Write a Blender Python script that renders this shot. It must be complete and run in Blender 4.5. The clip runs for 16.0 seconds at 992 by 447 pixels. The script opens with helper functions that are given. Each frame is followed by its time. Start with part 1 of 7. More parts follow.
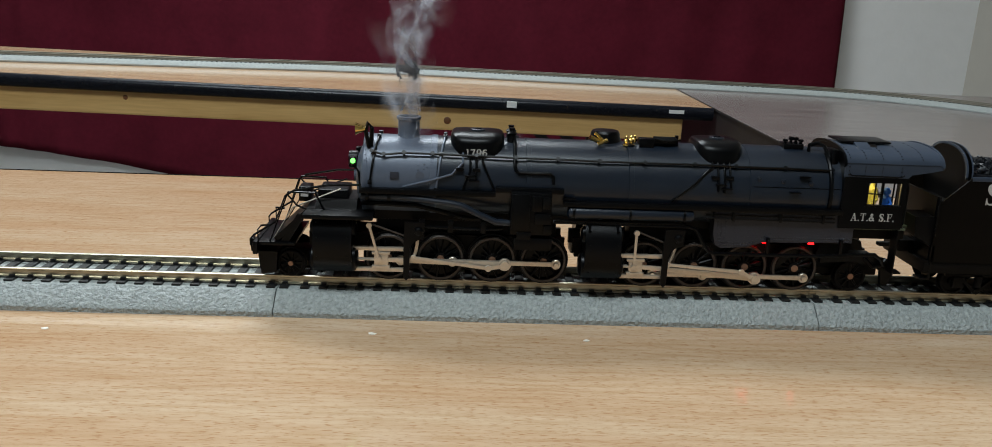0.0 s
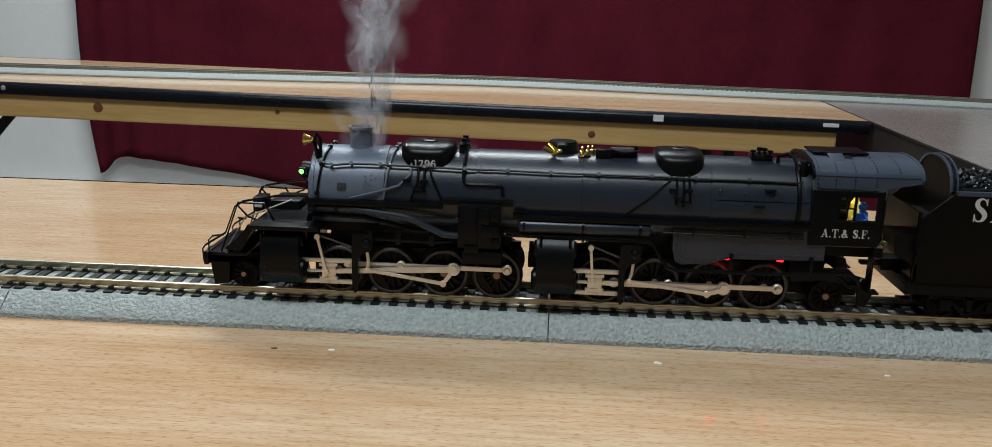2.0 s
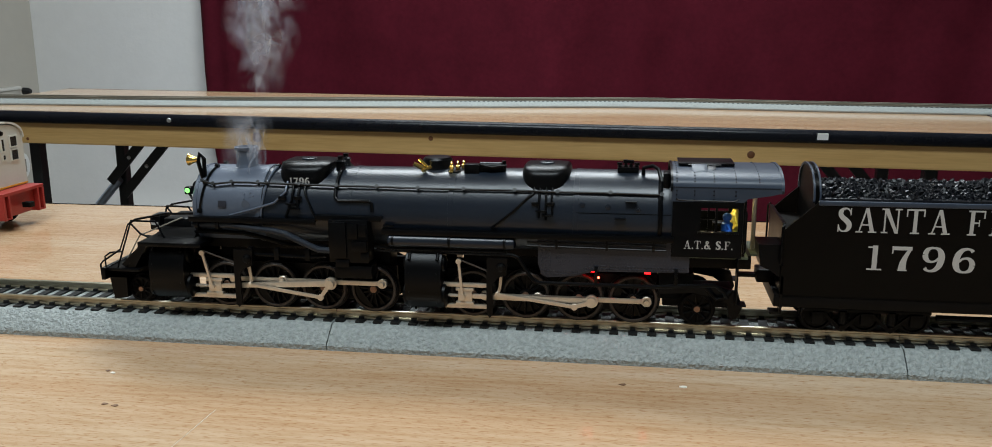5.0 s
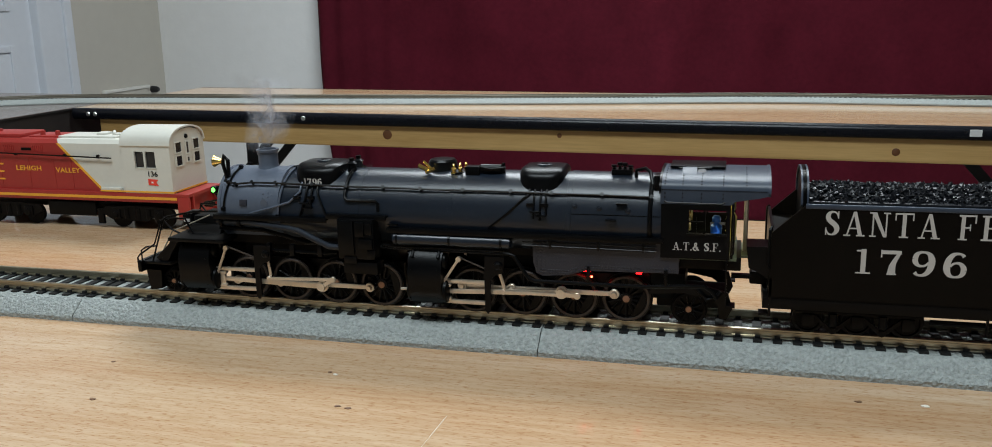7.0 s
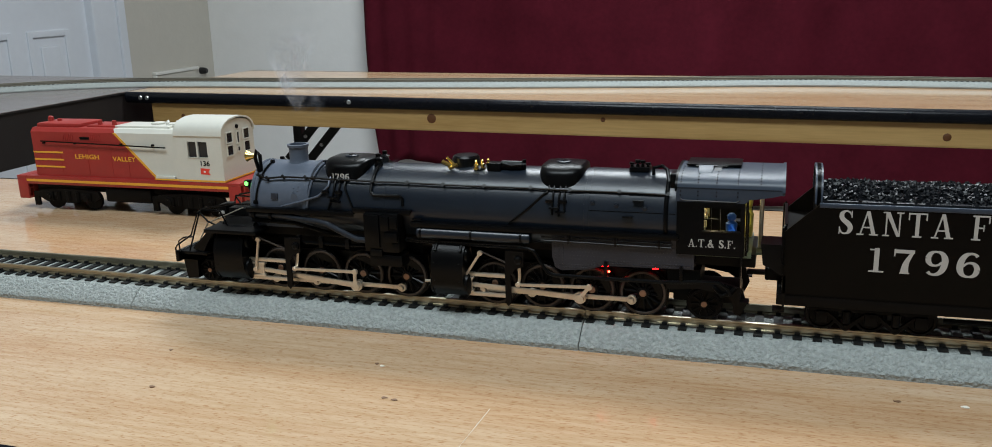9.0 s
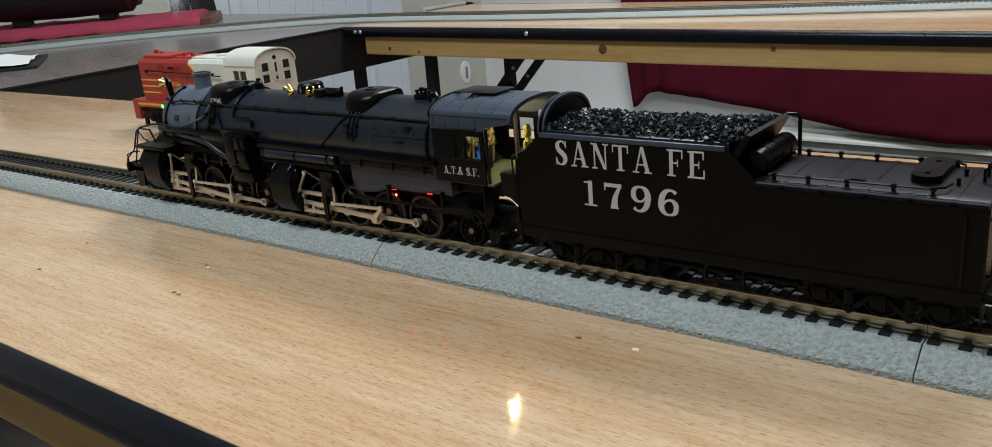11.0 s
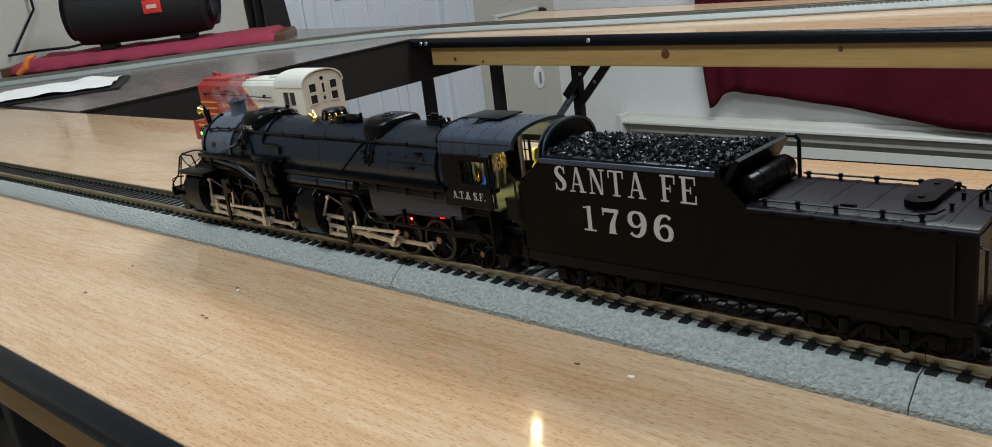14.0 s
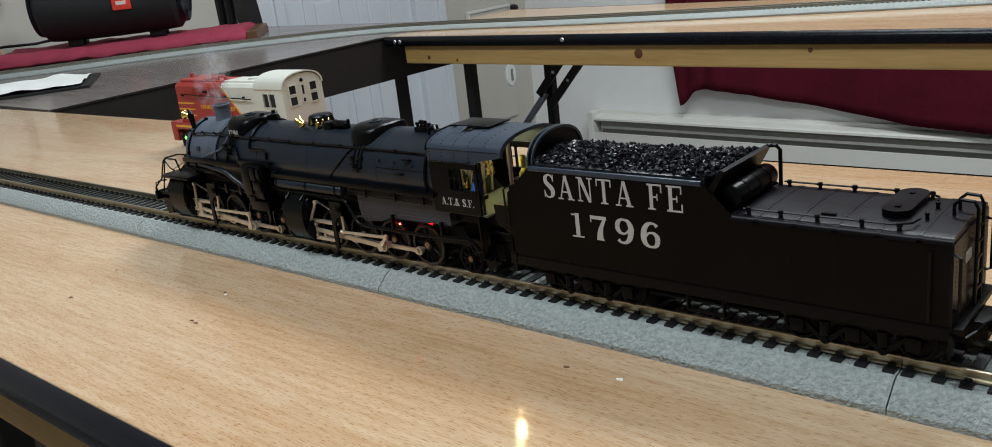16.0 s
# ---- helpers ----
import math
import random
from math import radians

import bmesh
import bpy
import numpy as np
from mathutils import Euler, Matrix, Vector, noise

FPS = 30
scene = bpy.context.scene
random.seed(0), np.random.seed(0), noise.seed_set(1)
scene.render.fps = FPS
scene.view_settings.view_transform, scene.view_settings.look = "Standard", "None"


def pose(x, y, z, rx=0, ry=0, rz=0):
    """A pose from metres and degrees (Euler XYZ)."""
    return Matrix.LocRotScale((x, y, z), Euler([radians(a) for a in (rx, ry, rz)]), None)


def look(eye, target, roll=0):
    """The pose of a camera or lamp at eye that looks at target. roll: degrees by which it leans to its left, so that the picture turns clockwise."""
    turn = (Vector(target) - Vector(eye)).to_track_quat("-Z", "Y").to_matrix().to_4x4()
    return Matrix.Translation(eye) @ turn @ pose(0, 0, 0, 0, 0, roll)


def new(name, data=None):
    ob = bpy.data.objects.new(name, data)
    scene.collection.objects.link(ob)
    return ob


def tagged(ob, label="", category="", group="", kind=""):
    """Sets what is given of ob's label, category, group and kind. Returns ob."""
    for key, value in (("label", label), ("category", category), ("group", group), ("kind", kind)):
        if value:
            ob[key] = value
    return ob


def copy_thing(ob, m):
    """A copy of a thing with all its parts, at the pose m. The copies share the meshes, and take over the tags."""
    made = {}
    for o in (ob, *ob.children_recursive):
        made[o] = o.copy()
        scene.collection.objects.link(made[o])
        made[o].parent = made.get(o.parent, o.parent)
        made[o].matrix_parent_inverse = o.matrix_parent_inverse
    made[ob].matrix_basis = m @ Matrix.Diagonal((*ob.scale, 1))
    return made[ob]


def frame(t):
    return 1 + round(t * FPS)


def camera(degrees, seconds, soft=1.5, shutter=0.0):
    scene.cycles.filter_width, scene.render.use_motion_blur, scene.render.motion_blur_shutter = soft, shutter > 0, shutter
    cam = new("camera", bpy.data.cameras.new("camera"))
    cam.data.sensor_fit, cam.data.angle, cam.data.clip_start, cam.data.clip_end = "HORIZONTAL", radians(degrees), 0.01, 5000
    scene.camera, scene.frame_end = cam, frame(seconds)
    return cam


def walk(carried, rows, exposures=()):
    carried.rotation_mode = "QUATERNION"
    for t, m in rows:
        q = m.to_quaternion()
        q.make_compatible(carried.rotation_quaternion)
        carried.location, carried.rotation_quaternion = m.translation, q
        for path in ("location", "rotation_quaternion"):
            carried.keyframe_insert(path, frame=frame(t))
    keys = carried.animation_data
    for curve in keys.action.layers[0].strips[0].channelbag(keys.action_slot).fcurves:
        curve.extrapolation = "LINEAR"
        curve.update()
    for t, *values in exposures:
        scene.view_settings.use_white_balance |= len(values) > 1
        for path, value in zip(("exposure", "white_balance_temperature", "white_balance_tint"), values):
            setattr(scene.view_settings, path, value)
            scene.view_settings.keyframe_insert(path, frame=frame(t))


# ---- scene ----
cam = camera(58.1, 16.0, soft=0.9)
PATH = [
    (0, (0.591, -0.386, 0.152), (0.678, 1.543, -0.37), 2.4),
    (0.5, (0.571, -0.382, 0.153), (0.567, 1.55, -0.363), 1.6),
    (1, (0.55, -0.378, 0.151), (0.482, 1.553, -0.364), 1.2),
    (1.5, (0.539, -0.377, 0.15), (0.443, 1.554, -0.361), 1.2),
    (2, (0.506, -0.374, 0.152), (0.39, 1.558, -0.353), 1.4),
    (2.5, (0.486, -0.373, 0.149), (0.353, 1.563, -0.337), 1.1),
    (3, (0.459, -0.37, 0.145), (0.307, 1.567, -0.329), 0.7),
    (3.5, (0.44, -0.37, 0.144), (0.265, 1.567, -0.323), 0.4),
    (4, (0.423, -0.368, 0.141), (0.189, 1.563, -0.326), -0.3),
    (4.2, (0.417, -0.37, 0.146), (0.167, 1.56, -0.318), -0.4),
    (6.3, (0.345, -0.373, 0.153), (-0.093, 1.522, -0.311), -1.0),
    (6.5, (0.339, -0.375, 0.151), (-0.127, 1.512, -0.318), -1.2),
    (7, (0.339, -0.377, 0.157), (-0.174, 1.499, -0.312), -1.5),
    (7.5, (0.334, -0.38, 0.156), (-0.223, 1.481, -0.32), -1.8),
    (8, (0.327, -0.384, 0.159), (-0.253, 1.469, -0.323), -2.0),
    (8.5, (0.335, -0.383, 0.163), (-0.255, 1.464, -0.328), -1.9),
    (9, (0.341, -0.383, 0.167), (-0.262, 1.454, -0.345), -1.9),
    (9.3, (0.388, -0.374, 0.17), (-0.254, 1.444, -0.361), -2.1),
    (9.5, (0.437, -0.378, 0.18), (-0.296, 1.398, -0.376), -3.0),
    (9.7, (0.506, -0.387, 0.2), (-0.367, 1.315, -0.382), -5.2),
    (10, (0.542, -0.353, 0.191), (-0.51, 1.241, -0.404), -4.7),
    (10.2, (0.547, -0.336, 0.171), (-0.539, 1.232, -0.43), -4.1),
    (12.5, (0.598, -0.244, 0.147), (-0.75, 1.108, -0.448), -9.7),
    (13, (0.598, -0.247, 0.149), (-0.75, 1.106, -0.442), -9.4),
    (13.5, (0.596, -0.252, 0.166), (-0.753, 1.103, -0.421), -8.3),
    (14, (0.596, -0.266, 0.16), (-0.742, 1.1, -0.428), -7.6),
    (14.5, (0.601, -0.276, 0.166), (-0.719, 1.105, -0.427), -7.3),
    (15, (0.604, -0.276, 0.169), (-0.7, 1.117, -0.428), -7.1),
    (15.5, (0.602, -0.28, 0.166), (-0.691, 1.122, -0.436), -7.1),
    (16, (0.595, -0.276, 0.168), (-0.692, 1.13, -0.437), -7.2),
]
walk(cam, [(t, look(eye, target, roll)) for t, eye, target, roll in PATH])

# ---------------------------------------------------------------- light
world = bpy.data.worlds.new("room_air")
scene.world = world
world.use_nodes = True
world.node_tree.nodes["Background"].inputs[0].default_value = (0.75, 0.78, 0.85, 1)
world.node_tree.nodes["Background"].inputs[1].default_value = 0.05

TILT = Matrix.Rotation(radians(0.80), 4, "Y")     # the near table stands a little askew in the room


def area_lamp(name, eye, target, sx, sy, power, colour):
    data = bpy.data.lights.new(name, "AREA")
    data.shape, data.size, data.size_y, data.energy, data.color = "RECTANGLE", sx, sy, power, colour
    ob = new(name, data)
    ob.matrix_world = look(eye, target)
    return ob


area_lamp("ceiling_light", (0.08, 1.32, 1.58), (0.08, 1.321, 0), 1.3, 0.5, 48, (0.87, 0.955, 1.0))
area_lamp("ceiling_light", (0.15, -0.60, 1.58), (0.15, -0.599, 0), 1.3, 0.5, 32, (0.83, 0.945, 1.0))


# ---------------------------------------------------------------- materials
def mat(name, colour, rough=0.5, metal=0.0, vary=0.12, scale=40.0, bump=0.0, bump_scale=200.0, emit=None, power=0.0,
        coat=0.0, stretch=(1, 1, 1), second=None, spec=0.5, detail=4.0):
    """A principled material; its colour drifts at two scales, with fine relief."""
    m = bpy.data.materials.new(name)
    m.use_nodes = True
    nt = m.node_tree
    b = nt.nodes["Principled BSDF"]
    b.inputs["Roughness"].default_value, b.inputs["Metallic"].default_value = rough, metal
    b.inputs["Coat Weight"].default_value, b.inputs["Coat Roughness"].default_value = coat, 0.12
    b.inputs["Specular IOR Level"].default_value = spec
    tc, mp = nt.nodes.new("ShaderNodeTexCoord"), nt.nodes.new("ShaderNodeMapping")
    mp.inputs["Scale"].default_value = stretch
    nt.links.new(tc.outputs["Object"], mp.inputs["Vector"])
    n1, n2 = nt.nodes.new("ShaderNodeTexNoise"), nt.nodes.new("ShaderNodeTexNoise")
    n1.inputs["Scale"].default_value, n1.inputs["Detail"].default_value = scale, detail
    n2.inputs["Scale"].default_value, n2.inputs["Detail"].default_value = scale * 7.3, detail
    for n in (n1, n2):
        nt.links.new(mp.outputs["Vector"], n.inputs["Vector"])
    add = nt.nodes.new("ShaderNodeMath")
    add.operation = "MULTIPLY_ADD"
    add.inputs[1].default_value = 0.4
    nt.links.new(n2.outputs["Fac"], add.inputs[0])
    half = nt.nodes.new("ShaderNodeMath")
    half.operation, half.inputs[1].default_value = "MULTIPLY", 0.6
    nt.links.new(n1.outputs["Fac"], half.inputs[0])
    nt.links.new(half.outputs[0], add.inputs[2])
    ramp = nt.nodes.new("ShaderNodeValToRGB")
    ramp.color_ramp.elements[0].position, ramp.color_ramp.elements[1].position = 0.32, 0.68
    c2 = second or tuple(min(1, c * (1 + vary)) for c in colour)
    ramp.color_ramp.elements[0].color = (*(c * (1 - vary) for c in colour), 1)
    ramp.color_ramp.elements[1].color = (*c2, 1)
    nt.links.new(add.outputs[0], ramp.inputs["Fac"])
    nt.links.new(ramp.outputs["Color"], b.inputs["Base Color"])
    rr = nt.nodes.new("ShaderNodeMapRange")
    rr.inputs["To Min"].default_value, rr.inputs["To Max"].default_value = max(0.02, rough - 0.07), min(1, rough + 0.07)
    nt.links.new(n1.outputs["Fac"], rr.inputs["Value"])
    nt.links.new(rr.outputs[0], b.inputs["Roughness"])
    if bump:
        nb, bp = nt.nodes.new("ShaderNodeTexNoise"), nt.nodes.new("ShaderNodeBump")
        nb.inputs["Scale"].default_value, nb.inputs["Detail"].default_value = bump_scale, 3
        nt.links.new(mp.outputs["Vector"], nb.inputs["Vector"])
        bp.inputs["Strength"].default_value, bp.inputs["Distance"].default_value = 1.0, bump
        nt.links.new(nb.outputs["Fac"], bp.inputs["Height"])
        nt.links.new(bp.outputs["Normal"], b.inputs["Normal"])
    if emit:
        b.inputs["Emission Color"].default_value, b.inputs["Emission Strength"].default_value = (*emit, 1), power
    return m


def wood_top(name, light, dark, gloss):
    """Varnished veneer: long pale bands, short dark pores, both along x."""
    m = bpy.data.materials.new(name)
    m.use_nodes = True
    nt = m.node_tree
    b = nt.nodes["Principled BSDF"]
    b.inputs["Specular IOR Level"].default_value = 0.4
    tc = nt.nodes.new("ShaderNodeTexCoord")

    def noise_of(sx, sy, scale, detail, distort=0.0):
        mp, n = nt.nodes.new("ShaderNodeMapping"), nt.nodes.new("ShaderNodeTexNoise")
        mp.inputs["Scale"].default_value = (sx, sy, sy)
        n.inputs["Scale"].default_value, n.inputs["Detail"].default_value, n.inputs["Distortion"].default_value = scale, detail, distort
        nt.links.new(tc.outputs["Object"], mp.inputs["Vector"])
        nt.links.new(mp.outputs["Vector"], n.inputs["Vector"])
        return n.outputs["Fac"]

    def ramp_of(fac, p0, c0, p1, c1):
        r = nt.nodes.new("ShaderNodeValToRGB")
        r.color_ramp.elements[0].position, r.color_ramp.elements[0].color = p0, (*c0, 1)
        r.color_ramp.elements[1].position, r.color_ramp.elements[1].color = p1, (*c1, 1)
        nt.links.new(fac, r.inputs["Fac"])
        return r.outputs["Color"]

    bands = ramp_of(noise_of(1.0, 9.0, 3.0, 5, 0.6), 0.35, dark, 0.62, light)
    pores = ramp_of(noise_of(24.0, 170.0, 10.0, 3), 0.34, (0.74, 0.60, 0.48), 0.45, (1, 1, 1))
    fine = ramp_of(noise_of(3.0, 34.0, 12.0, 5), 0.32, (0.86, 0.79, 0.70), 0.60, (1, 1, 1))
    last = bands
    for layer in (pores, fine):
        mx = nt.nodes.new("ShaderNodeMix")
        mx.data_type, mx.blend_type = "RGBA", "MULTIPLY"
        mx.inputs["Factor"].default_value = 1.0
        nt.links.new(last, mx.inputs["A"])
        nt.links.new(layer, mx.inputs["B"])
        last = mx.outputs["Result"]
    nt.links.new(last, b.inputs["Base Color"])
    rr = nt.nodes.new("ShaderNodeMapRange")
    rr.inputs["To Min"].default_value, rr.inputs["To Max"].default_value = gloss, gloss + 0.08
    nt.links.new(noise_of(1, 1, 30, 4), rr.inputs["Value"])
    nt.links.new(rr.outputs[0], b.inputs["Roughness"])
    bp = nt.nodes.new("ShaderNodeBump")
    bp.inputs["Strength"].default_value, bp.inputs["Distance"].default_value = 1.0, 0.00006
    nt.links.new(noise_of(2.0, 30.0, 10.0, 2), bp.inputs["Height"])
    nt.links.new(bp.outputs["Normal"], b.inputs["Normal"])
    return m


M_TOP = wood_top("varnished_maple", (0.545, 0.392, 0.258), (0.485, 0.310, 0.182), 0.055)
M_DARKTOP = mat("brown_laminate", (0.17, 0.145, 0.135), 0.22, vary=0.2, scale=9, stretch=(1, 5, 5))
M_DARKEDGE = mat("dark_fascia", (0.013, 0.010, 0.009), 0.45)
M_RUBBER = mat("black_edge_trim", (0.006, 0.007, 0.011), 0.24, scale=30, spec=0.28)
M_PINE = mat("pine", (0.62, 0.36, 0.12), 0.5, vary=0.16, scale=3, stretch=(1, 14, 14), second=(0.72, 0.46, 0.18), bump=0.0002, bump_scale=20)
M_KNOT = mat("pine_knot", (0.16, 0.06, 0.02), 0.5)
M_STEEL_BLK = mat("black_steel", (0.010, 0.010, 0.011), 0.4, scale=60)
M_STEEL_GREY = mat("bare_steel", (0.42, 0.50, 0.60), 0.3, metal=0.9)
M_SCREW = mat("bright_screw", (0.7, 0.7, 0.72), 0.3, metal=0.9)
M_BED = mat("grey_plastic_ballast", (0.26, 0.285, 0.275), 0.48, vary=0.22, scale=520, bump=0.0020, bump_scale=620, second=(0.39, 0.42, 0.405))
M_TIE = mat("black_plastic_tie", (0.007, 0.0075, 0.008), 0.45, spec=0.4)
M_RAIL = mat("nickel_rail", (0.46, 0.42, 0.32), 0.34, metal=1.0, vary=0.2, scale=90, stretch=(0.3, 1, 1))
M_BLACK = mat("satin_black", (0.0012, 0.0013, 0.0017), 0.31, vary=0.2, scale=70, spec=0.16)
M_BOILER = mat("black_boiler_paint", (0.0062, 0.0105, 0.0185), 0.33, spec=0.50, vary=0.15, scale=55, bump=0.00004, bump_scale=900)
M_GRAPHITE = mat("graphite_paint", (0.088, 0.105, 0.140), 0.38, metal=0.15, vary=0.12, scale=60, bump=0.00004, bump_scale=900)
M_FIREBOX = mat("graphite_firebox", (0.022, 0.023, 0.032), 0.42, metal=0.1, vary=0.2, scale=60)
M_ROOF = mat("grey_cab_roof", (0.034, 0.045, 0.066), 0.38, vary=0.12, scale=60, spec=0.35)
M_SILVER = mat("nickel_rods", (0.70, 0.62, 0.52), 0.38, metal=0.85, vary=0.1, scale=120)
M_RIM = mat("tyre_rim", (0.055, 0.043, 0.036), 0.4, metal=0.4)
M_HUB = mat("bronze_hub", (0.30, 0.17, 0.11), 0.45, metal=0.6)
M_BRASS = mat("polished_brass", (0.86, 0.62, 0.20), 0.16, metal=1.0, vary=0.05)
M_WHITEINK = mat("pale_lettering", (0.44, 0.42, 0.40), 0.6, vary=0.06, scale=300)
M_COAL = mat("coal", (0.0050, 0.0058, 0.0080), 0.36, vary=0.6, scale=350, spec=0.24)
M_TENDER = mat("tender_black", (0.0034, 0.0025, 0.0018), 0.46, vary=0.25, scale=40, spec=0.09)
M_TENDERTOP = mat("tender_deck", (0.0046, 0.0034, 0.0052), 0.38, vary=0.25, scale=60, spec=0.15)
M_CABIN = mat("pale_green_cab_interior", (0.075, 0.092, 0.055), 0.6)
M_GREENLED = mat("green_marker_light", (0.05, 0.5, 0.05), 0.4, emit=(0.15, 1.0, 0.12), power=3.0)
M_REDLED = mat("firebox_glow", (0.4, 0.02, 0.02), 0.5, emit=(1.0, 0.006, 0.008), power=7.0)
M_REDPOINT = mat("red_lamp_point", (0.4, 0.02, 0.02), 0.5, emit=(1.0, 0.02, 0.01), power=60.0)
M_CABLED = mat("cab_lamp_glow", (0.9, 0.8, 0.5), 0.5, emit=(1.0, 0.84, 0.42), power=560.0)
M_BLUE = mat("blue_plastic", (0.02, 0.14, 0.55), 0.5)
M_PALEYELLOW = mat("pale_yellow_plastic", (0.62, 0.56, 0.12), 0.5)
M_RED = mat("red_plastic_body", (0.31, 0.024, 0.019), 0.42, vary=0.08, scale=60)
M_CREAM = mat("cream_plastic_body", (0.59, 0.58, 0.52), 0.42, vary=0.04, scale=60)
M_YELLOW = mat("yellow_stripe", (0.75, 0.36, 0.03), 0.45, vary=0.05)
M_TRUCK = mat("truck_black", (0.0030, 0.0024, 0.0022), 0.45, spec=0.12)
M_DKGLASS = mat("dark_window", (0.02, 0.02, 0.022), 0.12)
M_WALL = mat("white_wall_paint", (0.86, 0.86, 0.85), 0.7, vary=0.03, scale=3, bump=0.0006, bump_scale=60)
M_WALLBEIGE = mat("beige_wall_paint", (0.55, 0.52, 0.46), 0.7, vary=0.03, scale=3, bump=0.0006, bump_scale=60)
M_DOOR = mat("white_door_paint", (0.68, 0.71, 0.76), 0.45, vary=0.03, scale=6)
M_HEAT = mat("cream_heater_enamel", (0.76, 0.75, 0.70), 0.4, vary=0.03, scale=8)
M_SLOT = mat("heater_fins", (0.26, 0.25, 0.225), 0.5, metal=0.2)
# darker, rougher copy of nickel_rail: the far rails' glint is taken out by colour
M_FARRAIL = mat("rail_without_glint", (0.22, 0.20, 0.16), 0.6, metal=0.4)
M_FLOOR = mat("grey_floor_planks", (0.15, 0.135, 0.125), 0.5, vary=0.3, scale=6, stretch=(1, 8, 8))
M_CEIL = mat("ceiling_paint", (0.80, 0.80, 0.78), 0.8, vary=0.02, scale=3)
M_CURTAIN = mat("burgundy_cloth", (0.084, 0.0088, 0.0175), 0.85, spec=0.06, vary=0.18, scale=9, bump=0.0004, bump_scale=900)
M_CLOTH = mat("red_towel", (0.30, 0.030, 0.062), 0.85, vary=0.15, scale=40, bump=0.001, bump_scale=300)
M_SPK = mat("black_speaker_fabric", (0.007, 0.007, 0.008), 0.65, vary=0.2, scale=200, bump=0.0004, bump_scale=1500)
M_LOGO = mat("red_badge", (0.75, 0.05, 0.03), 0.4)
M_BADGEBAR = mat("pale_bar", (0.8, 0.6, 0.55), 0.5)
M_PAPER = mat("white_paper", (0.80, 0.80, 0.78), 0.7, vary=0.02, scale=20)
M_ORANGE = mat("orange_plastic", (0.75, 0.20, 0.03), 0.5)
M_SPECK = mat("pale_speck", (0.75, 0.70, 0.62), 0.6)
M_SPECKDK = mat("dark_nick", (0.16, 0.08, 0.04), 0.6)
M_BROWN = mat("brown_board", (0.12, 0.05, 0.025), 0.4)


def smoke_material():
    """Thin sheets of vapour: torn by noise, fading out to every edge."""
    m = bpy.data.materials.new("smoke_vapour")
    m.use_nodes = True
    nt = m.node_tree
    b = nt.nodes["Principled BSDF"]
    b.inputs["Base Color"].default_value, b.inputs["Roughness"].default_value = (0.80, 0.83, 0.92, 1), 1.0
    b.inputs["Specular IOR Level"].default_value = 0.0
    tc = nt.nodes.new("ShaderNodeTexCoord")
    n = nt.nodes.new("ShaderNodeTexNoise")
    n.inputs["Scale"].default_value, n.inputs["Detail"].default_value, n.inputs["Distortion"].default_value = 60, 6, 1.6
    geo, comb = nt.nodes.new("ShaderNodeObjectInfo"), nt.nodes.new("ShaderNodeVectorMath")
    comb.operation = "ADD"
    nt.links.new(tc.outputs["Object"], comb.inputs[0])
    nt.links.new(geo.outputs["Random"], comb.inputs[1])
    nt.links.new(comb.outputs[0], n.inputs["Vector"])
    r = nt.nodes.new("ShaderNodeMapRange")
    r.inputs["From Min"].default_value, r.inputs["From Max"].default_value = 0.36, 1.05
    nt.links.new(n.outputs["Fac"], r.inputs["Value"])
    sep = nt.nodes.new("ShaderNodeSeparateXYZ")
    nt.links.new(tc.outputs["UV"], sep.inputs[0])
    last = r.outputs[0]
    for axis in ("X", "Y"):
        a, c, d = (nt.nodes.new("ShaderNodeMath") for _ in range(3))
        a.operation, a.inputs[0].default_value = "SUBTRACT", 1.0
        nt.links.new(sep.outputs[axis], a.inputs[1])
        c.operation = "MULTIPLY"
        nt.links.new(sep.outputs[axis], c.inputs[0])
        nt.links.new(a.outputs[0], c.inputs[1])
        d.operation, d.use_clamp = "MULTIPLY", True
        d.inputs[1].default_value = 4.0
        nt.links.new(c.outputs[0], d.inputs[0])
        p = nt.nodes.new("ShaderNodeMath")
        p.operation = "MULTIPLY"
        nt.links.new(last, p.inputs[0])
        nt.links.new(d.outputs[0], p.inputs[1])
        last = p.outputs[0]
    nt.links.new(last, b.inputs["Alpha"])
    return m


M_SMOKE = smoke_material()


# ---------------------------------------------------------------- mesh helpers
def link(name, bm, material, parent=None, label="", smooth=True):
    me = bpy.data.meshes.new(name)
    bm.to_mesh(me)
    bm.free()
    me.materials.append(material)
    if smooth:
        me.shade_smooth()
        me.set_sharp_from_angle(angle=radians(28))
        for p in me.polygons:                     # broad flat faces keep their own flat normal
            p.use_smooth = p.area < 0.0025
    ob = new(name, me)
    ob.parent = parent
    if name in ("rivets", "bolts", "strap_rivets", "rivet_row"):
        tagged(ob, kind="stuff")
    if label:
        ob["label"] = label
    return ob


def part(name, bm, material, parent, label=""):
    return link(name, bm, material, parent, label)


def empty(name, m=None):
    ob = new(name)
    ob.empty_display_size = 0.01
    if m is not None:
        ob.matrix_world = m
    return ob


def mesh():
    return bmesh.new()


def add_box(bm, x0, x1, y0, y1, z0, z1, bevel=0.0, m=None):
    vs = bmesh.ops.create_cube(bm, size=1)["verts"]
    for v in vs:
        v.co = Vector(((x0 + x1) / 2 + v.co.x * (x1 - x0), (y0 + y1) / 2 + v.co.y * (y1 - y0), (z0 + z1) / 2 + v.co.z * (z1 - z0)))
        if m is not None:
            v.co = m @ v.co
    if bevel:
        es = list({e for v in vs for e in v.link_edges})
        bmesh.ops.bevel(bm, geom=es, offset=bevel, segments=2, profile=0.6, affect="EDGES")
    return bm


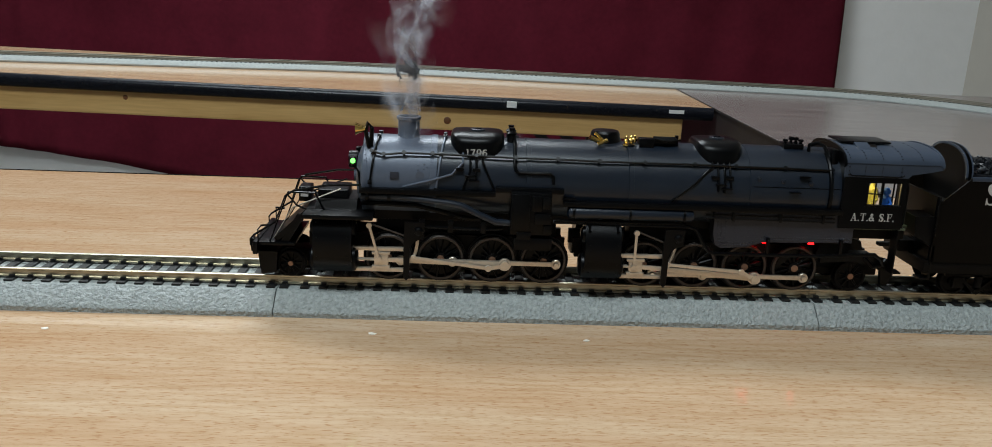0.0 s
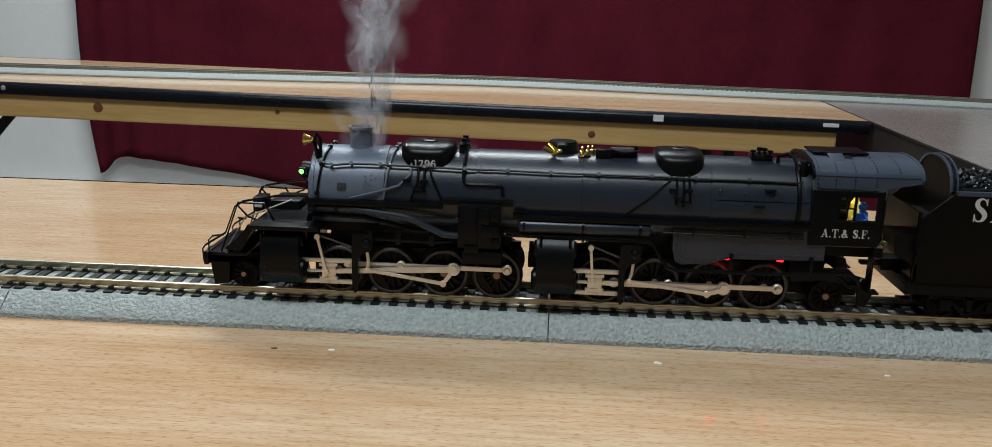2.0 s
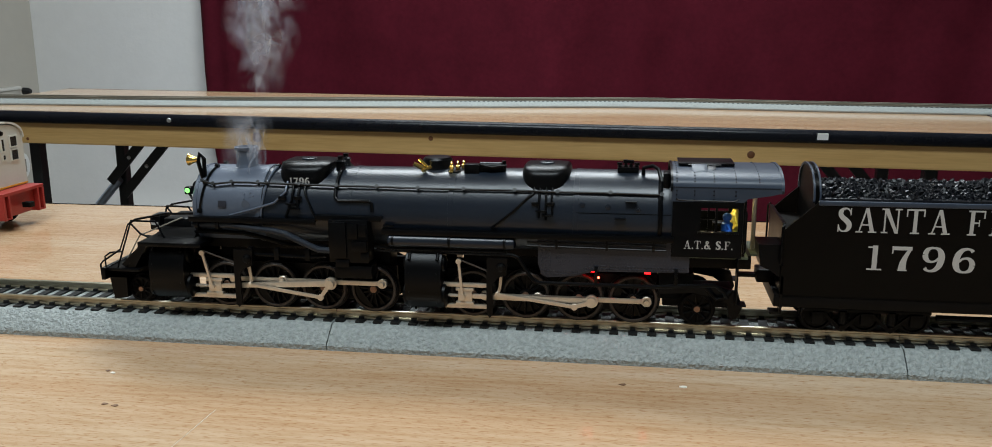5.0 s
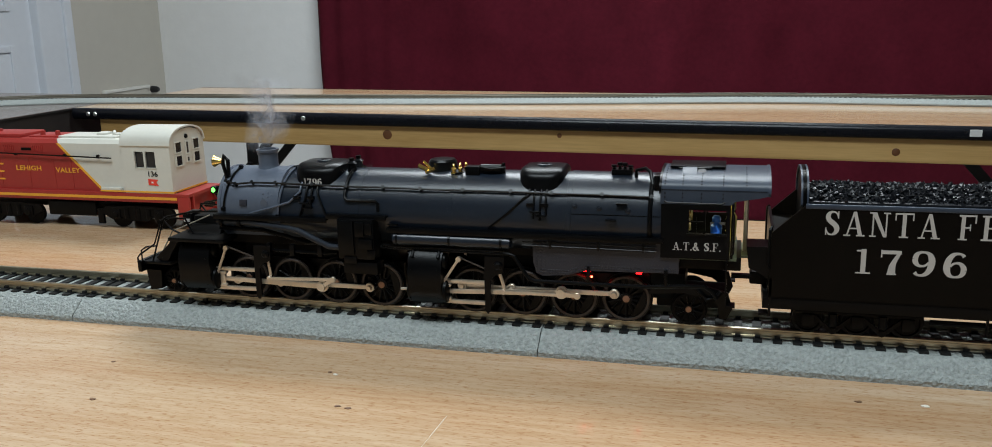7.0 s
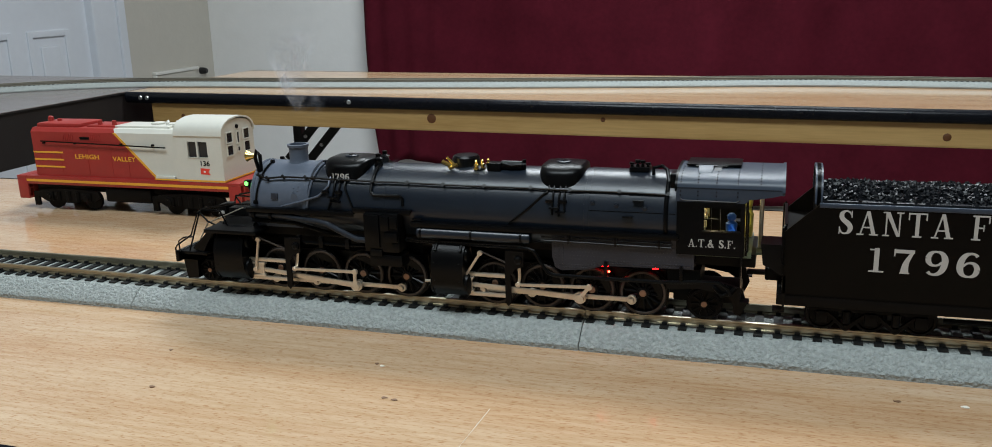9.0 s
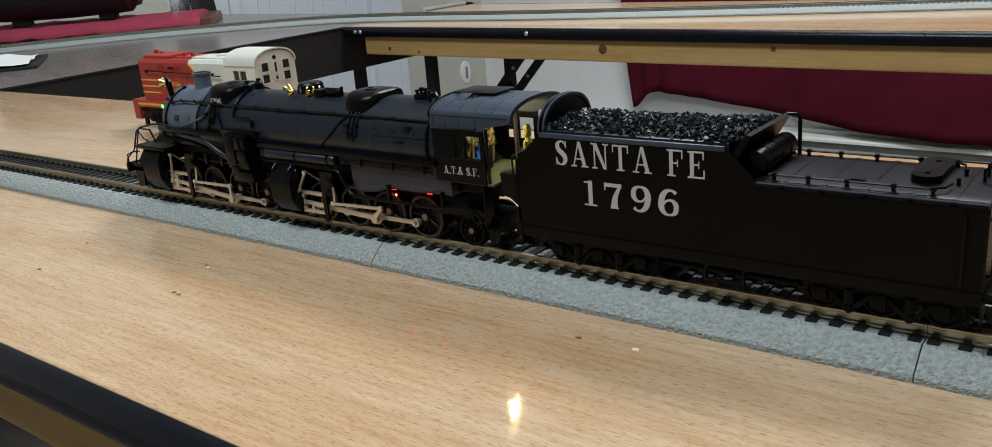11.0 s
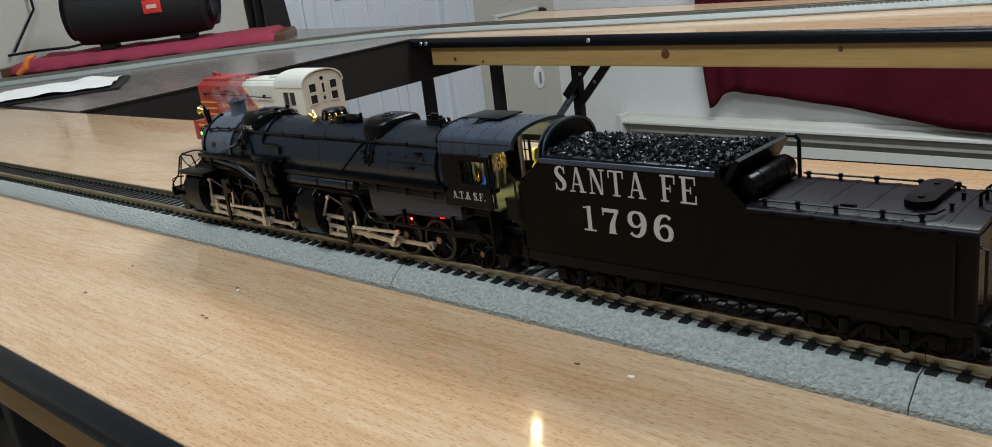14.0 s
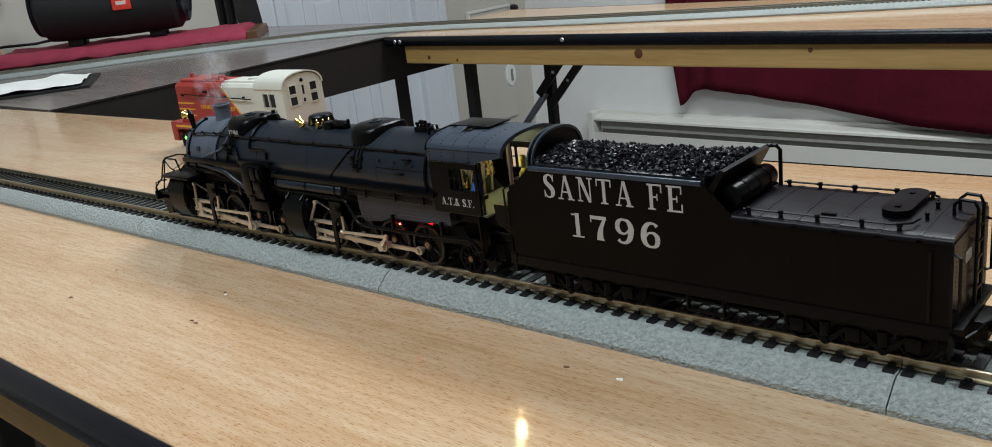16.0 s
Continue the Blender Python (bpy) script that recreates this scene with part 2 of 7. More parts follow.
def ring(bm, c, u, v, r, n):
    return [bm.verts.new(c + u * (r * math.cos(2 * math.pi * i / n)) + v * (r * math.sin(2 * math.pi * i / n))) for i in range(n)]


def add_tube(bm, path, r, n=8, cap=True):
    """A round bar along a path of points; r is one radius or one for each point."""
    pts = [Vector(p) for p in path]
    rs = r if isinstance(r, (list, tuple)) else [r] * len(pts)
    rings, last_u = [], None
    for i, p in enumerate(pts):
        d = (pts[min(i + 1, len(pts) - 1)] - pts[max(i - 1, 0)]).normalized()
        u = last_u - d * last_u.dot(d) if last_u is not None else d.orthogonal()
        u.normalize()
        last_u = u
        rings.append(ring(bm, p, u, d.cross(u), rs[i], n))
    for a, b in zip(rings, rings[1:]):
        for i in range(n):
            bm.faces.new((a[i], a[(i + 1) % n], b[(i + 1) % n], b[i]))
    if cap:
        bm.faces.new(rings[0][::-1])
        bm.faces.new(rings[-1])
    return bm


def add_lathe(bm, profile, origin, axis="Z", n=20, caps=True):
    """Turns a profile of (along, radius) round an axis through origin."""
    o = Vector(origin)
    ax = {"X": Vector((1, 0, 0)), "Y": Vector((0, 1, 0)), "Z": Vector((0, 0, 1))}[axis]
    u = {"X": Vector((0, 1, 0)), "Y": Vector((0, 0, 1)), "Z": Vector((1, 0, 0))}[axis]
    v = ax.cross(u)
    rings = [ring(bm, o + ax * a, u, v, max(r, 1e-5), n) for a, r in profile]
    for a, b in zip(rings, rings[1:]):
        for i in range(n):
            bm.faces.new((a[i], a[(i + 1) % n], b[(i + 1) % n], b[i]))
    if caps:
        bm.faces.new(rings[0][::-1])
        bm.faces.new(rings[-1])
    return bm


def add_prism(bm, outline, axis, lo, hi):
    """Pulls a flat outline along an axis. Outline points: (x, z) for Y, (y, z) for X, (x, y) for Z."""
    def at(p, w):
        return Vector({"Y": (p[0], w, p[1]), "X": (w, p[0], p[1]), "Z": (p[0], p[1], w)}[axis])
    a, b = [bm.verts.new(at(p, lo)) for p in outline], [bm.verts.new(at(p, hi)) for p in outline]
    n = len(outline)
    for i in range(n):
        bm.faces.new((a[i], a[(i + 1) % n], b[(i + 1) % n], b[i]))
    bm.faces.new(a[::-1])
    bm.faces.new(b)
    bmesh.ops.recalc_face_normals(bm, faces=bm.faces[:])
    return bm


def add_stud(bm, p, r, n, h=0.5):
    """A rivet: a low six-sided button on a surface with normal n."""
    n = Vector(n).normalized()
    u = n.orthogonal().normalized()
    v = n.cross(u)
    p = Vector(p)
    a, b = ring(bm, p, u, v, r, 6), ring(bm, p + n * (r * h), u, v, r * 0.6, 6)
    for i in range(6):
        bm.faces.new((a[i], a[(i + 1) % 6], b[(i + 1) % 6], b[i]))
    bm.faces.new(b)


def lettering(name, words, size, m, material, parent, stretch=1.0, bold=0.0, spacing=1.0, label=""):
    """Raised print, turned to mesh, its middle at the pose m (text lies in its xy plane)."""
    cu = bpy.data.curves.new(name, "FONT")
    cu.body, cu.size, cu.align_x, cu.align_y = words, size, "CENTER", "CENTER"
    cu.extrude, cu.offset, cu.space_character, cu.resolution_u = 0.00008, bold, spacing, 3
    ob = new(name, cu)
    dg = bpy.context.evaluated_depsgraph_get()
    me = bpy.data.meshes.new_from_object(ob.evaluated_get(dg))
    bpy.data.objects.remove(ob)
    for v in me.vertices:
        v.co.x *= stretch
    me.transform(m)
    me.materials.clear()
    me.materials.append(material)
    t = new(name, me)
    t.parent = parent
    if label:
        t["label"] = label
    return t


def rot_pose(p, a):
    """A pose at p, turned about y so that (1, 0) in the xz plane points at angle a (radians)."""
    return Matrix.Translation(p) @ Matrix.Rotation(-a, 4, "Y")


# ---------------------------------------------------------------- the room
XL, XR, YB, YF, ZF, ZC = -1.958, 2.455, 2.884, -3.6, -0.795, 1.65


def structure(name, bm, material, label, category):
    ob = link(name, bm, material)
    ob.matrix_world = TILT
    return tagged(ob, label, category, kind="structure")


structure("floor", add_box(mesh(), XL - 0.1, XR + 0.1, YF - 0.1, YB + 0.1, ZF - 0.05, ZF), M_FLOOR, "grey wood-look plank floor under the tables", "floor")
structure("ceiling", add_box(mesh(), XL - 0.1, XR + 0.1, YF - 0.1, YB + 0.1, ZC, ZC + 0.05), M_CEIL, "plain white painted ceiling of the room", "ceiling")
structure("wall_north", add_box(mesh(), XL - 0.1, XR + 0.1, YB, YB + 0.1, ZF, ZC), M_WALL, "plain white painted wall behind the curtain", "wall")
structure("wall_west", add_box(add_box(mesh(), XL - 0.1, XL, 2.369, YB, ZF, ZC), XL - 0.1, XL, YF, 1.48, ZF, ZC), M_WALLBEIGE, "beige painted side wall beside the door", "wall")
structure("wall_west_header", add_box(mesh(), XL - 0.1, XL, 1.48, 2.369, 1.32, ZC), M_WALLBEIGE, "beige painted wall above the door", "wall")
structure("wall_east", add_box(mesh(), XR, XR + 0.1, YF, YB, ZF, ZC), M_WALLBEIGE, "beige painted side wall at the room's end", "wall")
# unseen wall, added far back so the boiler's flank reflects less white
structure("wall_south", add_box(mesh(), XL - 0.1, XR + 0.1, YF - 0.1, YF, ZF, ZC), M_WALL, "unseen white painted wall added to close the room", "wall")


def door():
    d = empty("door_1", TILT.copy())
    bm = add_box(mesh(), XL - 0.06, XL - 0.02, 1.60, 2.204, ZF, 1.25)
    part("leaf", bm, M_DOOR, d)
    for z0, z1 in ((-0.58, 0.028), (0.18, 0.80), (0.92, 1.14)):
        for y0 in (1.711, 1.953):
            y1 = y0 + 0.14
            bm = mesh()
            for a, b, c, e in ((y0 - 0.02, y0, z0 - 0.02, z1 + 0.02), (y1, y1 + 0.02, z0 - 0.02, z1 + 0.02), (y0, y1, z1, z1 + 0.02), (y0, y1, z0 - 0.02, z0)):
                add_box(bm, XL - 0.021, XL - 0.013, a, b, c, e, 0.002)
            add_box(bm, XL - 0.022, XL - 0.014, y0 + 0.03, y1 - 0.03, z0 + 0.03, z1 - 0.03, 0.005)
            part("panel", bm, M_DOOR, d)
    for y0, y1 in ((2.204, 2.369), (1.48, 1.60)):
        part("casing", add_box(add_box(mesh(), XL - 0.09, XL + 0.012, y0, y1, ZF, 1.32, 0.006), XL + 0.010, XL + 0.022, y1 - 0.05, y1 - 0.012, ZF, 1.32, 0.004), M_DOOR, d)
    part("casing", add_box(mesh(), XL - 0.09, XL + 0.012, 1.60, 2.204, 1.25, 1.32, 0.006), M_DOOR, d)
    tagged(d, "white painted panelled door in its casing, shut", "door", kind="structure")


door()


def wall_panel():
    p = empty("access_panel", TILT @ Matrix.Translation((XL, 2.622, -0.32)))
    part("plate", add_box(mesh(), 0.001, 0.012, -0.125, 0.125, -0.30, 0.175, 0.004), M_WALLBEIGE, p)
    part("rim", add_box(add_box(mesh(), 0.001, 0.018, -0.135, 0.135, 0.175, 0.187, 0.003), 0.001, 0.018, -0.135, -0.125, -0.30, 0.175, 0.003), M_HEAT, p)
    bm = add_lathe(mesh(), [(0, 0.034), (0.006, 0.032), (0.008, 0.024)], (0.012, 0.10, -0.115), "X", 20)
    bmesh.ops.scale(bm, vec=(1, 1, 1.5), verts=bm.verts[:], space=Matrix.Translation((0, 0, 0.115)))
    part("outlet_plate", bm, M_PAPER, p, "pale oval outlet plate")
    part("socket", add_box(mesh(), 0.0205, 0.0225, 0.093, 0.107, -0.14, -0.09, 0.001), M_SLOT, p)
    part("knob", add_lathe(mesh(), [(0, 0.014), (0.02, 0.013), (0.03, 0.008)], (0.0, 0.17, 0.165), "X", 14), M_STEEL_BLK, p, "small black knob")
    tagged(p, "beige wall panel with a pale oval outlet plate", "wall panel")


wall_panel()


def heater():
    h = empty("baseboard_heater", TILT @ Matrix.Translation((0, YB, ZF)))
    x0, x1 = -1.61, XR - 0.02
    prof = [(-0.002, 0.002), (-0.065, 0.002), (-0.070, 0.10), (-0.062, 0.10), (-0.058, 0.010), (-0.012, 0.010), (-0.012, 0.185), (-0.002, 0.185)]
    part("body", add_prism(mesh(), prof, "X", x0, x1), M_HEAT, h)
    part("hood", add_prism(mesh(), [(-0.012, 0.172), (-0.060, 0.166), (-0.066, 0.160), (-0.066, 0.152), (-0.058, 0.152), (-0.012, 0.160)], "X", x0, x1), M_HEAT, h)
    part("louvre", add_prism(mesh(), [(-0.060, 0.118), (-0.050, 0.126), (-0.049, 0.124), (-0.059, 0.116)], "X", x0 + 0.06, x1), M_SLOT, h)
    part("fin_block", add_box(mesh(), x0 + 0.05, x1 - 0.01, -0.045, -0.013, 0.03, 0.155), M_SLOT, h, "dull metal fins behind the slot")
    part("end_cap", add_box(mesh(), x0 - 0.01, x0 + 0.02, -0.072, -0.001, 0.0, 0.187, 0.004), M_HEAT, h)
    tagged(h, "long cream baseboard heater with a dark slot along the wall", "heater")


heater()


def curtain():
    """A hung sheet, gathered into soft folds that slant across it; its hem sags and is uneven."""
    me_x, me_z = 210, 56
    verts, faces = [], []
    for i in range(me_x + 1):
        u = i / me_x
        for j in range(me_z + 1):
            v = j / me_z
            x = -1.222 + u * 3.155 + 0.05 * (1 - v) ** 4 * (1 - u) ** 6 * 1.0
            hem = -0.505 - 0.085 * min(1, max(0, (u - 0.05) / 0.24)) - 0.05 * max(0, u - 0.29) - 0.070 * math.exp(-(u / 0.018) ** 2) + 0.012 * math.sin(9 * u + 1)
            z = hem + v * (1.40 - hem)
            w = z - 0.35 * (x + 0.2)
            y = 2.832 + 0.018 * math.sin(7 * x + 2.2 * w + 1.5 * noise.noise((x, z, 9))) + 0.014 * math.sin(23 * x - 6.0 * w + 1.3) * (0.4 + 0.6 * noise.noise((x * 1.5, z, 0)) ) + 0.034 * noise.noise((x * 2.4 + 0.5 * z, z * 1.3, 3.1))
            y += 0.008 * math.sin(70 * x) * math.exp(-(u / 0.10) ** 2) - 0.012 * (1 - v) ** 3
            verts.append((x, min(y, 2.876), z))
    for i in range(me_x):
        for j in range(me_z):
            a = i * (me_z + 1) + j
            faces.append((a, a + me_z + 1, a + me_z + 2, a + 1))
    me = bpy.data.meshes.new("curtain")
    me.from_pydata(verts, [], faces)
    me.materials.append(M_CURTAIN)
    me.shade_smooth()
    ob = new("curtain", me)
    so = ob.modifiers.new("thickness", "SOLIDIFY")
    so.thickness = 0.002
    ob.matrix_world = TILT
    tagged(ob, "dark burgundy cloth hung in soft folds over the wall", "curtain")


curtain()


# ---------------------------------------------------------------- the tables
def table_top(t, x0, x1, y0, y1, top, name="tabletop"):
    return part(name, add_box(mesh(), x0, x1, y0, y1, -0.018, 0.0, 0.0012), top, t)


def edge_trim(t, x0, x1, y, side):
    """Rounded black trim along one long edge; side is -1 for the front edge, +1 for the back."""
    out = [(0.0, -0.0209)] + [(side * 0.0082 * math.cos(radians(v)), -0.0102 + 0.0106 * math.sin(radians(v))) for v in range(-84, 91, 12)]
    bm = add_prism(mesh(), [(y + a, b) for a, b in out], "X", x0, x1)
    return part("edge_trim", bm, M_RUBBER, t, "rounded black edge trim")


def fold_legs(t, x, y0, y1, h, lean):
    """One folding leg frame: two square posts, a cross bar, and its slanted brace."""
    for y in (y0, y1):
        part("leg", add_box(mesh(), x - 0.0105, x + 0.0105, y - 0.0105, y + 0.0105, -h, -0.02, 0.003), M_STEEL_BLK, t)
    part("cross_bar", add_box(mesh(), x - 0.010, x + 0.010, y0, y1, -h + 0.18, -h + 0.205, 0.002), M_STEEL_BLK, t)
    ym = y1 - 0.03
    for k, dx in enumerate((0.0, 0.038)):
        a, b = Vector((x + lean * (0.115 + 1.4 * dx), ym, -0.045)), Vector((x + lean * (-0.015 + dx * 0.6), ym, -0.19 - dx * 0.8))
        d = (b - a).normalized()
        side = Vector((d.z, 0, -d.x)) * 0.0095
        bm = mesh()
        add_prism(bm, [((a + side).x, (a + side).z), ((b + side).x, (b + side).z), ((b - side).x, (b - side).z), ((a - side).x, (a - side).z)], "Y", ym - 0.003 + k * 0.008, ym + 0.003 + k * 0.008)
        br = part("brace", bm, M_STEEL_BLK, t)
        for f in (0.22, 0.62):
            c = a.lerp(b, f)
            part("bolt", add_lathe(mesh(), [(0, 0.0042), (-0.002, 0.004), (-0.003, 0.002)], (c.x, ym - 0.003 + k * 0.008, c.z), "Y", 10), M_SCREW, br, "bright bolt head")
    part("strut", add_tube(mesh(), [(x - lean * 0.0, ym + 0.01, -0.185), (x - lean * 0.10, ym + 0.02, -0.29)], 0.009, 12), M_STEEL_GREY, t, "bare blue-grey steel strut")


def near_table():
    t = empty("train_table")
    x0, x1, y0, y1 = -1.75, 1.45, -0.142, 0.290
    table_top(t, x0, x1, y0, y1, M_TOP)
    edge_trim(t, x0, x1, y0, -1)
    edge_trim(t, x0, x1, y1, 1)
    for ya in (y0 + 0.010, y1 - 0.028):
        part("apron", add_box(mesh(), x0 + 0.04, x1 - 0.04, ya, ya + 0.018, -0.060, -0.018, 0.002), M_PINE, t, "pale pine apron board")
    for x, s in ((-1.2, 1), (1.1, -1), (-0.08, 1)):
        fold_legs(t, x, y0 + 0.05, y1 - 0.05, 0.772 + 0.014 * x, s)
    tagged(t, "long light maple-topped table with black edge trim carrying the track", "table")


near_table()


def far_table():
    t = empty("far_table", TILT @ Matrix.Translation((0, 0, -0.0175)))
    x0, x1, y0, y1 = -0.868, 1.000, 1.047, 1.472
    table_top(t, x0, x1, y0, y1, M_TOP)
    edge_trim(t, x0, x1, y0, -1)
    edge_trim(t, x0, x1, y1, 1)
    ap = part("apron", add_box(mesh(), -0.820, 0.955, y0 + 0.006, y0 + 0.024, -0.058, -0.0182, 0.003), M_PINE, t, "pale pine apron board with small knots")
    for kx, kz, kr in ((-0.241, -0.036, 0.0085), (0.571, -0.042, 0.006), (-0.750, -0.045, 0.0045), (0.06, -0.030, 0.004), (-0.67, -0.05, 0.003)):
        part("knot", add_lathe(mesh(), [(0, kr), (-0.0006, kr * 0.8)], (kx, y0 + 0.0059, kz), "Y", 12), M_KNOT, ap)
    for sx, sz in ((-0.391, -0.009), (-0.832, -0.010), (-0.817, -0.010)):
        part("screw", add_lathe(mesh(), [(0, 0.0042), (-0.0015, 0.0035)], (sx, y0 - 0.0085, sz), "Y", 10), M_SCREW, t, "small bright screw head")
    part("sticker", add_box(mesh(), 0.665, 0.681, y0 - 0.0098, y0 - 0.0085, -0.014, -0.004), M_PAPER, t, "small white sticker")
    part("sticker", add_box(mesh(), 0.927, 0.951, y0 - 0.0098, y0 - 0.0085, -0.0105, -0.005), M_PAPER, t, "small white sticker")
    for x, s in ((-0.710, 1), (0.86, -1)):
        fold_legs(t, x, y0 + 0.085, y1 - 0.065, 0.777, s)
    tagged(t, "light maple-topped table with black edge trim and pine apron", "table")


far_table()


def dark_table(name, x0, x1, y0, y1, z, inner, label):
    """A brown laminate table that bridges two others; inner is +1 or -1 for the side with the deep fascia."""
    t = empty(name, TILT @ Matrix.Translation((0, 0, z)))
    part("tabletop", add_box(mesh(), x0, x1, y0, y1, -0.004, 0.0, 0.0008), M_DARKTOP, t)
    xe = x1 if inner > 0 else x0
    part("fascia", add_box(mesh(), xe - 0.02 if inner > 0 else xe + 0.001, xe - 0.001 if inner > 0 else xe + 0.02, y0 + 0.01, y1 - 0.01, -0.095, -0.004, 0.001), M_DARKEDGE, t, "deep dark brown fascia")
    part("worn_edge", add_box(mesh(), xe - 0.001 if inner > 0 else xe - 0.0015, xe + 0.0015 if inner > 0 else xe + 0.001, y0 + 0.003, y1 - 0.003, -0.004, -0.001), M_DARKEDGE, t, "thin worn edge strip")
    for x in (x0 + 0.05, x1 - 0.05):
        for y in (y0 + 0.06, y1 - 0.16):
            part("leg", add_box(mesh(), x - 0.011, x + 0.011, y - 0.011, y + 0.011, ZF - z, -0.004, 0.003), M_STEEL_BLK, t)
    tagged(t, label, "table")


dark_table("side_table", -1.93, -0.872, 0.318, 1.285, -0.0172, 1, "dark brown laminate side table joining the two long tables")
dark_table("corner_table", 1.004, 1.95, 0.318, 1.472, -0.0170, -1, "dull brown laminate table with a worn pale edge")


# ---------------------------------------------------------------- track
YC = 0.029          # middle of the near track
RAIL_TOP, BED_TOP, HALF_GAUGE = 0.0150, 0.0100, 0.0112
BED = [(-0.0290, 0.0), (-0.0290, 0.0022), (-0.0283, 0.0032), (-0.0206, 0.0092), (-0.0192, BED_TOP), (0.0192, BED_TOP), (0.0206, 0.0092), (0.0283, 0.0032), (0.0290, 0.0022), (0.0290, 0.0)]
RAIL = [(-0.0014, BED_TOP + 0.0008), (-0.0014, BED_TOP + 0.0014), (-0.0004, BED_TOP + 0.0018), (-0.0004, 0.0136), (-0.0008, 0.0140), (-0.0008, 0.0147), (-0.0005, RAIL_TOP),
        (0.0005, RAIL_TOP), (0.0008, 0.0147), (0.0008, 0.0140), (0.0004, 0.0136), (0.0004, BED_TOP + 0.0018), (0.0014, BED_TOP + 0.0014), (0.0014, BED_TOP + 0.0008)]
SECTION, TIES = 0.254, 30


def track_section():
    """One plastic-ballast section, its left end at the origin."""
    t = empty("track_section")
    bm = mesh()
    n = 36
    rows = []
    for i in range(n + 1):
        x = 0.00025 + (SECTION - 0.0005) * i / n
        rows.append([bm.verts.new((x, y, z)) for y, z in BED])
    for a, b in zip(rows, rows[1:]):
        for k in range(len(BED) - 1):
            bm.faces.new((a[k], b[k], b[k + 1], a[k + 1]))
    bm.faces.new(rows[0][::-1])
    bm.faces.new(rows[-1])
    bmesh.ops.recalc_face_normals(bm, faces=bm.faces[:])
    part("roadbed", bm, M_BED, t, "pebbled grey plastic roadbed")
    for s in (-1, 1):
        rail = part("rail", add_prism(mesh(), [(s * HALF_GAUGE + s * 0.0008 + a, b) for a, b in RAIL], "X", 0.0001, SECTION - 0.0001), M_RAIL, t, "dull yellowish metal rail")
    tie_mesh = None
    for i in range(TIES):
        x = (i + 0.5) * SECTION / TIES
        if i in (0, TIES - 1):
            x += 0.0012 if i else -0.0012
        if tie_mesh is None:
            bm = add_box(mesh(), -0.0020, 0.0020, -0.0178, 0.0178, BED_TOP - 0.002, BED_TOP + 0.0009)
            for s in (-1, 1):
                for q in (-1, 1):
                    add_box(bm, -0.0012, 0.0012, s * (HALF_GAUGE + 0.0008) + q * 0.0018 - 0.0006, s * (HALF_GAUGE + 0.0008) + q * 0.0018 + 0.0006, BED_TOP + 0.0009, BED_TOP + 0.0021)
            tie = part("tie", bm, M_TIE, t)
            tie_mesh = tie.data
        else:
            tie = new("tie", tie_mesh)
            tie.parent = t
        tie.location = (x, 0, 0)
    tagged(t, "straight two-rail track section on pebbled grey roadbed", "track", group="straight track sections")
    return t


first = track_section()
first.matrix_world = Matrix.Translation((-1.016, YC, 0))
for k in range(-3, 5):
    copy_thing(first, Matrix.Translation((k * SECTION, YC, 0)))


def spline(points, step):
    """Points at even steps along a smooth curve through the given ones."""
    pts = [Vector((*p, 0)) for p in points]
    pts = [pts[0] * 2 - pts[1]] + pts + [pts[-1] * 2 - pts[-2]]
    out = []
    for a, b, c, d in zip(pts, pts[1:], pts[2:], pts[3:]):
        n = max(2, round((c - b).length / step))
        for i in range(n):
            t = i / n
            out.append(0.5 * ((2 * b) + (c - a) * t + (2 * a - 5 * b + 4 * c - d) * t * t + (3 * b - a - 3 * c + d) * t ** 3))
    return out + [pts[-2]]


def far_track():
    t = empty("oval_track", TILT @ Matrix.Translation((0, 0, -0.0168)))
    line = spline([(-1.66, 0.35), (-1.565, 0.47), (-1.437, 0.63), (-1.322, 0.80), (-1.172, 0.96), (-0.99, 1.10), (-0.80, 1.155), (-0.50, 1.183), (-0.22, 1.222), (0.10, 1.282),
                   (0.4, 1.340), (0.75, 1.338), (1.10, 1.338), (1.32, 1.320), (1.48, 1.24), (1.60, 1.10), (1.66, 0.9), (1.68, 0.5)], 0.00847)
    side = []
    for i, p in enumerate(line):
        d = (line[min(i + 1, len(line) - 1)] - line[max(i - 1, 0)]).normalized()
        side.append(Vector((-d.y, d.x, 0)))

    def sweep(profile):
        bm = mesh()
        rows = [[bm.verts.new(p + s * y + Vector((0, 0, z))) for y, z in profile] for p, s in zip(line, side)]
        for a, b in zip(rows, rows[1:]):
            for k in range(len(profile) - 1):
                bm.faces.new((a[k], b[k], b[k + 1], a[k + 1]))
        bmesh.ops.recalc_face_normals(bm, faces=bm.faces[:])
        return bm

    part("roadbed", sweep(BED), M_BED, t, "pebbled grey plastic roadbed")
    for s in (-1, 1):
        part("rail", sweep([(s * (HALF_GAUGE + 0.0008) + a, b) for a, b in RAIL]), M_FARRAIL, t)
    bm = mesh()
    for p, s in zip(line, side):
        d = Vector((s.y, -s.x, 0))
        c = [p + s * (q * 0.0178) + d * (w * 0.002) + Vector((0, 0, z)) for z in (BED_TOP - 0.001, BED_TOP + 0.0009) for q, w in ((-1, -1), (1, -1), (1, 1), (-1, 1))]
        v = [bm.verts.new(q) for q in c]
        bm.faces.new(v[4:])
        for k in range(4):
            bm.faces.new((v[k], v[(k + 1) % 4], v[4 + (k + 1) % 4], v[4 + k]))
    tagged(part("tie_run", bm, M_TIE, t), kind="stuff")
    tagged(t, "curving two-rail track on pebbled grey roadbed along the far table", "track")


far_track()


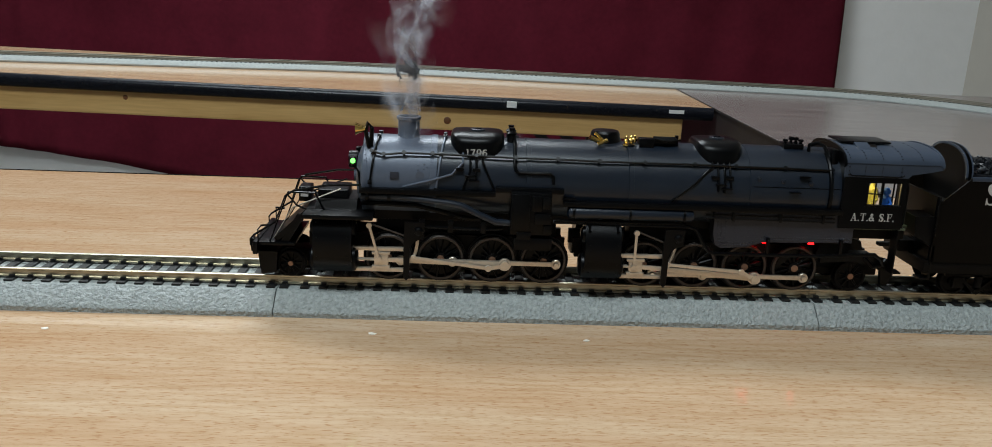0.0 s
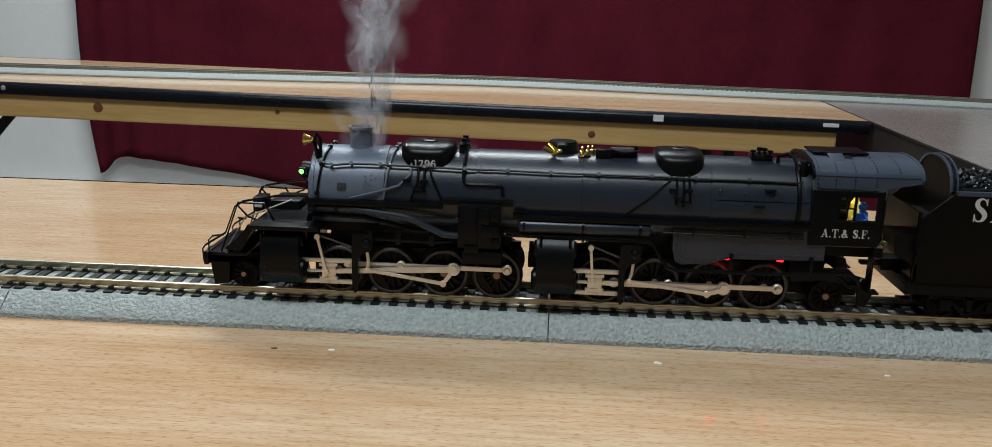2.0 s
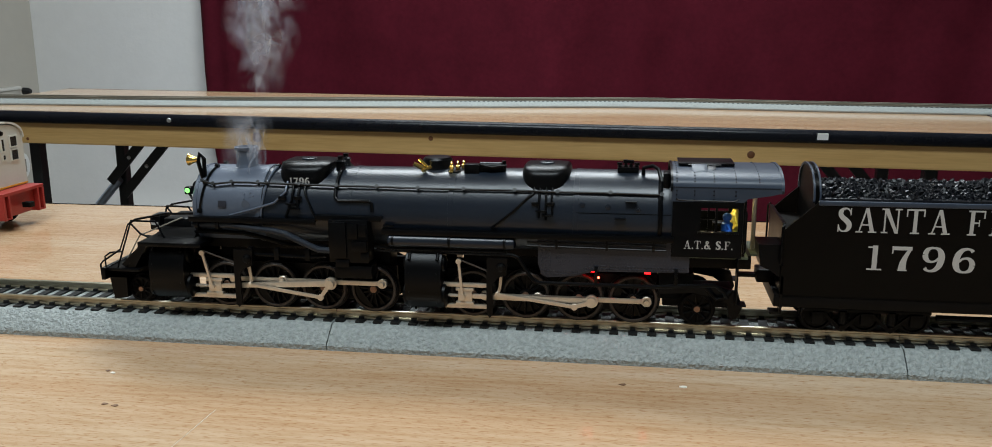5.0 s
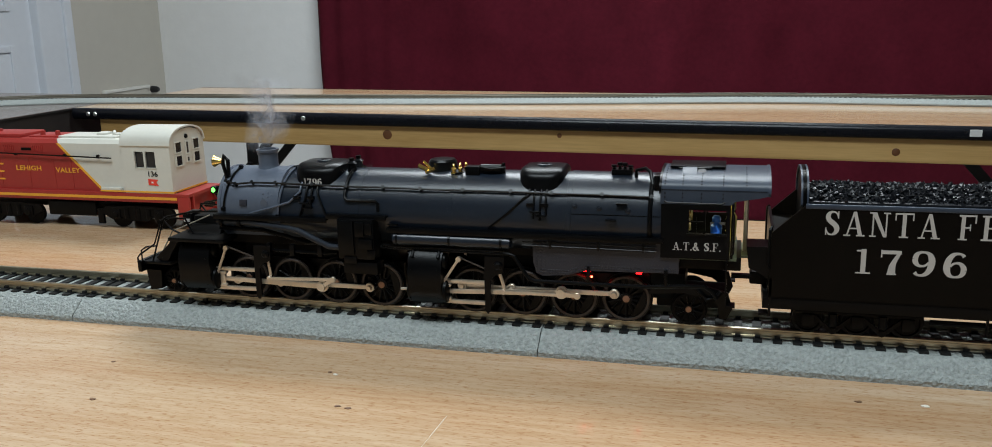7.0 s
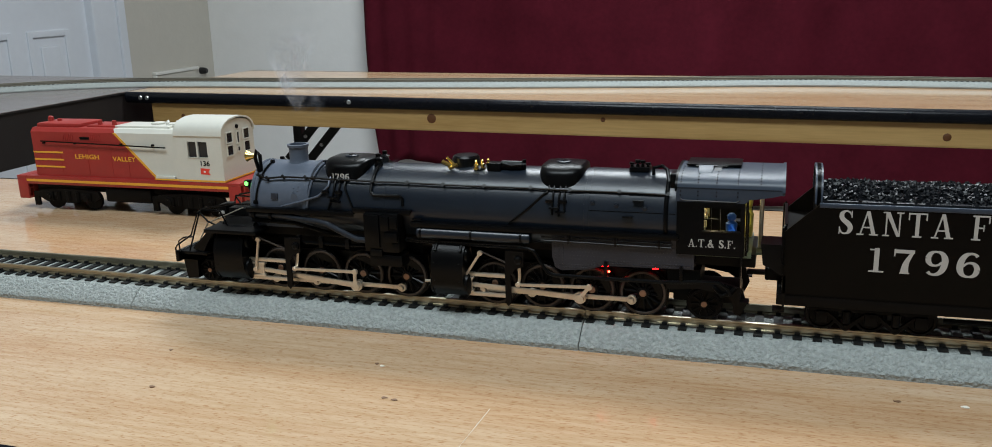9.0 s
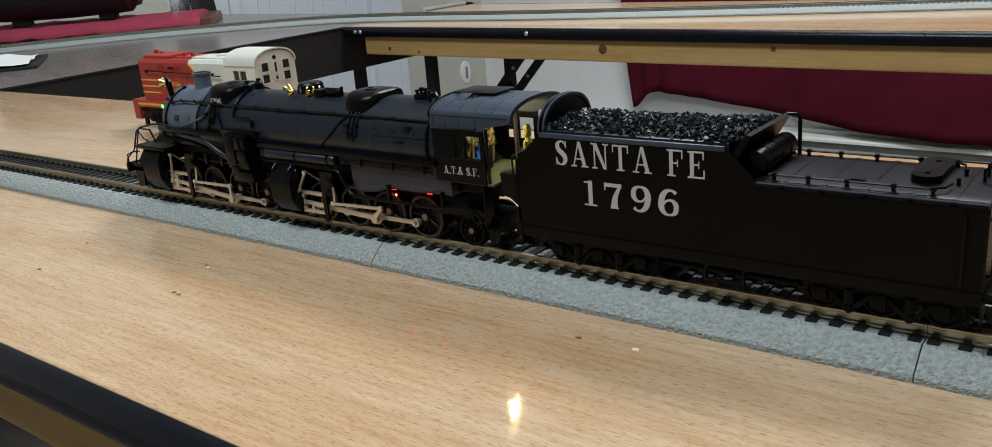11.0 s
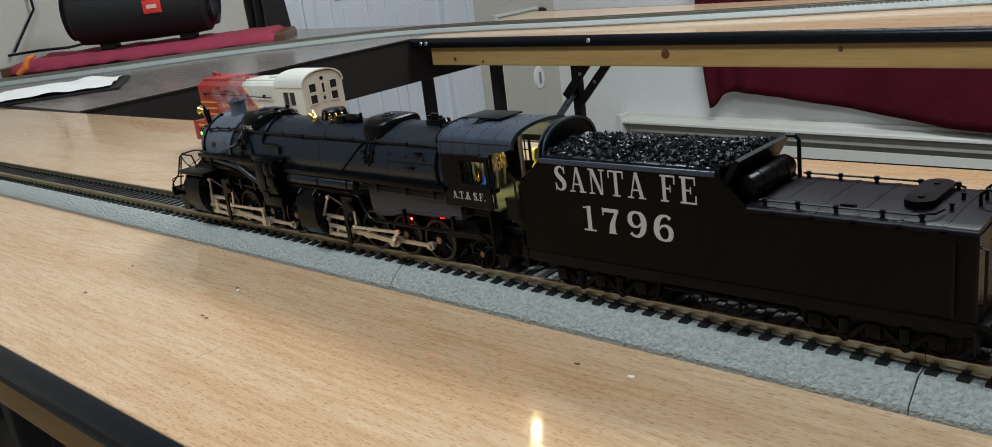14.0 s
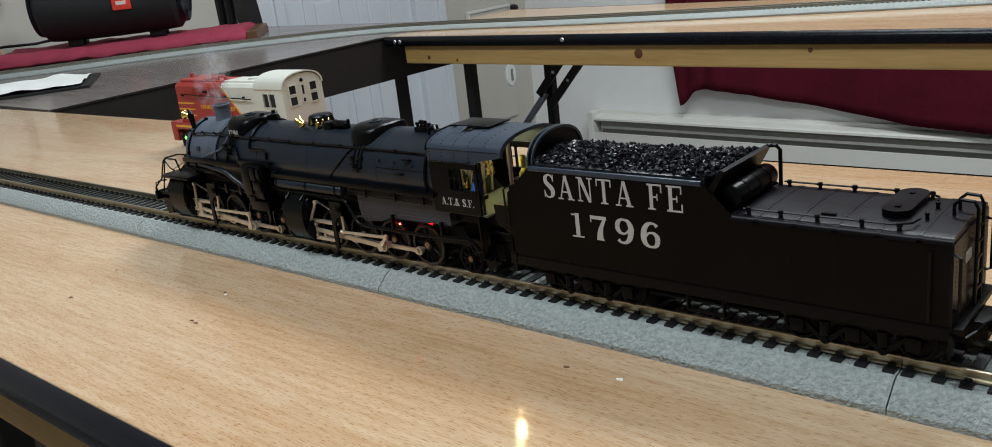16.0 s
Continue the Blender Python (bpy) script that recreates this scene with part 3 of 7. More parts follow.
# ---------------------------------------------------------------- things on the side table
def speaker():
    s = empty("speaker", TILT @ Matrix.Translation((-1.6354, 0.8468, 0.014)) @ Matrix.Rotation(radians(47.5), 4, "Z"))
    L, r = 0.170, 0.082
    part("body", add_lathe(mesh(), [(-L, r * 0.80), (-L + 0.012, r * 0.97), (-L + 0.05, r), (0, r * 1.02), (L - 0.05, r), (L - 0.012, r * 0.97), (L, r * 0.80)], (0, 0, r + 0.012), "X", 32), M_SPK, s)
    for k in (-1, 1):
        part("end_ring", add_lathe(mesh(), [(0, r * 0.82), (k * 0.010, r * 0.80), (k * 0.016, r * 0.55), (k * 0.012, r * 0.50)], (k * L, 0, r + 0.012), "X", 28), M_RUBBER, s, "glossy black end ring")
        part("foot", add_box(mesh(), k * 0.10 - 0.02, k * 0.10 + 0.02, -0.022, 0.022, 0.0, 0.022, 0.004), M_SPK, s)
    badge = part("badge", add_box(mesh(), 0.023, 0.067, -r - 0.0035, -r + 0.004, r - 0.006, r + 0.026, 0.002), M_LOGO, s, "plain red badge")
    part("badge_bar", add_box(mesh(), 0.033, 0.057, -r - 0.0045, -r - 0.003, r + 0.006, r + 0.015), M_BADGEBAR, badge)
    tagged(s, "large black cylindrical loudspeaker with a red badge on the towel", "speaker")


speaker()


def towel():
    place = TILT @ Matrix.Translation((-1.63, 0.865, -0.0170)) @ Matrix.Rotation(radians(47.5), 4, "Z")
    bm = mesh()
    nx, ny = 40, 14
    g = [[bm.verts.new((-0.33 + 0.64 * i / nx, -0.125 + 0.24 * j / ny + 0.006 * noise.noise((i * 0.4, 0, 5)),
                        0.030 + 0.006 * noise.noise((i * 0.35, j * 0.5, 1.0)) - (0.022 if j == 0 else 0.008 if j == 1 else 0.010 if i in (0, nx) or j == ny else 0))) for j in range(ny + 1)] for i in range(nx + 1)]
    for i in range(nx):
        for j in range(ny):
            bm.faces.new((g[i][j], g[i + 1][j], g[i + 1][j + 1], g[i][j + 1]))
    ob = link("towel", bm, M_CLOTH)
    so = ob.modifiers.new("thickness", "SOLIDIFY")
    so.thickness, so.offset = 0.006, -1
    ob.matrix_world = place
    tagged(ob, "folded dark red towel spread on a low brown board", "towel")
    b = link("board", add_box(mesh(), -0.36, 0.335, -0.105, 0.12, 0.0002, 0.021, 0.002), M_BROWN)
    b.matrix_world = place
    tagged(b, "low brown wooden board under the red towel", "board")
    c = link("clip", add_tube(mesh(), [(-0.30, -0.150, 0.006), (-0.28, -0.150, 0.020), (-0.27, -0.145, 0.040), (-0.255, -0.140, 0.046)], [0.006, 0.008, 0.007, 0.004], 10), M_ORANGE)
    c.matrix_world = place
    tagged(c, "small orange plastic clip on the board's edge", "clip")


towel()


def papers():
    p = empty("paper_stack", TILT @ Matrix.Translation((-1.20, 0.42, -0.0168)) @ Matrix.Rotation(radians(58), 4, "Z"))
    part("folder", add_box(mesh(), -0.115, 0.125, -0.10, 0.10, 0.0, 0.005, 0.001), M_STEEL_BLK, p, "thin black folder")
    bm = mesh()
    n = 16
    g = [[bm.verts.new((-0.11 + 0.22 * i / n, -0.095 + 0.19 * j / n, 0.0065 + 0.006 * (0.5 + noise.noise((i * 0.3, j * 0.3, 7.0))))) for j in range(n + 1)] for i in range(n + 1)]
    for i in range(n):
        for j in range(n):
            bm.faces.new((g[i][j], g[i + 1][j], g[i + 1][j + 1], g[i][j + 1]))
    part("sheet", bm, M_PAPER, p, "crumpled white paper sheet")
    tagged(p, "crumpled white paper on a thin black folder", "papers")


papers()


def bag():
    b = empty("backpack_rack", TILT @ Matrix.Translation((-1.64, 1.185, -0.0172)))
    for k, (x, z) in enumerate(((-0.045, 0.20), (0.0, 0.24), (0.055, 0.22))):
        bm = add_tube(mesh(), [(x, 0, 0), (x - 0.005, 0.005, z * 0.4), (x + 0.006, 0.0, z * 0.8), (x + 0.03, -0.004, z)], [0.013, 0.016, 0.015, 0.009], 10)
        part("slat", bm, M_STEEL_BLK, b)
    bm = add_prism(mesh(), [(0.06, 0.0), (0.115, 0.0), (0.075, 0.26), (0.03, 0.26)], "Y", -0.02, 0.02)
    part("upright", bm, M_STEEL_BLK, b)
    part("foot", add_box(mesh(), -0.09, 0.12, -0.03, 0.03, 0.0, 0.012, 0.002), M_BROWN, b)
    tagged(b, "black slatted stand with a brown foot at the table's end", "stand")


bag()


def cable(name, path, r, label):
    ob = link(name, add_tube(mesh(), [Vector((*p[:2], 0)) + Vector((0, 0, p[2])) for p in path], r, 8), M_RUBBER)
    ob.matrix_world = TILT
    tagged(ob, label, "cable")


cable("cable", [(-1.93, 0.62, 0.03), (-1.935, 0.66, 0.08), (-1.94, 0.70, 0.13), (-1.942, 0.70, 0.20), (-1.945, 0.66, 0.27), (-1.948, 0.68, 0.45)], 0.0035, "thin black cable hanging down the wall")
cable("cable", [(-1.92, 0.60, 0.025), (-1.87, 0.66, 0.028), (-1.83, 0.72, 0.026), (-1.80, 0.77, 0.032)], 0.0035, "thin black cable lying on the towel")


# ---------------------------------------------------------------- printed letters
WIDE = {"S": 0.72, "A": 1.02, "N": 0.98, "T": 0.92, "F": 0.84, "E": 0.88, " ": 0.40, ".": 0.20, "&": 0.95, "1": 0.66, "7": 0.86, "9": 0.92, "6": 0.92}
NINE = ((0.17, 0.70, 0.10), (0.23, 0.86, 0.085), (0.36, 0.95, 0.05), (0.50, 0.97, 0.035), (0.64, 0.95, 0.05), (0.78, 0.86, 0.09), (0.86, 0.68, 0.12), (0.86, 0.50, 0.12), (0.80, 0.28, 0.11), (0.66, 0.11, 0.08), (0.48, 0.04, 0.045), (0.30, 0.06, 0.04), (0.19, 0.15, 0.07))
BOWL = ((0.17, 0.70, 0.10), (0.20, 0.56, 0.095), (0.32, 0.44, 0.06), (0.47, 0.41, 0.035), (0.62, 0.45, 0.035), (0.74, 0.56, 0.04))


def turned(path):
    return tuple((1 - x, 1 - y, w) for x, y, w in path)


# each letter in a unit box: flat pieces (x0, x1, z0, z1), slanted pieces (foot x0, x1, head x0, x1), swelling strokes (x, z, half width)
GLYPHS = {
    "S": (((0.86, 0.93, 0.70, 0.99), (0.05, 0.12, 0.01, 0.32)), (),
          (((0.90, 0.74, 0.02), (0.80, 0.89, 0.035), (0.62, 0.965, 0.035), (0.42, 0.955, 0.05), (0.24, 0.87, 0.085), (0.21, 0.73, 0.10), (0.34, 0.60, 0.105), (0.58, 0.49, 0.11), (0.78, 0.36, 0.11), (0.82, 0.22, 0.10), (0.70, 0.09, 0.07), (0.50, 0.035, 0.035), (0.30, 0.05, 0.035), (0.16, 0.14, 0.03), (0.08, 0.28, 0.02)),)),
    "A": (((0.0, 0.33, 0, 0.055), (0.60, 1.0, 0, 0.055), (0.25, 0.70, 0.29, 0.345)), ((0.12, 0.19, 0.44, 0.52), (0.70, 0.90, 0.42, 0.58)), ()),
    "N": (((0.02, 0.34, 0, 0.055), (0.0, 0.20, 0.945, 1), (0.66, 1.0, 0.945, 1), (0.14, 0.215, 0, 0.98), (0.785, 0.86, 0.04, 1)), ((0.70, 0.86, 0.10, 0.33),), ()),
    "T": (((0.40, 0.60, 0, 1), (0.02, 0.98, 0.935, 1), (0.02, 0.085, 0.70, 1), (0.915, 0.98, 0.70, 1), (0.26, 0.74, 0, 0.055)), (), ()),
    "F": (((0.15, 0.37, 0, 1), (0.02, 0.96, 0.935, 1), (0.885, 0.96, 0.68, 1), (0.3, 0.68, 0.47, 0.53), (0.62, 0.68, 0.37, 0.63), (0.02, 0.52, 0, 0.055)), (), ()),
    "E": (((0.15, 0.37, 0, 1), (0.02, 0.94, 0.935, 1), (0.865, 0.94, 0.70, 1), (0.3, 0.68, 0.47, 0.53), (0.62, 0.68, 0.37, 0.63), (0.02, 0.98, 0, 0.065), (0.90, 0.98, 0, 0.32)), (), ()),
    ".": (((0.05, 0.95, 0, 0.15),), (), ()),
    "&": ((), (), (((0.96, 0.05, 0.06), (0.74, 0.17, 0.08), (0.46, 0.54, 0.09), (0.30, 0.80, 0.07), (0.44, 0.96, 0.04), (0.60, 0.82, 0.05), (0.48, 0.62, 0.04), (0.20, 0.42, 0.07), (0.13, 0.20, 0.09), (0.30, 0.05, 0.05), (0.58, 0.10, 0.04), (0.82, 0.44, 0.03)),)),
    "1": (((0.38, 0.68, 0, 1), (0.08, 0.98, 0, 0.06), (0.10, 0.40, 0.90, 0.96)), (), ()),
    "7": (((0.04, 0.10, 0.70, 1.0), (0.08, 0.95, 0.84, 0.985), (0.34, 0.78, 0, 0.05)), (), (((0.90, 0.95, 0.04), (0.78, 0.76, 0.065), (0.66, 0.56, 0.085), (0.58, 0.36, 0.115), (0.55, 0.16, 0.14), (0.55, 0.02, 0.15)),)),
    "9": ((), (), (NINE, BOWL)),
    "6": ((), (), (turned(NINE), turned(BOWL))),
}


def print_word(parent, name, word, x0, x1, z0, z1, y, bold, label, gap=0.20):
    """Serif lettering with thick and thin strokes, each letter fitted into its own box on a side sheet."""
    total = sum(WIDE[c] for c in word) + gap * (len(word) - 1)
    unit, x, hgt = (x1 - x0) / total, x0, z1 - z0
    bm = mesh()
    for c in word:
        w = WIDE[c] * unit
        if c != " ":
            flats, slants, swells = GLYPHS[c]
            shapes = [[(a, lo), (b, lo), (b, hi), (a, hi)] for a, b, lo, hi in flats] + [[(a, 0), (b, 0), (d, 1), (e, 1)] for a, b, e, d in slants]
            for k, out in enumerate(shapes):
                add_prism(bm, [(x + w * px, z0 + hgt * pz) for px, pz in out], "Y", y - 0.00012 - k * 0.000006, y - 0.00001)
            for k, path in enumerate(swells):
                fine = []
                pts = (path[0],) + tuple(path) + (path[-1],)
                for p0, p1, p2, p3 in zip(pts, pts[1:], pts[2:], pts[3:]):
                    for i in range(4):
                        t = i / 4
                        fine.append(tuple(0.5 * (2 * b + (c2 - a) * t + (2 * a - 5 * b + 4 * c2 - d) * t * t + (3 * b - a - 3 * c2 + d) * t ** 3) for a, b, c2, d in zip(p0, p1, p2, p3)))
                fine.append(path[-1])
                rails = []
                for i, (px, pz, hw) in enumerate(fine):
                    q0, q1 = fine[max(0, i - 1)], fine[min(len(fine) - 1, i + 1)]
                    d = Vector(((q1[0] - q0[0]) * w, (q1[1] - q0[1]) * hgt)).normalized()
                    n = Vector((-d.y, d.x)) * (hw + bold) * hgt * 0.92
                    rails.append([Vector((x + w * px, z0 + hgt * pz)) + n, Vector((x + w * px, z0 + hgt * pz)) - n])
                yy = y - 0.00013 - k * 0.00001
                rows = [[bm.verts.new((a.x, yy, a.y)), bm.verts.new((b.x, yy, b.y)), bm.verts.new((b.x, y - 0.00001, b.y)), bm.verts.new((a.x, y - 0.00001, a.y))] for a, b in rails]
                for r0, r1 in zip(rows, rows[1:]):
                    for j in range(4):
                        bm.faces.new((r0[j], r0[(j + 1) % 4], r1[(j + 1) % 4], r1[j]))
                bm.faces.new(rows[0][::-1])
                bm.faces.new(rows[-1])
        x += w + gap * unit
    bmesh.ops.recalc_face_normals(bm, faces=bm.faces[:])
    return part(name, bm, M_WHITEINK, parent, label)


# ---------------------------------------------------------------- the steam locomotive
DRIVER_R, PIN_R = 0.01114, 0.0058
AXLE_Z = RAIL_TOP + DRIVER_R
FRONT_AXLES = [0.0895, 0.1137, 0.1379, 0.1621]
REAR_AXLES = [0.2094, 0.2336, 0.2578, 0.2820]
BOILER_Z, BOILER_R = 0.0620, 0.0193
ROD_Y = -0.0168
movers = {}


def driver_wheel(axle_y):
    """A spoked driver: tyre, spokes, counterweight and hub, centred on its axle end."""
    w = mesh()
    s = -1 if axle_y < 0 else 1
    add_lathe(w, [(0, 0.0075), (0, DRIVER_R + 0.0008), (-s * 0.0006, DRIVER_R + 0.0008), (-s * 0.0008, DRIVER_R), (s * 0.0022, DRIVER_R - 0.0001), (s * 0.0024, DRIVER_R - 0.0004), (s * 0.0024, 0.0093), (s * 0.0014, 0.0090), (s * 0.0002, 0.0088), (s * 0.0002, 0.0020)], (0, 0, 0), "Y", 36)
    return w


def build_driver(loco, x, side, phase, name="driver"):
    s = side
    holder = part(name, driver_wheel(s), M_BLACK, loco, "spoked black driving wheel with a worn rim")
    y = s * 0.0125
    part("rim", add_lathe(mesh(), [(s * 0.0022, 0.0093), (s * 0.00265, 0.0096), (s * 0.00265, 0.0104), (s * 0.0021, DRIVER_R)], (0, 0, 0), "Y", 36, False), M_RIM, holder, "worn metal rim")
    bm = mesh()
    for k in range(14):
        a = 2 * math.pi * (k + 0.5) / 14
        c, d = math.cos(a), math.sin(a)
        add_tube(bm, [(0.0028 * c, s * 0.0016, 0.0028 * d), (0.0092 * c, s * 0.0016, 0.0092 * d)], [0.0007, 0.0005], 5, cap=False)
    part("spokes", bm, M_BLACK, holder)
    a0 = math.pi
    arc = [(0.0090 * math.cos(a0 + q), 0.0090 * math.sin(a0 + q)) for q in [radians(v) for v in range(-52, 53, 8)]]
    part("counterweight", add_prism(mesh(), arc, "Y", min(s * 0.0010, s * 0.0022), max(s * 0.0010, s * 0.0022)), M_BLACK, holder)
    part("hub", add_lathe(mesh(), [(s * 0.0005, 0.0030), (s * 0.0028, 0.0028), (s * 0.0030, 0.0016)], (0, 0, 0), "Y", 16), M_BLACK, holder)
    part("axle_end", add_lathe(mesh(), [(s * 0.0030, 0.0017), (s * 0.0034, 0.0016), (s * 0.0035, 0.0012)], (0, 0, 0), "Y", 14), M_HUB, holder, "bronze-coloured axle end")
    part("crank_pin", add_lathe(mesh(), [(s * 0.0012, 0.0016), (s * 0.0052, 0.0014)], (PIN_R, 0, 0), "Y", 12), M_SILVER, holder)
    movers[holder] = ("wheel", (x, y, AXLE_Z), DRIVER_R, phase)
    return holder


def small_wheel(parent, x, y, r, spoked, phase=0.0):
    s = -1 if y < 0 else 1
    bm = add_lathe(mesh(), [(-s * 0.0008, r + 0.0007), (-s * 0.0012, r + 0.0007), (-s * 0.0014, r), (s * 0.0016, r - 0.0001), (s * 0.0018, r - 0.0005), (s * 0.0018, r * 0.82), (s * 0.0008, r * 0.78), (s * 0.0006, r * 0.35), (s * 0.0016, r * 0.30), (s * 0.0020, r * 0.18)], (0, 0, 0), "Y", 24)
    w = part("wheel", bm, M_TRUCK, parent)
    if spoked:
        bm = mesh()
        for k in range(10):
            a = 2 * math.pi * k / 10
            add_tube(bm, [(r * 0.28 * math.cos(a), s * 0.0012, r * 0.28 * math.sin(a)), (r * 0.84 * math.cos(a), s * 0.0012, r * 0.84 * math.sin(a))], r * 0.07, 5, cap=False)
        part("spokes", bm, M_BLACK, w)
        part("axle_end", add_lathe(mesh(), [(s * 0.0018, r * 0.2), (s * 0.0024, r * 0.18)], (0, 0, 0), "Y", 10), M_HUB, w)
    movers[w] = ("wheel", (x, y, RAIL_TOP + r), r, phase)
    return w


def rod_mesh(length, w0, w1, thick, ends, slots=()):
    """A flat rod along +x from the origin, with a round eye at each given place and radius."""
    bm = mesh()
    add_box(bm, 0, length, -thick / 2, thick / 2, -w0 / 2, w0 / 2, thick * 0.2)
    for v in bm.verts:
        f = v.co.x / length
        v.co.z *= (1 - f) + f * w1 / w0
    for p, r in ends:
        add_lathe(bm, [(-thick * 0.62, r * 0.92), (-thick * 0.5, r), (thick * 0.5, r), (thick * 0.62, r * 0.92)], (p, 0, 0), "Y", 18)
        add_lathe(bm, [(-thick * 0.95, r * 0.42), (-thick * 0.60, r * 0.55)], (p, 0, 0), "Y", 6)
    return bm


def engine_unit(loco, axles, cyl_x, cyl_r, phase, front):
    """Cylinders, drivers and the running gear of one of the two engines."""
    main = axles[2]
    for side in (-1, 1):
        ph = phase if side < 0 else phase + math.pi / 2
        for x in axles:
            build_driver(loco, x, side, ph)
        y = side * abs(ROD_Y)
        # side rods from the first to the last pin
        bm = mesh()
        for a, b in zip(axles, axles[1:]):
            add_box(bm, a - main, b - main, -0.0005, 0.0005, -0.0011, 0.0011, 0.0002)
        for a in axles:
            add_lathe(bm, [(-0.0009, 0.0021), (-0.0007, 0.0023), (0.0006, 0.0023), (0.0008, 0.0021)], (a - main, 0, 0), "Y", 18)
            add_lathe(bm, [(-0.0022 if side < 0 else 0.0022, 0.0011), (0, 0.0013)], (a - main, 0, 0), "Y", 8)
        movers[part("side_rod", bm, M_SILVER, loco, "nickel side rod")] = ("side_rod", (main, y, AXLE_Z), DRIVER_R, ph)
        # crosshead, piston rod and main rod
        length = main - axles[0] + 0.0085
        rest = main - length
        y2 = side * (abs(ROD_Y) + 0.0024)
        movers[part("main_rod", rod_mesh(length, 0.0021, 0.0030, 0.0011, [(0, 0.0016), (length, 0.0030)]), M_SILVER, loco, "nickel main rod")] = ("main_rod", (main, y2, AXLE_Z), DRIVER_R, ph, length)
        bm = add_box(mesh(), -0.0035, 0.0030, -0.0009, 0.0009, -0.0032, 0.0032, 0.0004)
        add_box(bm, -0.0045, 0.0038, -0.0014, 0.0014, 0.0026, 0.0040, 0.0003)
        add_box(bm, -0.0045, 0.0038, -0.0014, 0.0014, -0.0040, -0.0026, 0.0003)
        add_tube(bm, [(-0.022, 0, 0), (-0.003, 0, 0)], 0.00075, 8)
        movers[part("crosshead", bm, M_SILVER, loco, "nickel crosshead with its piston rod")] = ("crosshead", (main, y2, AXLE_Z), DRIVER_R, ph, length)
        for dz in (0.0052, -0.0048):
            part("guide_bar", add_box(mesh(), cyl_r - 0.001, axles[0] + 0.0085, y2 - 0.0009, y2 + 0.0009, AXLE_Z + dz - 0.0009, AXLE_Z + dz + 0.0009, 0.0002), M_SILVER, loco, "nickel guide bar")
        # valve gear: return crank, eccentric rod, link and radius rod, combination lever
        y3 = side * (abs(ROD_Y) + 0.0042)
        link_x = axles[0] + 0.0125
        ecc_len = main - 0.001 - link_x
        bm = add_prism(mesh(), [(-0.0012, -0.0010), (0.0078, -0.0008), (0.0078, 0.0008), (-0.0012, 0.0011)], "Y", -0.0005, 0.0005)
        add_lathe(bm, [(-0.0009, 0.0021), (0.0007, 0.0021)], (0, 0, 0), "Y", 14)
        add_lathe(bm, [(-0.0010, 0.0014), (0.0007, 0.0014)], (0.0078, 0, 0), "Y", 12)
        movers[part("return_crank", bm, M_SILVER, loco, "nickel return crank")] = ("return_crank", (main, y3, AXLE_Z), DRIVER_R, ph)
        movers[part("eccentric_rod", rod_mesh(ecc_len, 0.0014, 0.0017, 0.0009, [(0, 0.0013), (ecc_len, 0.0015)]), M_SILVER, loco, "nickel eccentric rod")] = ("ecc_rod", (main, y3, AXLE_Z), DRIVER_R, ph, ecc_len, link_x)
        bm = mesh()
        add_tube(bm, [(0.0016 * math.cos(a) - 0.0005, 0, 0.0075 * math.sin(a) + 0.0075) for a in [radians(v) for v in range(-80, 81, 20)]], 0.0008, 6)
        movers[part("expansion_link", bm, M_SILVER, loco, "curved nickel link")] = ("link", (main, side * (abs(ROD_Y) + 0.003), AXLE_Z), DRIVER_R, ph, ecc_len, link_x)
        part("radius_rod", add_tube(mesh(), [(cyl_r + 0.0085, y3 * 0.98, 0.0432), (link_x + 0.001, y3 * 0.98, 0.0362)], 0.00045, 8), M_RIM, loco, "thin dark radius rod")
        lever_top = Vector((cyl_r + 0.0075, y3, 0.0428))
        bm = add_prism(mesh(), [(-0.0006, 0.0008), (0.0006, 0.0008), (0.0003, -0.0172), (-0.0008, -0.0172)], "Y", -0.0005, 0.0005)
        add_lathe(bm, [(-0.0009, 0.0013), (0.0006, 0.0013)], (0, 0, 0), "Y", 12)
        add_lathe(bm, [(-0.0009, 0.0013), (0.0006, 0.0013)], (-0.0003, 0, -0.0168), "Y", 12)
        movers[part("combination_lever", bm, M_SILVER, loco, "nickel combination lever")] = ("lever", (main, y2, AXLE_Z), DRIVER_R, ph, length, tuple(lever_top))
        # black motion bracket
        bm = mesh()
        bx = axles[0] + 0.0085
        add_prism(bm, [(bx - 0.0008, 0.0450), (bx + 0.0085, 0.0450), (bx + 0.0080, 0.0375), (bx + 0.0040, 0.0360), (bx + 0.0016, 0.0330), (bx + 0.0016, 0.0185), (bx + 0.0002, 0.0170), (bx - 0.0012, 0.0185), (bx - 0.0012, 0.0360)], "Y", min(y3, y3 + side * 0.0012), max(y3, y3 + side * 0.0012))
        part("motion_bracket", bm, M_BLACK, loco, "black valve-gear bracket")
        part("motion_pivot", add_lathe(mesh(), [(0, 0.0022), (side * 0.0010, 0.0020), (side * 0.0016, 0.0010)], (bx + 0.0056, y3 + side * 0.001, 0.0408), "Y", 14), M_BLACK, loco)
        # cylinder block with its steam chest and rounded jacket
        ya, yb = side * 0.012, side * 0.0262
        prof = [(ya, 0.0205)] + [(yb - side * 0.0052 * abs(u / 8) ** 2.6, 0.0333 + 0.0128 * u / 8) for u in range(-8, 9)] + [(ya, 0.0462)]
        cyl = part("cylinder", add_prism(mesh(), prof, "X", cyl_x, cyl_r), M_BLACK, loco, "satin black cylinder block")
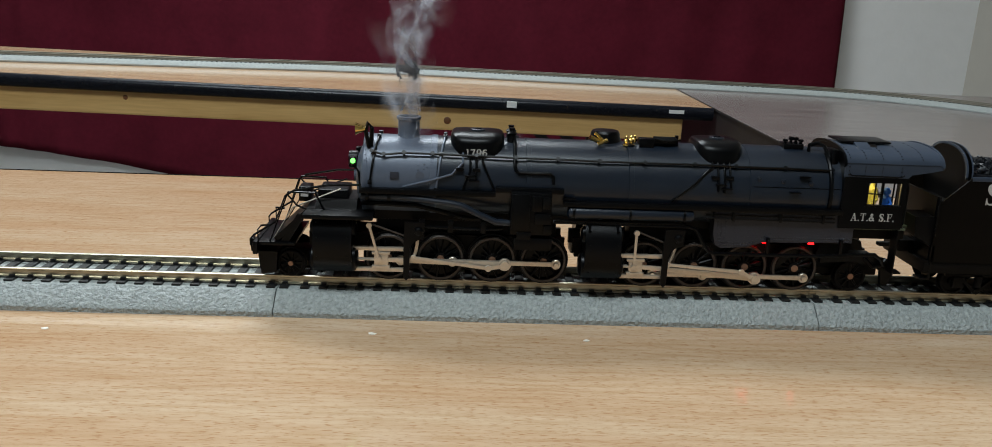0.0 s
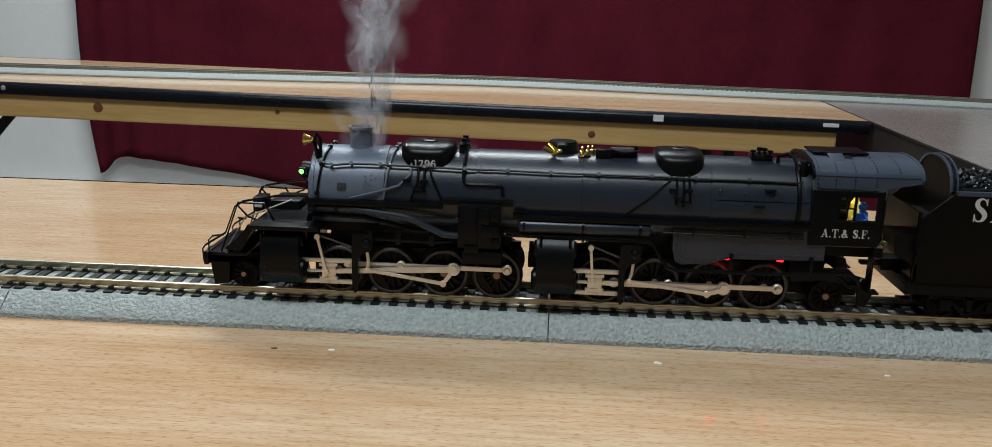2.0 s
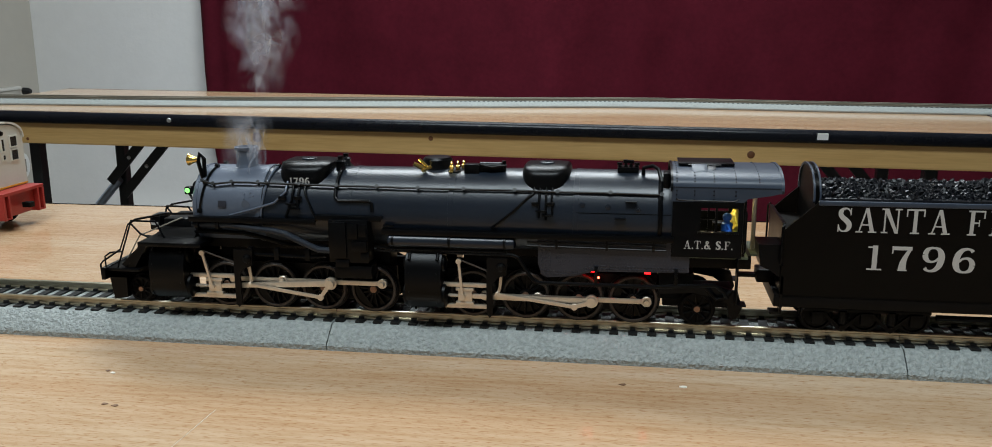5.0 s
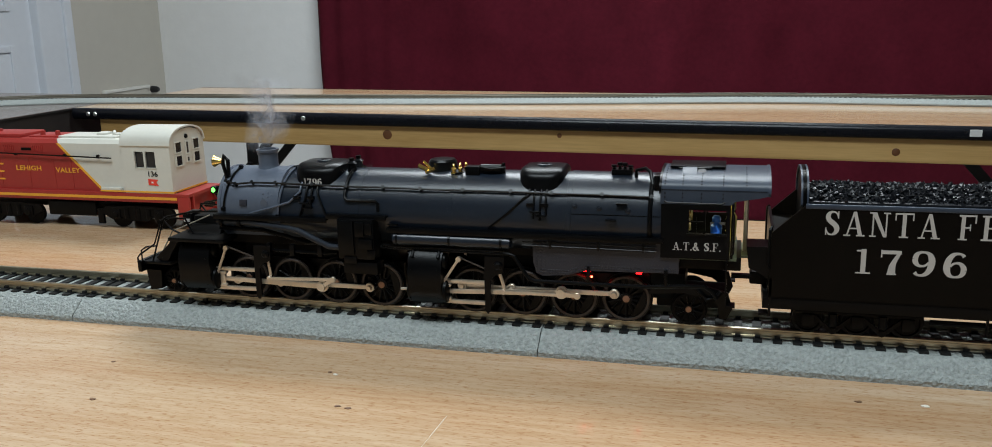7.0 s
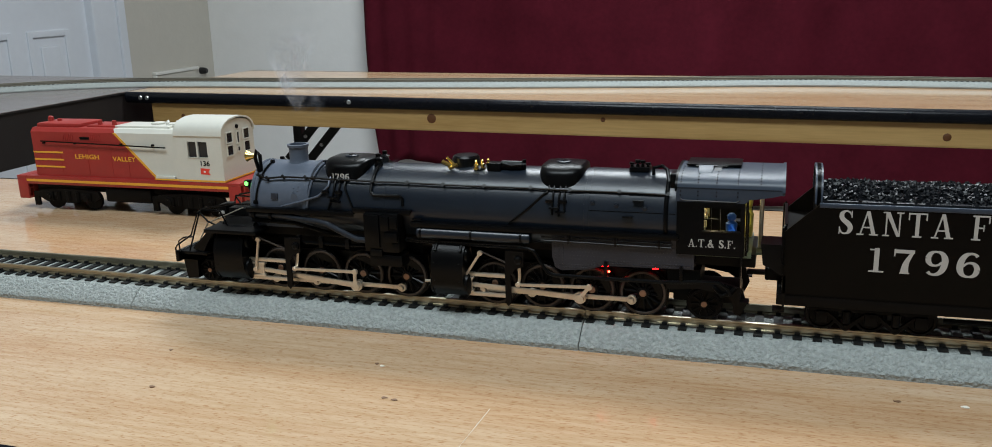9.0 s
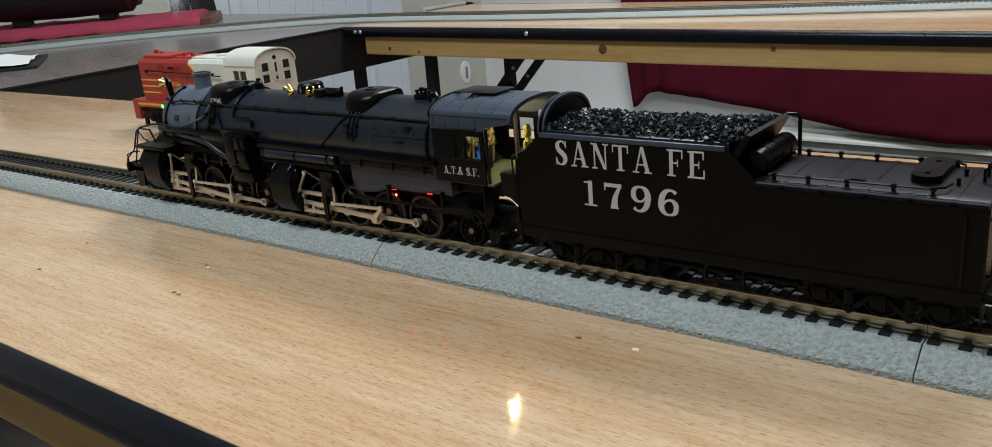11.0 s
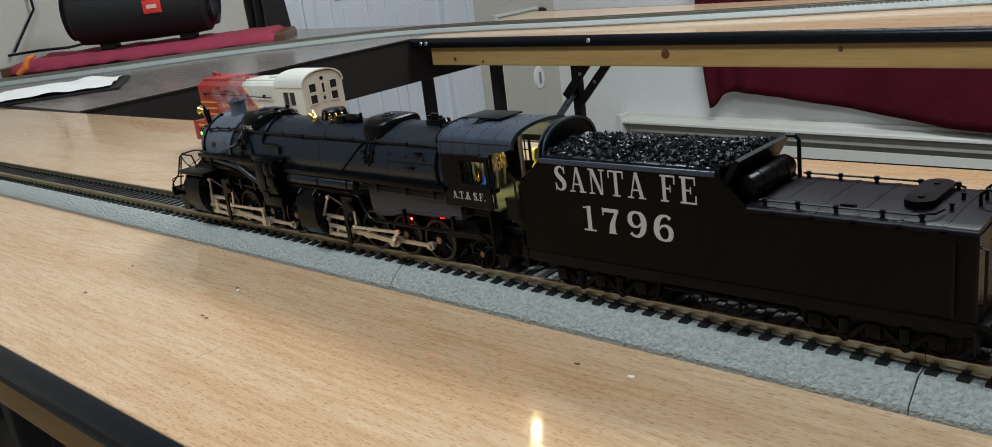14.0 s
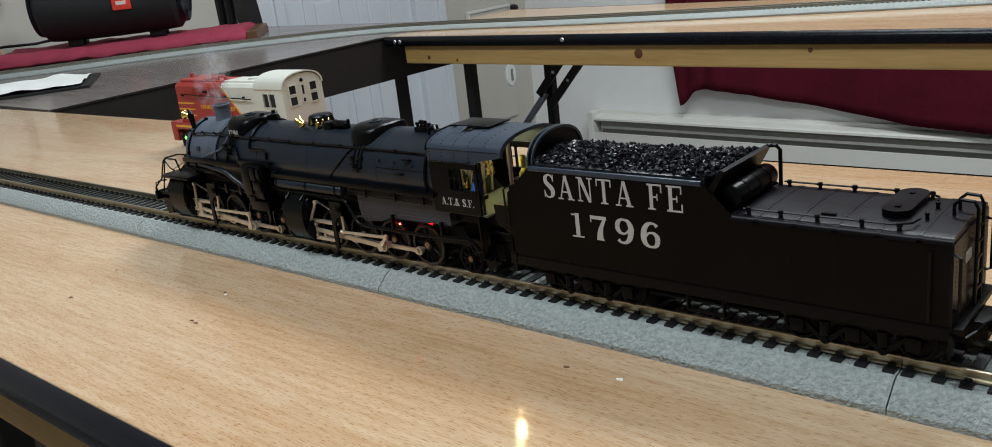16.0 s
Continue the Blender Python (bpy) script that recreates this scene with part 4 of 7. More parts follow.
        for x, k in ((cyl_x, -1), (cyl_r, 1)):
            part("cylinder_head", add_lathe(mesh(), [(0, 0.0058), (k * 0.0012, 0.0056), (k * 0.0022, 0.0035)], (x, side * 0.0190, AXLE_Z), "X", 22), M_BLACK, cyl)
            part("valve_head", add_lathe(mesh(), [(0, 0.0040), (k * 0.0010, 0.0036), (k * 0.0018, 0.002)], (x, side * 0.0190, 0.0410), "X", 18), M_BLACK, cyl)
        bm = mesh()
        for x in (cyl_x + 0.0018, cyl_r - 0.0018):
            for z in (0.0245, 0.029, 0.0335, 0.038):
                add_stud(bm, (x, side * 0.0260, z), 0.0004, (0, side, 0))
            add_tube(bm, [(x, side * 0.0140, 0.0463), (x, side * 0.0212, 0.0463), (x, side * 0.0243, 0.0437)], 0.0007, 6)
        part("bands", bm, M_BLACK, cyl)
        for x in (cyl_x + 0.0030, cyl_r - 0.0030):
            part("drain_cock", add_tube(mesh(), [(x, side * 0.0180, 0.0206), (x, side * 0.0185, 0.0186)], 0.0006, 6), M_BLACK, cyl)
    # axles, frame
    bm = mesh()
    for x in axles:
        add_tube(bm, [(x, -0.0125, AXLE_Z), (x, 0.0125, AXLE_Z)], 0.0020, 8)
    part("axles", bm, M_TRUCK, loco)
    for s in (-1, 1):
        bm = add_box(mesh(), cyl_x - 0.004, axles[3] + 0.010, s * 0.0085 - 0.0012, s * 0.0085 + 0.0012, AXLE_Z + 0.003, AXLE_Z + 0.010)
        for a, b in zip(axles, axles[1:]):
            add_box(bm, (a + b) / 2 - 0.004, (a + b) / 2 + 0.004, s * 0.0085 - 0.0012, s * 0.0085 + 0.0012, AXLE_Z - 0.007, AXLE_Z + 0.003)
        part("frame", bm, M_TRUCK, loco)
    part("gear_cover", add_box(mesh(), axles[0] - 0.006, axles[3] + 0.006, -0.0070, 0.0070, AXLE_Z - 0.006, AXLE_Z + 0.018, 0.001), M_TRUCK, loco)


def handrail(loco, points, posts, r=0.00055):
    part("handrail", add_tube(mesh(), points, r, 6), M_BLACK, loco, "thin black handrail")
    for p, q in posts:
        part("handrail_post", add_tube(mesh(), [p, q, Vector(q) + (Vector(q) - Vector(p)).normalized() * 0.0009], [0.0006, 0.0006, 0.0010], 8), M_BLACK, loco)


def on_boiler(x, deg, extra=0.0, r=BOILER_R):
    """A place on the boiler's skin: degrees up from the camera-side waist."""
    a = radians(deg)
    return Vector((x, -(r + extra) * math.cos(a), BOILER_Z + (r + extra) * math.sin(a)))


def dome(loco, x0, x1, flat, label):
    """A low sand or steam dome that saddles the boiler, rounded in plan, with a lid on top."""
    bm = mesh()
    xm, hx = (x0 + x1) / 2, (x1 - x0) / 2
    n, rings = 40, []
    for z, f in ((0.0700, 0.97), (0.0765, 1.0), (0.0812, 1.0), (0.0828, 0.985), (0.0840, 0.94), (0.0847, 0.85), (0.0850, 0.6), (0.0851, 0.3)):
        ring_v = []
        for k in range(n):
            a = 2 * math.pi * k / n
            c, s = math.cos(a), math.sin(a)
            e = 0.62
            px = xm + hx * f * math.copysign(abs(c) ** e, c)
            py = 0.0150 * f * math.copysign(abs(s) ** e, s)
            drop = 0.0
            if z > 0.075:
                drop = max(0.0, abs(py) - 0.006) ** 1.6 * 4.6
            ring_v.append(bm.verts.new((px, py, z - drop)))
        rings.append(ring_v)
    for a, b in zip(rings, rings[1:]):
        for k in range(n):
            bm.faces.new((a[k], a[(k + 1) % n], b[(k + 1) % n], b[k]))
    bm.faces.new(rings[-1])
    d = part("dome", bm, M_BLACK, loco, label)
    lid = part("dome_lid", add_lathe(mesh(), [(0, 0.0036), (0.0007, 0.0035), (0.0009, 0.0030)], (xm, -0.002, 0.0849), "Z", 20), M_BOILER, d)
    part("lid_cross", add_box(add_box(mesh(), xm - 0.0016, xm + 0.0016, -0.0024, -0.0016, 0.0855, 0.0861), xm - 0.0004, xm + 0.0004, -0.0036, -0.0004, 0.0855, 0.0861), M_BLACK, d)
    return d


def steam_locomotive():
    loco = empty("steam_locomotive")
    # boiler barrel in courses, smokebox, smokebox front
    bm = mesh()
    prof = [(0.1105, BOILER_R - 0.0002), (0.1108, BOILER_R), (0.1530, BOILER_R), (0.1532, BOILER_R + 0.00025), (0.2000, BOILER_R + 0.0003), (0.2002, BOILER_R + 0.0005), (0.2560, BOILER_R + 0.0006), (0.2562, BOILER_R + 0.0008), (0.2985, BOILER_R + 0.0008)]
    part("boiler", add_lathe(bm, prof, (0, 0, BOILER_Z), "X", 64), M_BOILER, loco, "satin black boiler barrel")
    bm = add_lathe(mesh(), [(0.0770, BOILER_R - 0.0022), (0.0770, BOILER_R - 0.0003), (0.0777, BOILER_R + 0.0003), (0.0792, BOILER_R + 0.0003), (0.0793, BOILER_R), (0.1080, BOILER_R), (0.1081, BOILER_R + 0.0004), (0.1110, BOILER_R + 0.0004), (0.1111, BOILER_R)], (0, 0, BOILER_Z), "X", 64)
    sb = part("smokebox", bm, M_GRAPHITE, loco, "graphite grey smokebox")
    bm = mesh()
    for x in (0.0785, 0.1096):
        for k in range(46):
            a = 2 * math.pi * k / 46
            for dx in ((0.0,) if x < 0.1 else (-0.0008, 0.0008)):
                add_stud(bm, (x + dx, (BOILER_R + 0.0003) * math.cos(a), BOILER_Z + (BOILER_R + 0.0003) * math.sin(a)), 0.00035, (0, math.cos(a), math.sin(a)))
    part("rivets", bm, M_GRAPHITE, sb)
    bm = add_lathe(mesh(), [(0.0772, BOILER_R - 0.0024), (0.0752, 0.0125), (0.0740, 0.0095), (0.0730, 0.0035), (0.0720, 0.0030)], (0, 0, BOILER_Z), "X", 40)
    part("smokebox_front", bm, M_GRAPHITE, sb)
    for x, deg, w, h in ((0.0920, 12, 0.0040, 0.0030),):
        p = on_boiler(x, deg, 0.0003)
        add = add_box(mesh(), -w / 2, w / 2, -h / 2, h / 2, -0.0002, 0.0003, 0.0001, Matrix.Translation(p) @ Matrix.Rotation(radians(90 - deg), 4, "X"))
        part("builder_plate", add, M_FIREBOX, sb, "small dark builder's plate")
    bm = mesh()
    for x, d in ((0.1025, 26), (0.1025, 20), (0.1052, 28), (0.1052, 22), (0.1068, 24), (0.0815, -2), (0.0815, 14), (0.1062, 4)):
        v = on_boiler(x, d)
        add_stud(bm, v, 0.0005, (0, v.y, v.z - BOILER_Z))
    part("bolts", bm, M_GRAPHITE, sb)
    p = on_boiler(0.1035, 12, 0.0003)
    part("washout_cover", add_lathe(mesh(), [(0, 0.0020), (0.0004, 0.0018), (0.0008, 0.0008)], (p.x, p.y, p.z), "Y", 12), M_GRAPHITE, sb)
    # stack
    part("stack", add_lathe(mesh(), [(0.0790, 0.0062), (0.0815, 0.0052), (0.0825, 0.0049), (0.0885, 0.0050), (0.0890, 0.0056), (0.0902, 0.0057), (0.0903, 0.0045), (0.0830, 0.0042)], (0.0972, 0, 0), "Z", 28), M_GRAPHITE, loco, "short grey smokestack")
    # boiler seams and bands
    for x in (0.1530, 0.2001, 0.2561):
        rise = BOILER_R + {0.1530: 0.00038, 0.2001: 0.00063, 0.2561: 0.00092}[x]
        bm = add_lathe(mesh(), [(-0.0012, rise - 0.0003), (-0.0011, rise), (0.0011, rise), (0.0012, rise - 0.0003)], (x, 0, BOILER_Z), "X", 64, False)
        part("boiler_band", bm, M_BOILER, loco)
    # domes
    d1 = dome(loco, 0.1168, 0.1420, 0, "low black sand dome saddling the boiler")
    dome(loco, 0.2310, 0.2530, 0, "low black sand dome saddling the boiler")
    print_word(loco, "dome_number", "1796", 0.1240, 0.1338, 0.0752, 0.0784, -0.0153, 0.02, "pale serif numerals", 0.2)
    part("steam_dome", add_lathe(mesh(), [(0.0780, 0.0090), (0.0815, 0.0080), (0.0830, 0.0072), (0.0852, 0.0068), (0.0862, 0.0060), (0.0866, 0.0030)], (0.1900, 0.0035, 0), "Z", 28), M_BLACK, loco, "small round black steam dome")
    # brass whistle, safety valves
    w = part("whistle", add_tube(mesh(), [(0.1868, -0.0065, 0.0818), (0.1812, -0.0075, 0.0846)], [0.0012, 0.0011], 12), M_BRASS, loco, "polished brass whistle")
    part("whistle_lever", add_tube(add_tube(mesh(), [(0.1885, -0.0070, 0.0822), (0.1835, -0.0060, 0.0864)], 0.0007, 8), [(0.1850, -0.0078, 0.0812), (0.1895, -0.0072, 0.0834)], 0.0009, 8), M_BRASS, w)
    for dx, dy in ((0.0, -0.0060), (0.0026, -0.0040), (0.0048, -0.0015)):
        part("safety_valve", add_lathe(mesh(), [(0, 0.0016), (0.0006, 0.0016), (0.0008, 0.0009), (0.0016, 0.0010), (0.0020, 0.0013), (0.0027, 0.0012), (0.0030, 0.0006), (0.0042, 0.0007), (0.0048, 0.0002)], (0.1985 + dx, dy, 0.0808 + 0.0004 * dx), "Z", 12), M_BRASS, loco, "polished brass safety valve")
    part("valve_base", add_lathe(mesh(), [(0.0795, 0.0032), (0.0812, 0.0030), (0.0815, 0.0020)], (0.2000, -0.0045, 0), "Z", 16), M_BLACK, loco)
    # turbo generator
    g = part("generator", add_box(mesh(), 0.2045, 0.2115, -0.0075, -0.0015, 0.0800, 0.0845, 0.0006), M_BLACK, loco, "small black steam generator")
    part("generator_body", add_lathe(mesh(), [(0.2115, 0.0022), (0.2215, 0.0022), (0.2225, 0.0014)], (0, -0.0045, 0.0832), "X", 14), M_BLACK, g)
    part("generator_pipe", add_tube(add_tube(mesh(), [(0.2115, -0.0065, 0.0846), (0.2170, -0.0075, 0.0836), (0.2240, -0.0060, 0.0842)], 0.0005, 6), [(0.2225, -0.004, 0.081), (0.2225, -0.004, 0.0860)], 0.0009, 8), M_BLACK, g)
    # bell and headlamp bracket, headlight
    b = part("bell_bracket", add_tube(mesh(), [(0.0800, -0.0120, 0.0770), (0.0785, -0.0125, 0.0845), (0.0795, -0.0125, 0.0885), (0.0812, -0.0120, 0.0860), (0.0808, -0.0115, 0.0775)], 0.0010, 8), M_BLACK, loco, "black bell bracket")
    part("bell", add_lathe(mesh(), [(0.0, 0.0029), (0.0008, 0.0024), (0.0020, 0.0018), (0.0036, 0.0013), (0.0046, 0.0004)], (0.0740, -0.0125, 0.0855), "X", 18), M_BRASS, b, "polished brass bell")
    h = part("headlight", add_lathe(mesh(), [(0.0698, 0.0034), (0.0696, 0.0040), (0.0706, 0.0042), (0.0735, 0.0040), (0.0742, 0.0028)], (0, 0, 0.0690), "X", 22), M_BLACK, loco)
    for s in (-1, 1):
        m = part("marker_lamp", add_box(mesh(), 0.0712, 0.0746, s * 0.0128 - 0.0018, s * 0.0128 + 0.0018, 0.0690, 0.0728, 0.0008), M_BLACK, loco, "small black marker lamp")
        part("marker_lens", add_lathe(mesh(), [(0, 0.0012), (s * 0.0005, 0.0009)], (0.0729, s * 0.0147, 0.0711), "Y", 12), M_GREENLED, m, "glowing green lens")
        part("marker_bracket", add_tube(mesh(), [(0.0729, s * 0.0128, 0.0690), (0.0755, s * 0.0140, 0.0660), (0.0765, s * 0.0140, 0.0560)], 0.0006, 6), M_BLACK, m)
    # boiler handrail along the flank
    for s in (-1, 1):
        def at(x, deg, e):
            v = on_boiler(x, deg, e)
            return Vector((v.x, v.y * -s, v.z)) if s > 0 else v
        xs = [0.0815, 0.0870, 0.0960, 0.1090, 0.1290, 0.1470, 0.1660, 0.1850, 0.2060, 0.2290, 0.2480, 0.2710, 0.2930]
        degs = [42, 38, 41, 41, 40, 39, 39, 38, 38, 38, 37, 37, 36]
        pts = [at(x, d, 0.0016) for x, d in zip(xs, degs)]
        handrail(loco, pts, [(at(x, d, 0), at(x, d, 0.0016)) for x, d in zip(xs, degs)])
        # pipes over the smokebox and barrel
        for x, lo, hi in ((0.0810, 2, 80), (0.1112, -6, 84)):
            part("pipe", add_tube(mesh(), [at(x + 0.00004 * d, d, 0.0006) for d in range(lo, hi, 6)], 0.00055, 6), M_BLACK if x < 0.1 else M_GRAPHITE, loco)
            for d in (lo, 42, hi - 4):
                part("pipe_clip", add_lathe(mesh(), [(-0.0009, 0.0011), (0.0009, 0.0011)], tuple(at(x + 0.00004 * d, d, 0.0006)), "X", 8), M_BLACK, loco)
        pipe = [at(0.1465, d, 0.0009) for d in range(80, 34, -8)] + [at(0.1465, 28, 0.0009), at(0.1470, 23, 0.0009), at(0.1485, 20, 0.0009), at(0.1560, 20, 0.0009), at(0.1625, 20, 0.0009), at(0.1640, 17, 0.0009), at(0.1642, 6, 0.0009)]
        part("feed_pipe", add_tube(mesh(), pipe, 0.0008, 8), M_BLACK, loco, "bent black feed pipe")
        part("check_valve", add_lathe(mesh(), [(0.0800, 0.0024), (0.0835, 0.0020), (0.0845, 0.0026), (0.0855, 0.0012), (0.0870, 0.0014)], (0.1452, -0.004 * -s, 0), "Z", 12), M_BLACK, loco)
        # sand pipes and small valves below the domes
        for dx0, path in ((0.1228, ((0.1228, 30), (0.1215, 26), (0.1178, 15), (0.1078, 6), (0.0958, -3))), (0.1318, ((0.1318, 33), (0.1330, 24), (0.1372, -2))), (0.1262, ((0.1262, 20), (0.1230, -4))),
                          (0.1290, ((0.1290, 20), (0.1290, 8))), (0.2375, ((0.2370, 34), (0.2350, 30), (0.2288, 12), (0.2188, -11))), (0.2400, ((0.2400, 20), (0.2400, 4))),
                          (0.2430, ((0.2430, 20), (0.2430, 2))), (0.2455, ((0.2455, 22), (0.2460, 8)))):
            grey = M_GRAPHITE if path[-1][0] < 0.1 else M_BLACK
            part("sand_pipe", add_tube(mesh(), [at(dx0, 48, 0.0007), at(dx0, 38, 0.0009)] + [at(x, d, 0.0010) for x, d in path], 0.00055, 8), grey, loco, "thin slanting sand pipe")
        for x in (0.1215, 0.1290, 0.2385, 0.2450):
            part("sand_valve", add_box(mesh(), -0.0018, 0.0018, -0.0008, 0.0008, -0.0008, 0.0008, 0.0003, Matrix.Translation(at(x, 22, 0.0010))), M_BLACK, loco)
        for x, d in ((0.1262, 14), (0.1280, 8), (0.2410, 13), (0.2440, 8)):
            part("step", add_box(mesh(), -0.0024, 0.0024, -0.0012, 0.0012, -0.0003, 0.0003, 0.0001, Matrix.Translation(at(x, d, 0.0016))), M_BLACK, loco)
        for x, d in ((0.2590, 22), (0.2700, 20), (0.2830, 18)):
            p = at(x, d, 0.0007)
            part("washout_plug", add_lathe(mesh(), [(0, 0.0013), (s * 0.0004, 0.0012), (s * 0.0005, 0.0007), (s * 0.0010, 0.0006)], tuple(p), "Y", 12), M_BOILER, loco)
        for x, d in ((0.2800, 26), (0.2755, 6), (0.1720, -10)):
            part("hand_step", add_box(mesh(), -0.0024, 0.0024, -0.0012, 0.0010, -0.0003, 0.0003, 0.0001, Matrix.Translation(at(x, d, 0.0020))), M_BLACK, loco)
        part("seam", add_box(mesh(), 0.2562, 0.2970, -0.0002, 0.0002, -0.0002, 0.0002, 0, Matrix.Translation(at(0.0, 12, 0.0007))), M_BLACK, loco)
        # running boards
        yb, ye = s * 0.0150, s * 0.0222
        lo, hi = min(yb, ye), max(yb, ye)
        for x0, x1, z in ((0.0765, 0.1380, 0.0600), (0.1380, 0.1690, 0.0622), (0.1690, 0.2985, 0.0566)):
            part("running_board", add_box(add_box(mesh(), x0, x1, lo, hi, z - 0.0008, z + 0.0003, 0.0001), x0, x1, ye - 0.0004, ye + 0.0004, z - 0.0020, z + 0.0004, 0.0001), M_BLACK, loco)
        # long pipes under the running board
        part("steam_pipe", add_tube(mesh(), [(0.0770, s * 0.0200, 0.0560), (0.0950, s * 0.0205, 0.0565), (0.1170, s * 0.0215, 0.0545), (0.1225, s * 0.0218, 0.0535), (0.1310, s * 0.0218, 0.0495), (0.1385, s * 0.0215, 0.0462), (0.1450, s * 0.0212, 0.0458)], 0.0015, 12), M_BOILER, loco, "thick black steam pipe")
        part("steam_pipe", add_tube(mesh(), [(0.0770, s * 0.0180, 0.0525), (0.1020, s * 0.0185, 0.0520), (0.1120, s * 0.0185, 0.0500), (0.1240, s * 0.0185, 0.0470), (0.1420, s * 0.0185, 0.0468)], 0.0011, 8), M_BLACK, loco)
        for x in (0.0800, 0.0900):
            part("pipe_flange", add_lathe(mesh(), [(-0.0008, 0.0024), (0.0008, 0.0024)], (x, s * 0.0202, 0.0562), "X", 14), M_BLACK, loco)
        part("air_tank", add_lathe(mesh(), [(0.1712, 0.0012), (0.1718, 0.0026), (0.1725, 0.0030), (0.2285, 0.0028), (0.2292, 0.0025), (0.2298, 0.0012)], (0, s * 0.0205, 0.0515), "X", 20), M_BOILER, loco, "long black air tank")
        part("conduit", add_tube(mesh(), [(0.1650, s * 0.0205, 0.0470), (0.2280, s * 0.0212, 0.0466), (0.2310, s * 0.0213, 0.0455), (0.2358, s * 0.0214, 0.0380), (0.2380, s * 0.0215, 0.0352), (0.2408, s * 0.0215, 0.0342), (0.2900, s * 0.0215, 0.0343), (0.3080, s * 0.0215, 0.0355), (0.3168, s * 0.0212, 0.0358), (0.3205, s * 0.0208, 0.0330), (0.3222, s * 0.0204, 0.0300)], 0.0009, 10), M_BLACK, loco, "long bent black conduit")
        for x in (0.2655, 0.3000):
            part("hanger", add_box(mesh(), x - 0.0007, x + 0.0007, s * 0.0212 - 0.0010, s * 0.0212 + 0.0010, 0.0350, 0.0425, 0.0002), M_BLACK, loco)
        part("train_line", add_tube(mesh(), [(0.1660, s * 0.0212, 0.0484), (0.1720, s * 0.0215, 0.0478), (0.2260, s * 0.0216, 0.0478)], 0.0006, 8), M_BLACK, loco)
        part("reverse_shaft", add_tube(mesh(), [(0.0995, s * 0.0190, 0.0440), (0.1080, s * 0.0200, 0.0425), (0.1340, s * 0.0205, 0.0422), (0.1420, s * 0.0205, 0.0430)], 0.0008, 8), M_BLACK, loco)
        for x in (0.1050, 0.1180, 0.1330):
            part("pipe_hanger", add_box(mesh(), x - 0.0012, x + 0.0012, s * 0.0205 - 0.0012, s * 0.0205 + 0.0012, 0.0405, 0.0462, 0.0003), M_BLACK, loco)
        for x in (0.1740, 0.2000, 0.2250):
            part("tank_strap", add_lathe(mesh(), [(-0.0006, 0.0031), (-0.0005, 0.0033), (0.0005, 0.0033), (0.0006, 0.0031)], (x, s * 0.0205, 0.0515), "X", 20), M_BLACK, loco)
        for z in (0.0545, 0.0528, 0.0511):
            part("reach_rod", add_tube(mesh(), [(0.2350, s * 0.0214, z), (0.2955, s * 0.0214, z - 0.0004)], 0.00038, 6), M_BLACK, loco)
        for x in (0.2480, 0.2700, 0.2900):
            part("rod_guide", add_box(mesh(), x - 0.0006, x + 0.0006, s * 0.0214 - 0.0006, s * 0.0214 + 0.0006, 0.0500, 0.0556, 0.0001), M_BLACK, loco)
        # firebox side sheet with rivets
        fy = s * 0.0203
        out = [(0.2395, 0.0555), (0.2985, 0.0555), (0.3055, 0.0480), (0.3055, 0.0408), (0.2640, 0.0400), (0.2560, 0.0376), (0.2440, 0.0366), (0.2412, 0.0380), (0.2398, 0.0430)]
        fb = part("firebox", add_prism(mesh(), out, "Y", min(s * 0.012, fy), max(s * 0.012, fy)), M_FIREBOX, loco, "dark graphite riveted firebox side")
        bm = mesh()
        for i in range(48):
            x = 0.2430 + i * 0.0013
            z = 0.0384 if x < 0.256 else 0.0384 + min(1, (x - 0.256) / 0.008) * 0.0030
            for dz in (0.0, 0.0012):
                add_stud(bm, (x, fy, z + dz), 0.00045, (0, s, 0))
        for i in range(9):
            for j in range(3):
                add_stud(bm, (0.2415 + j * 0.0018, fy, 0.0400 + i * 0.0015), 0.00045, (0, s, 0))
        for i in range(34):
            for j in range(5):
                add_stud(bm, (0.2480 + i * 0.0016 + (j % 2) * 0.0008, fy, 0.0425 + j * 0.0018), 0.00030, (0, s, 0))
        part("rivets", bm, M_FIREBOX, fb)
        for x0, x1 in ((0.2555, 0.2660), (0.2865, 0.2892)):
            part("glow", add_box(mesh(), x0, x1, s * 0.0165 - 0.0003, s * 0.0165 + 0.0003, 0.0386, 0.0398), M_REDLED, fb, "red glow below the grate")
        if s < 0:
            part("lamp_point", add_lathe(mesh(), [(-0.0005, 0.0002), (-0.0002, 0.0005), (0.0002, 0.0005), (0.0005, 0.0002)], (0.2665, s * 0.0178, 0.0366), "Z", 10), M_REDPOINT, fb, "tiny bright red lamp")
        # front engine's air pump and its covers
        if s < 0:
            pump = part("air_pump", add_box(mesh(), 0.1450, 0.1635, -0.0255, -0.0160, 0.0415, 0.0612, 0.0005), M_BLACK, loco, "boxy black air pump")
            for x0, x1, z0, z1, y in ((0.1455, 0.1535, 0.0440, 0.0605, -0.0265), (0.1545, 0.1590, 0.0530, 0.0600, -0.0268), (0.1560, 0.1632, 0.0470, 0.0520, -0.0270), (0.1592, 0.1630, 0.0540, 0.0595, -0.0263), (0.1480, 0.1545, 0.0395, 0.0430, -0.0262), (0.1600, 0.1640, 0.0425, 0.0465, -0.0262)):
                part("pump_cover", add_box(mesh(), x0, x1, y, -0.0250, z0, z1, 0.0003), M_BLACK, pump)
            part("pump_bracket", add_box(mesh(), 0.1470, 0.1645, -0.0250, -0.0160, 0.0340, 0.0400, 0.0006), M_BLACK, loco)
        else:
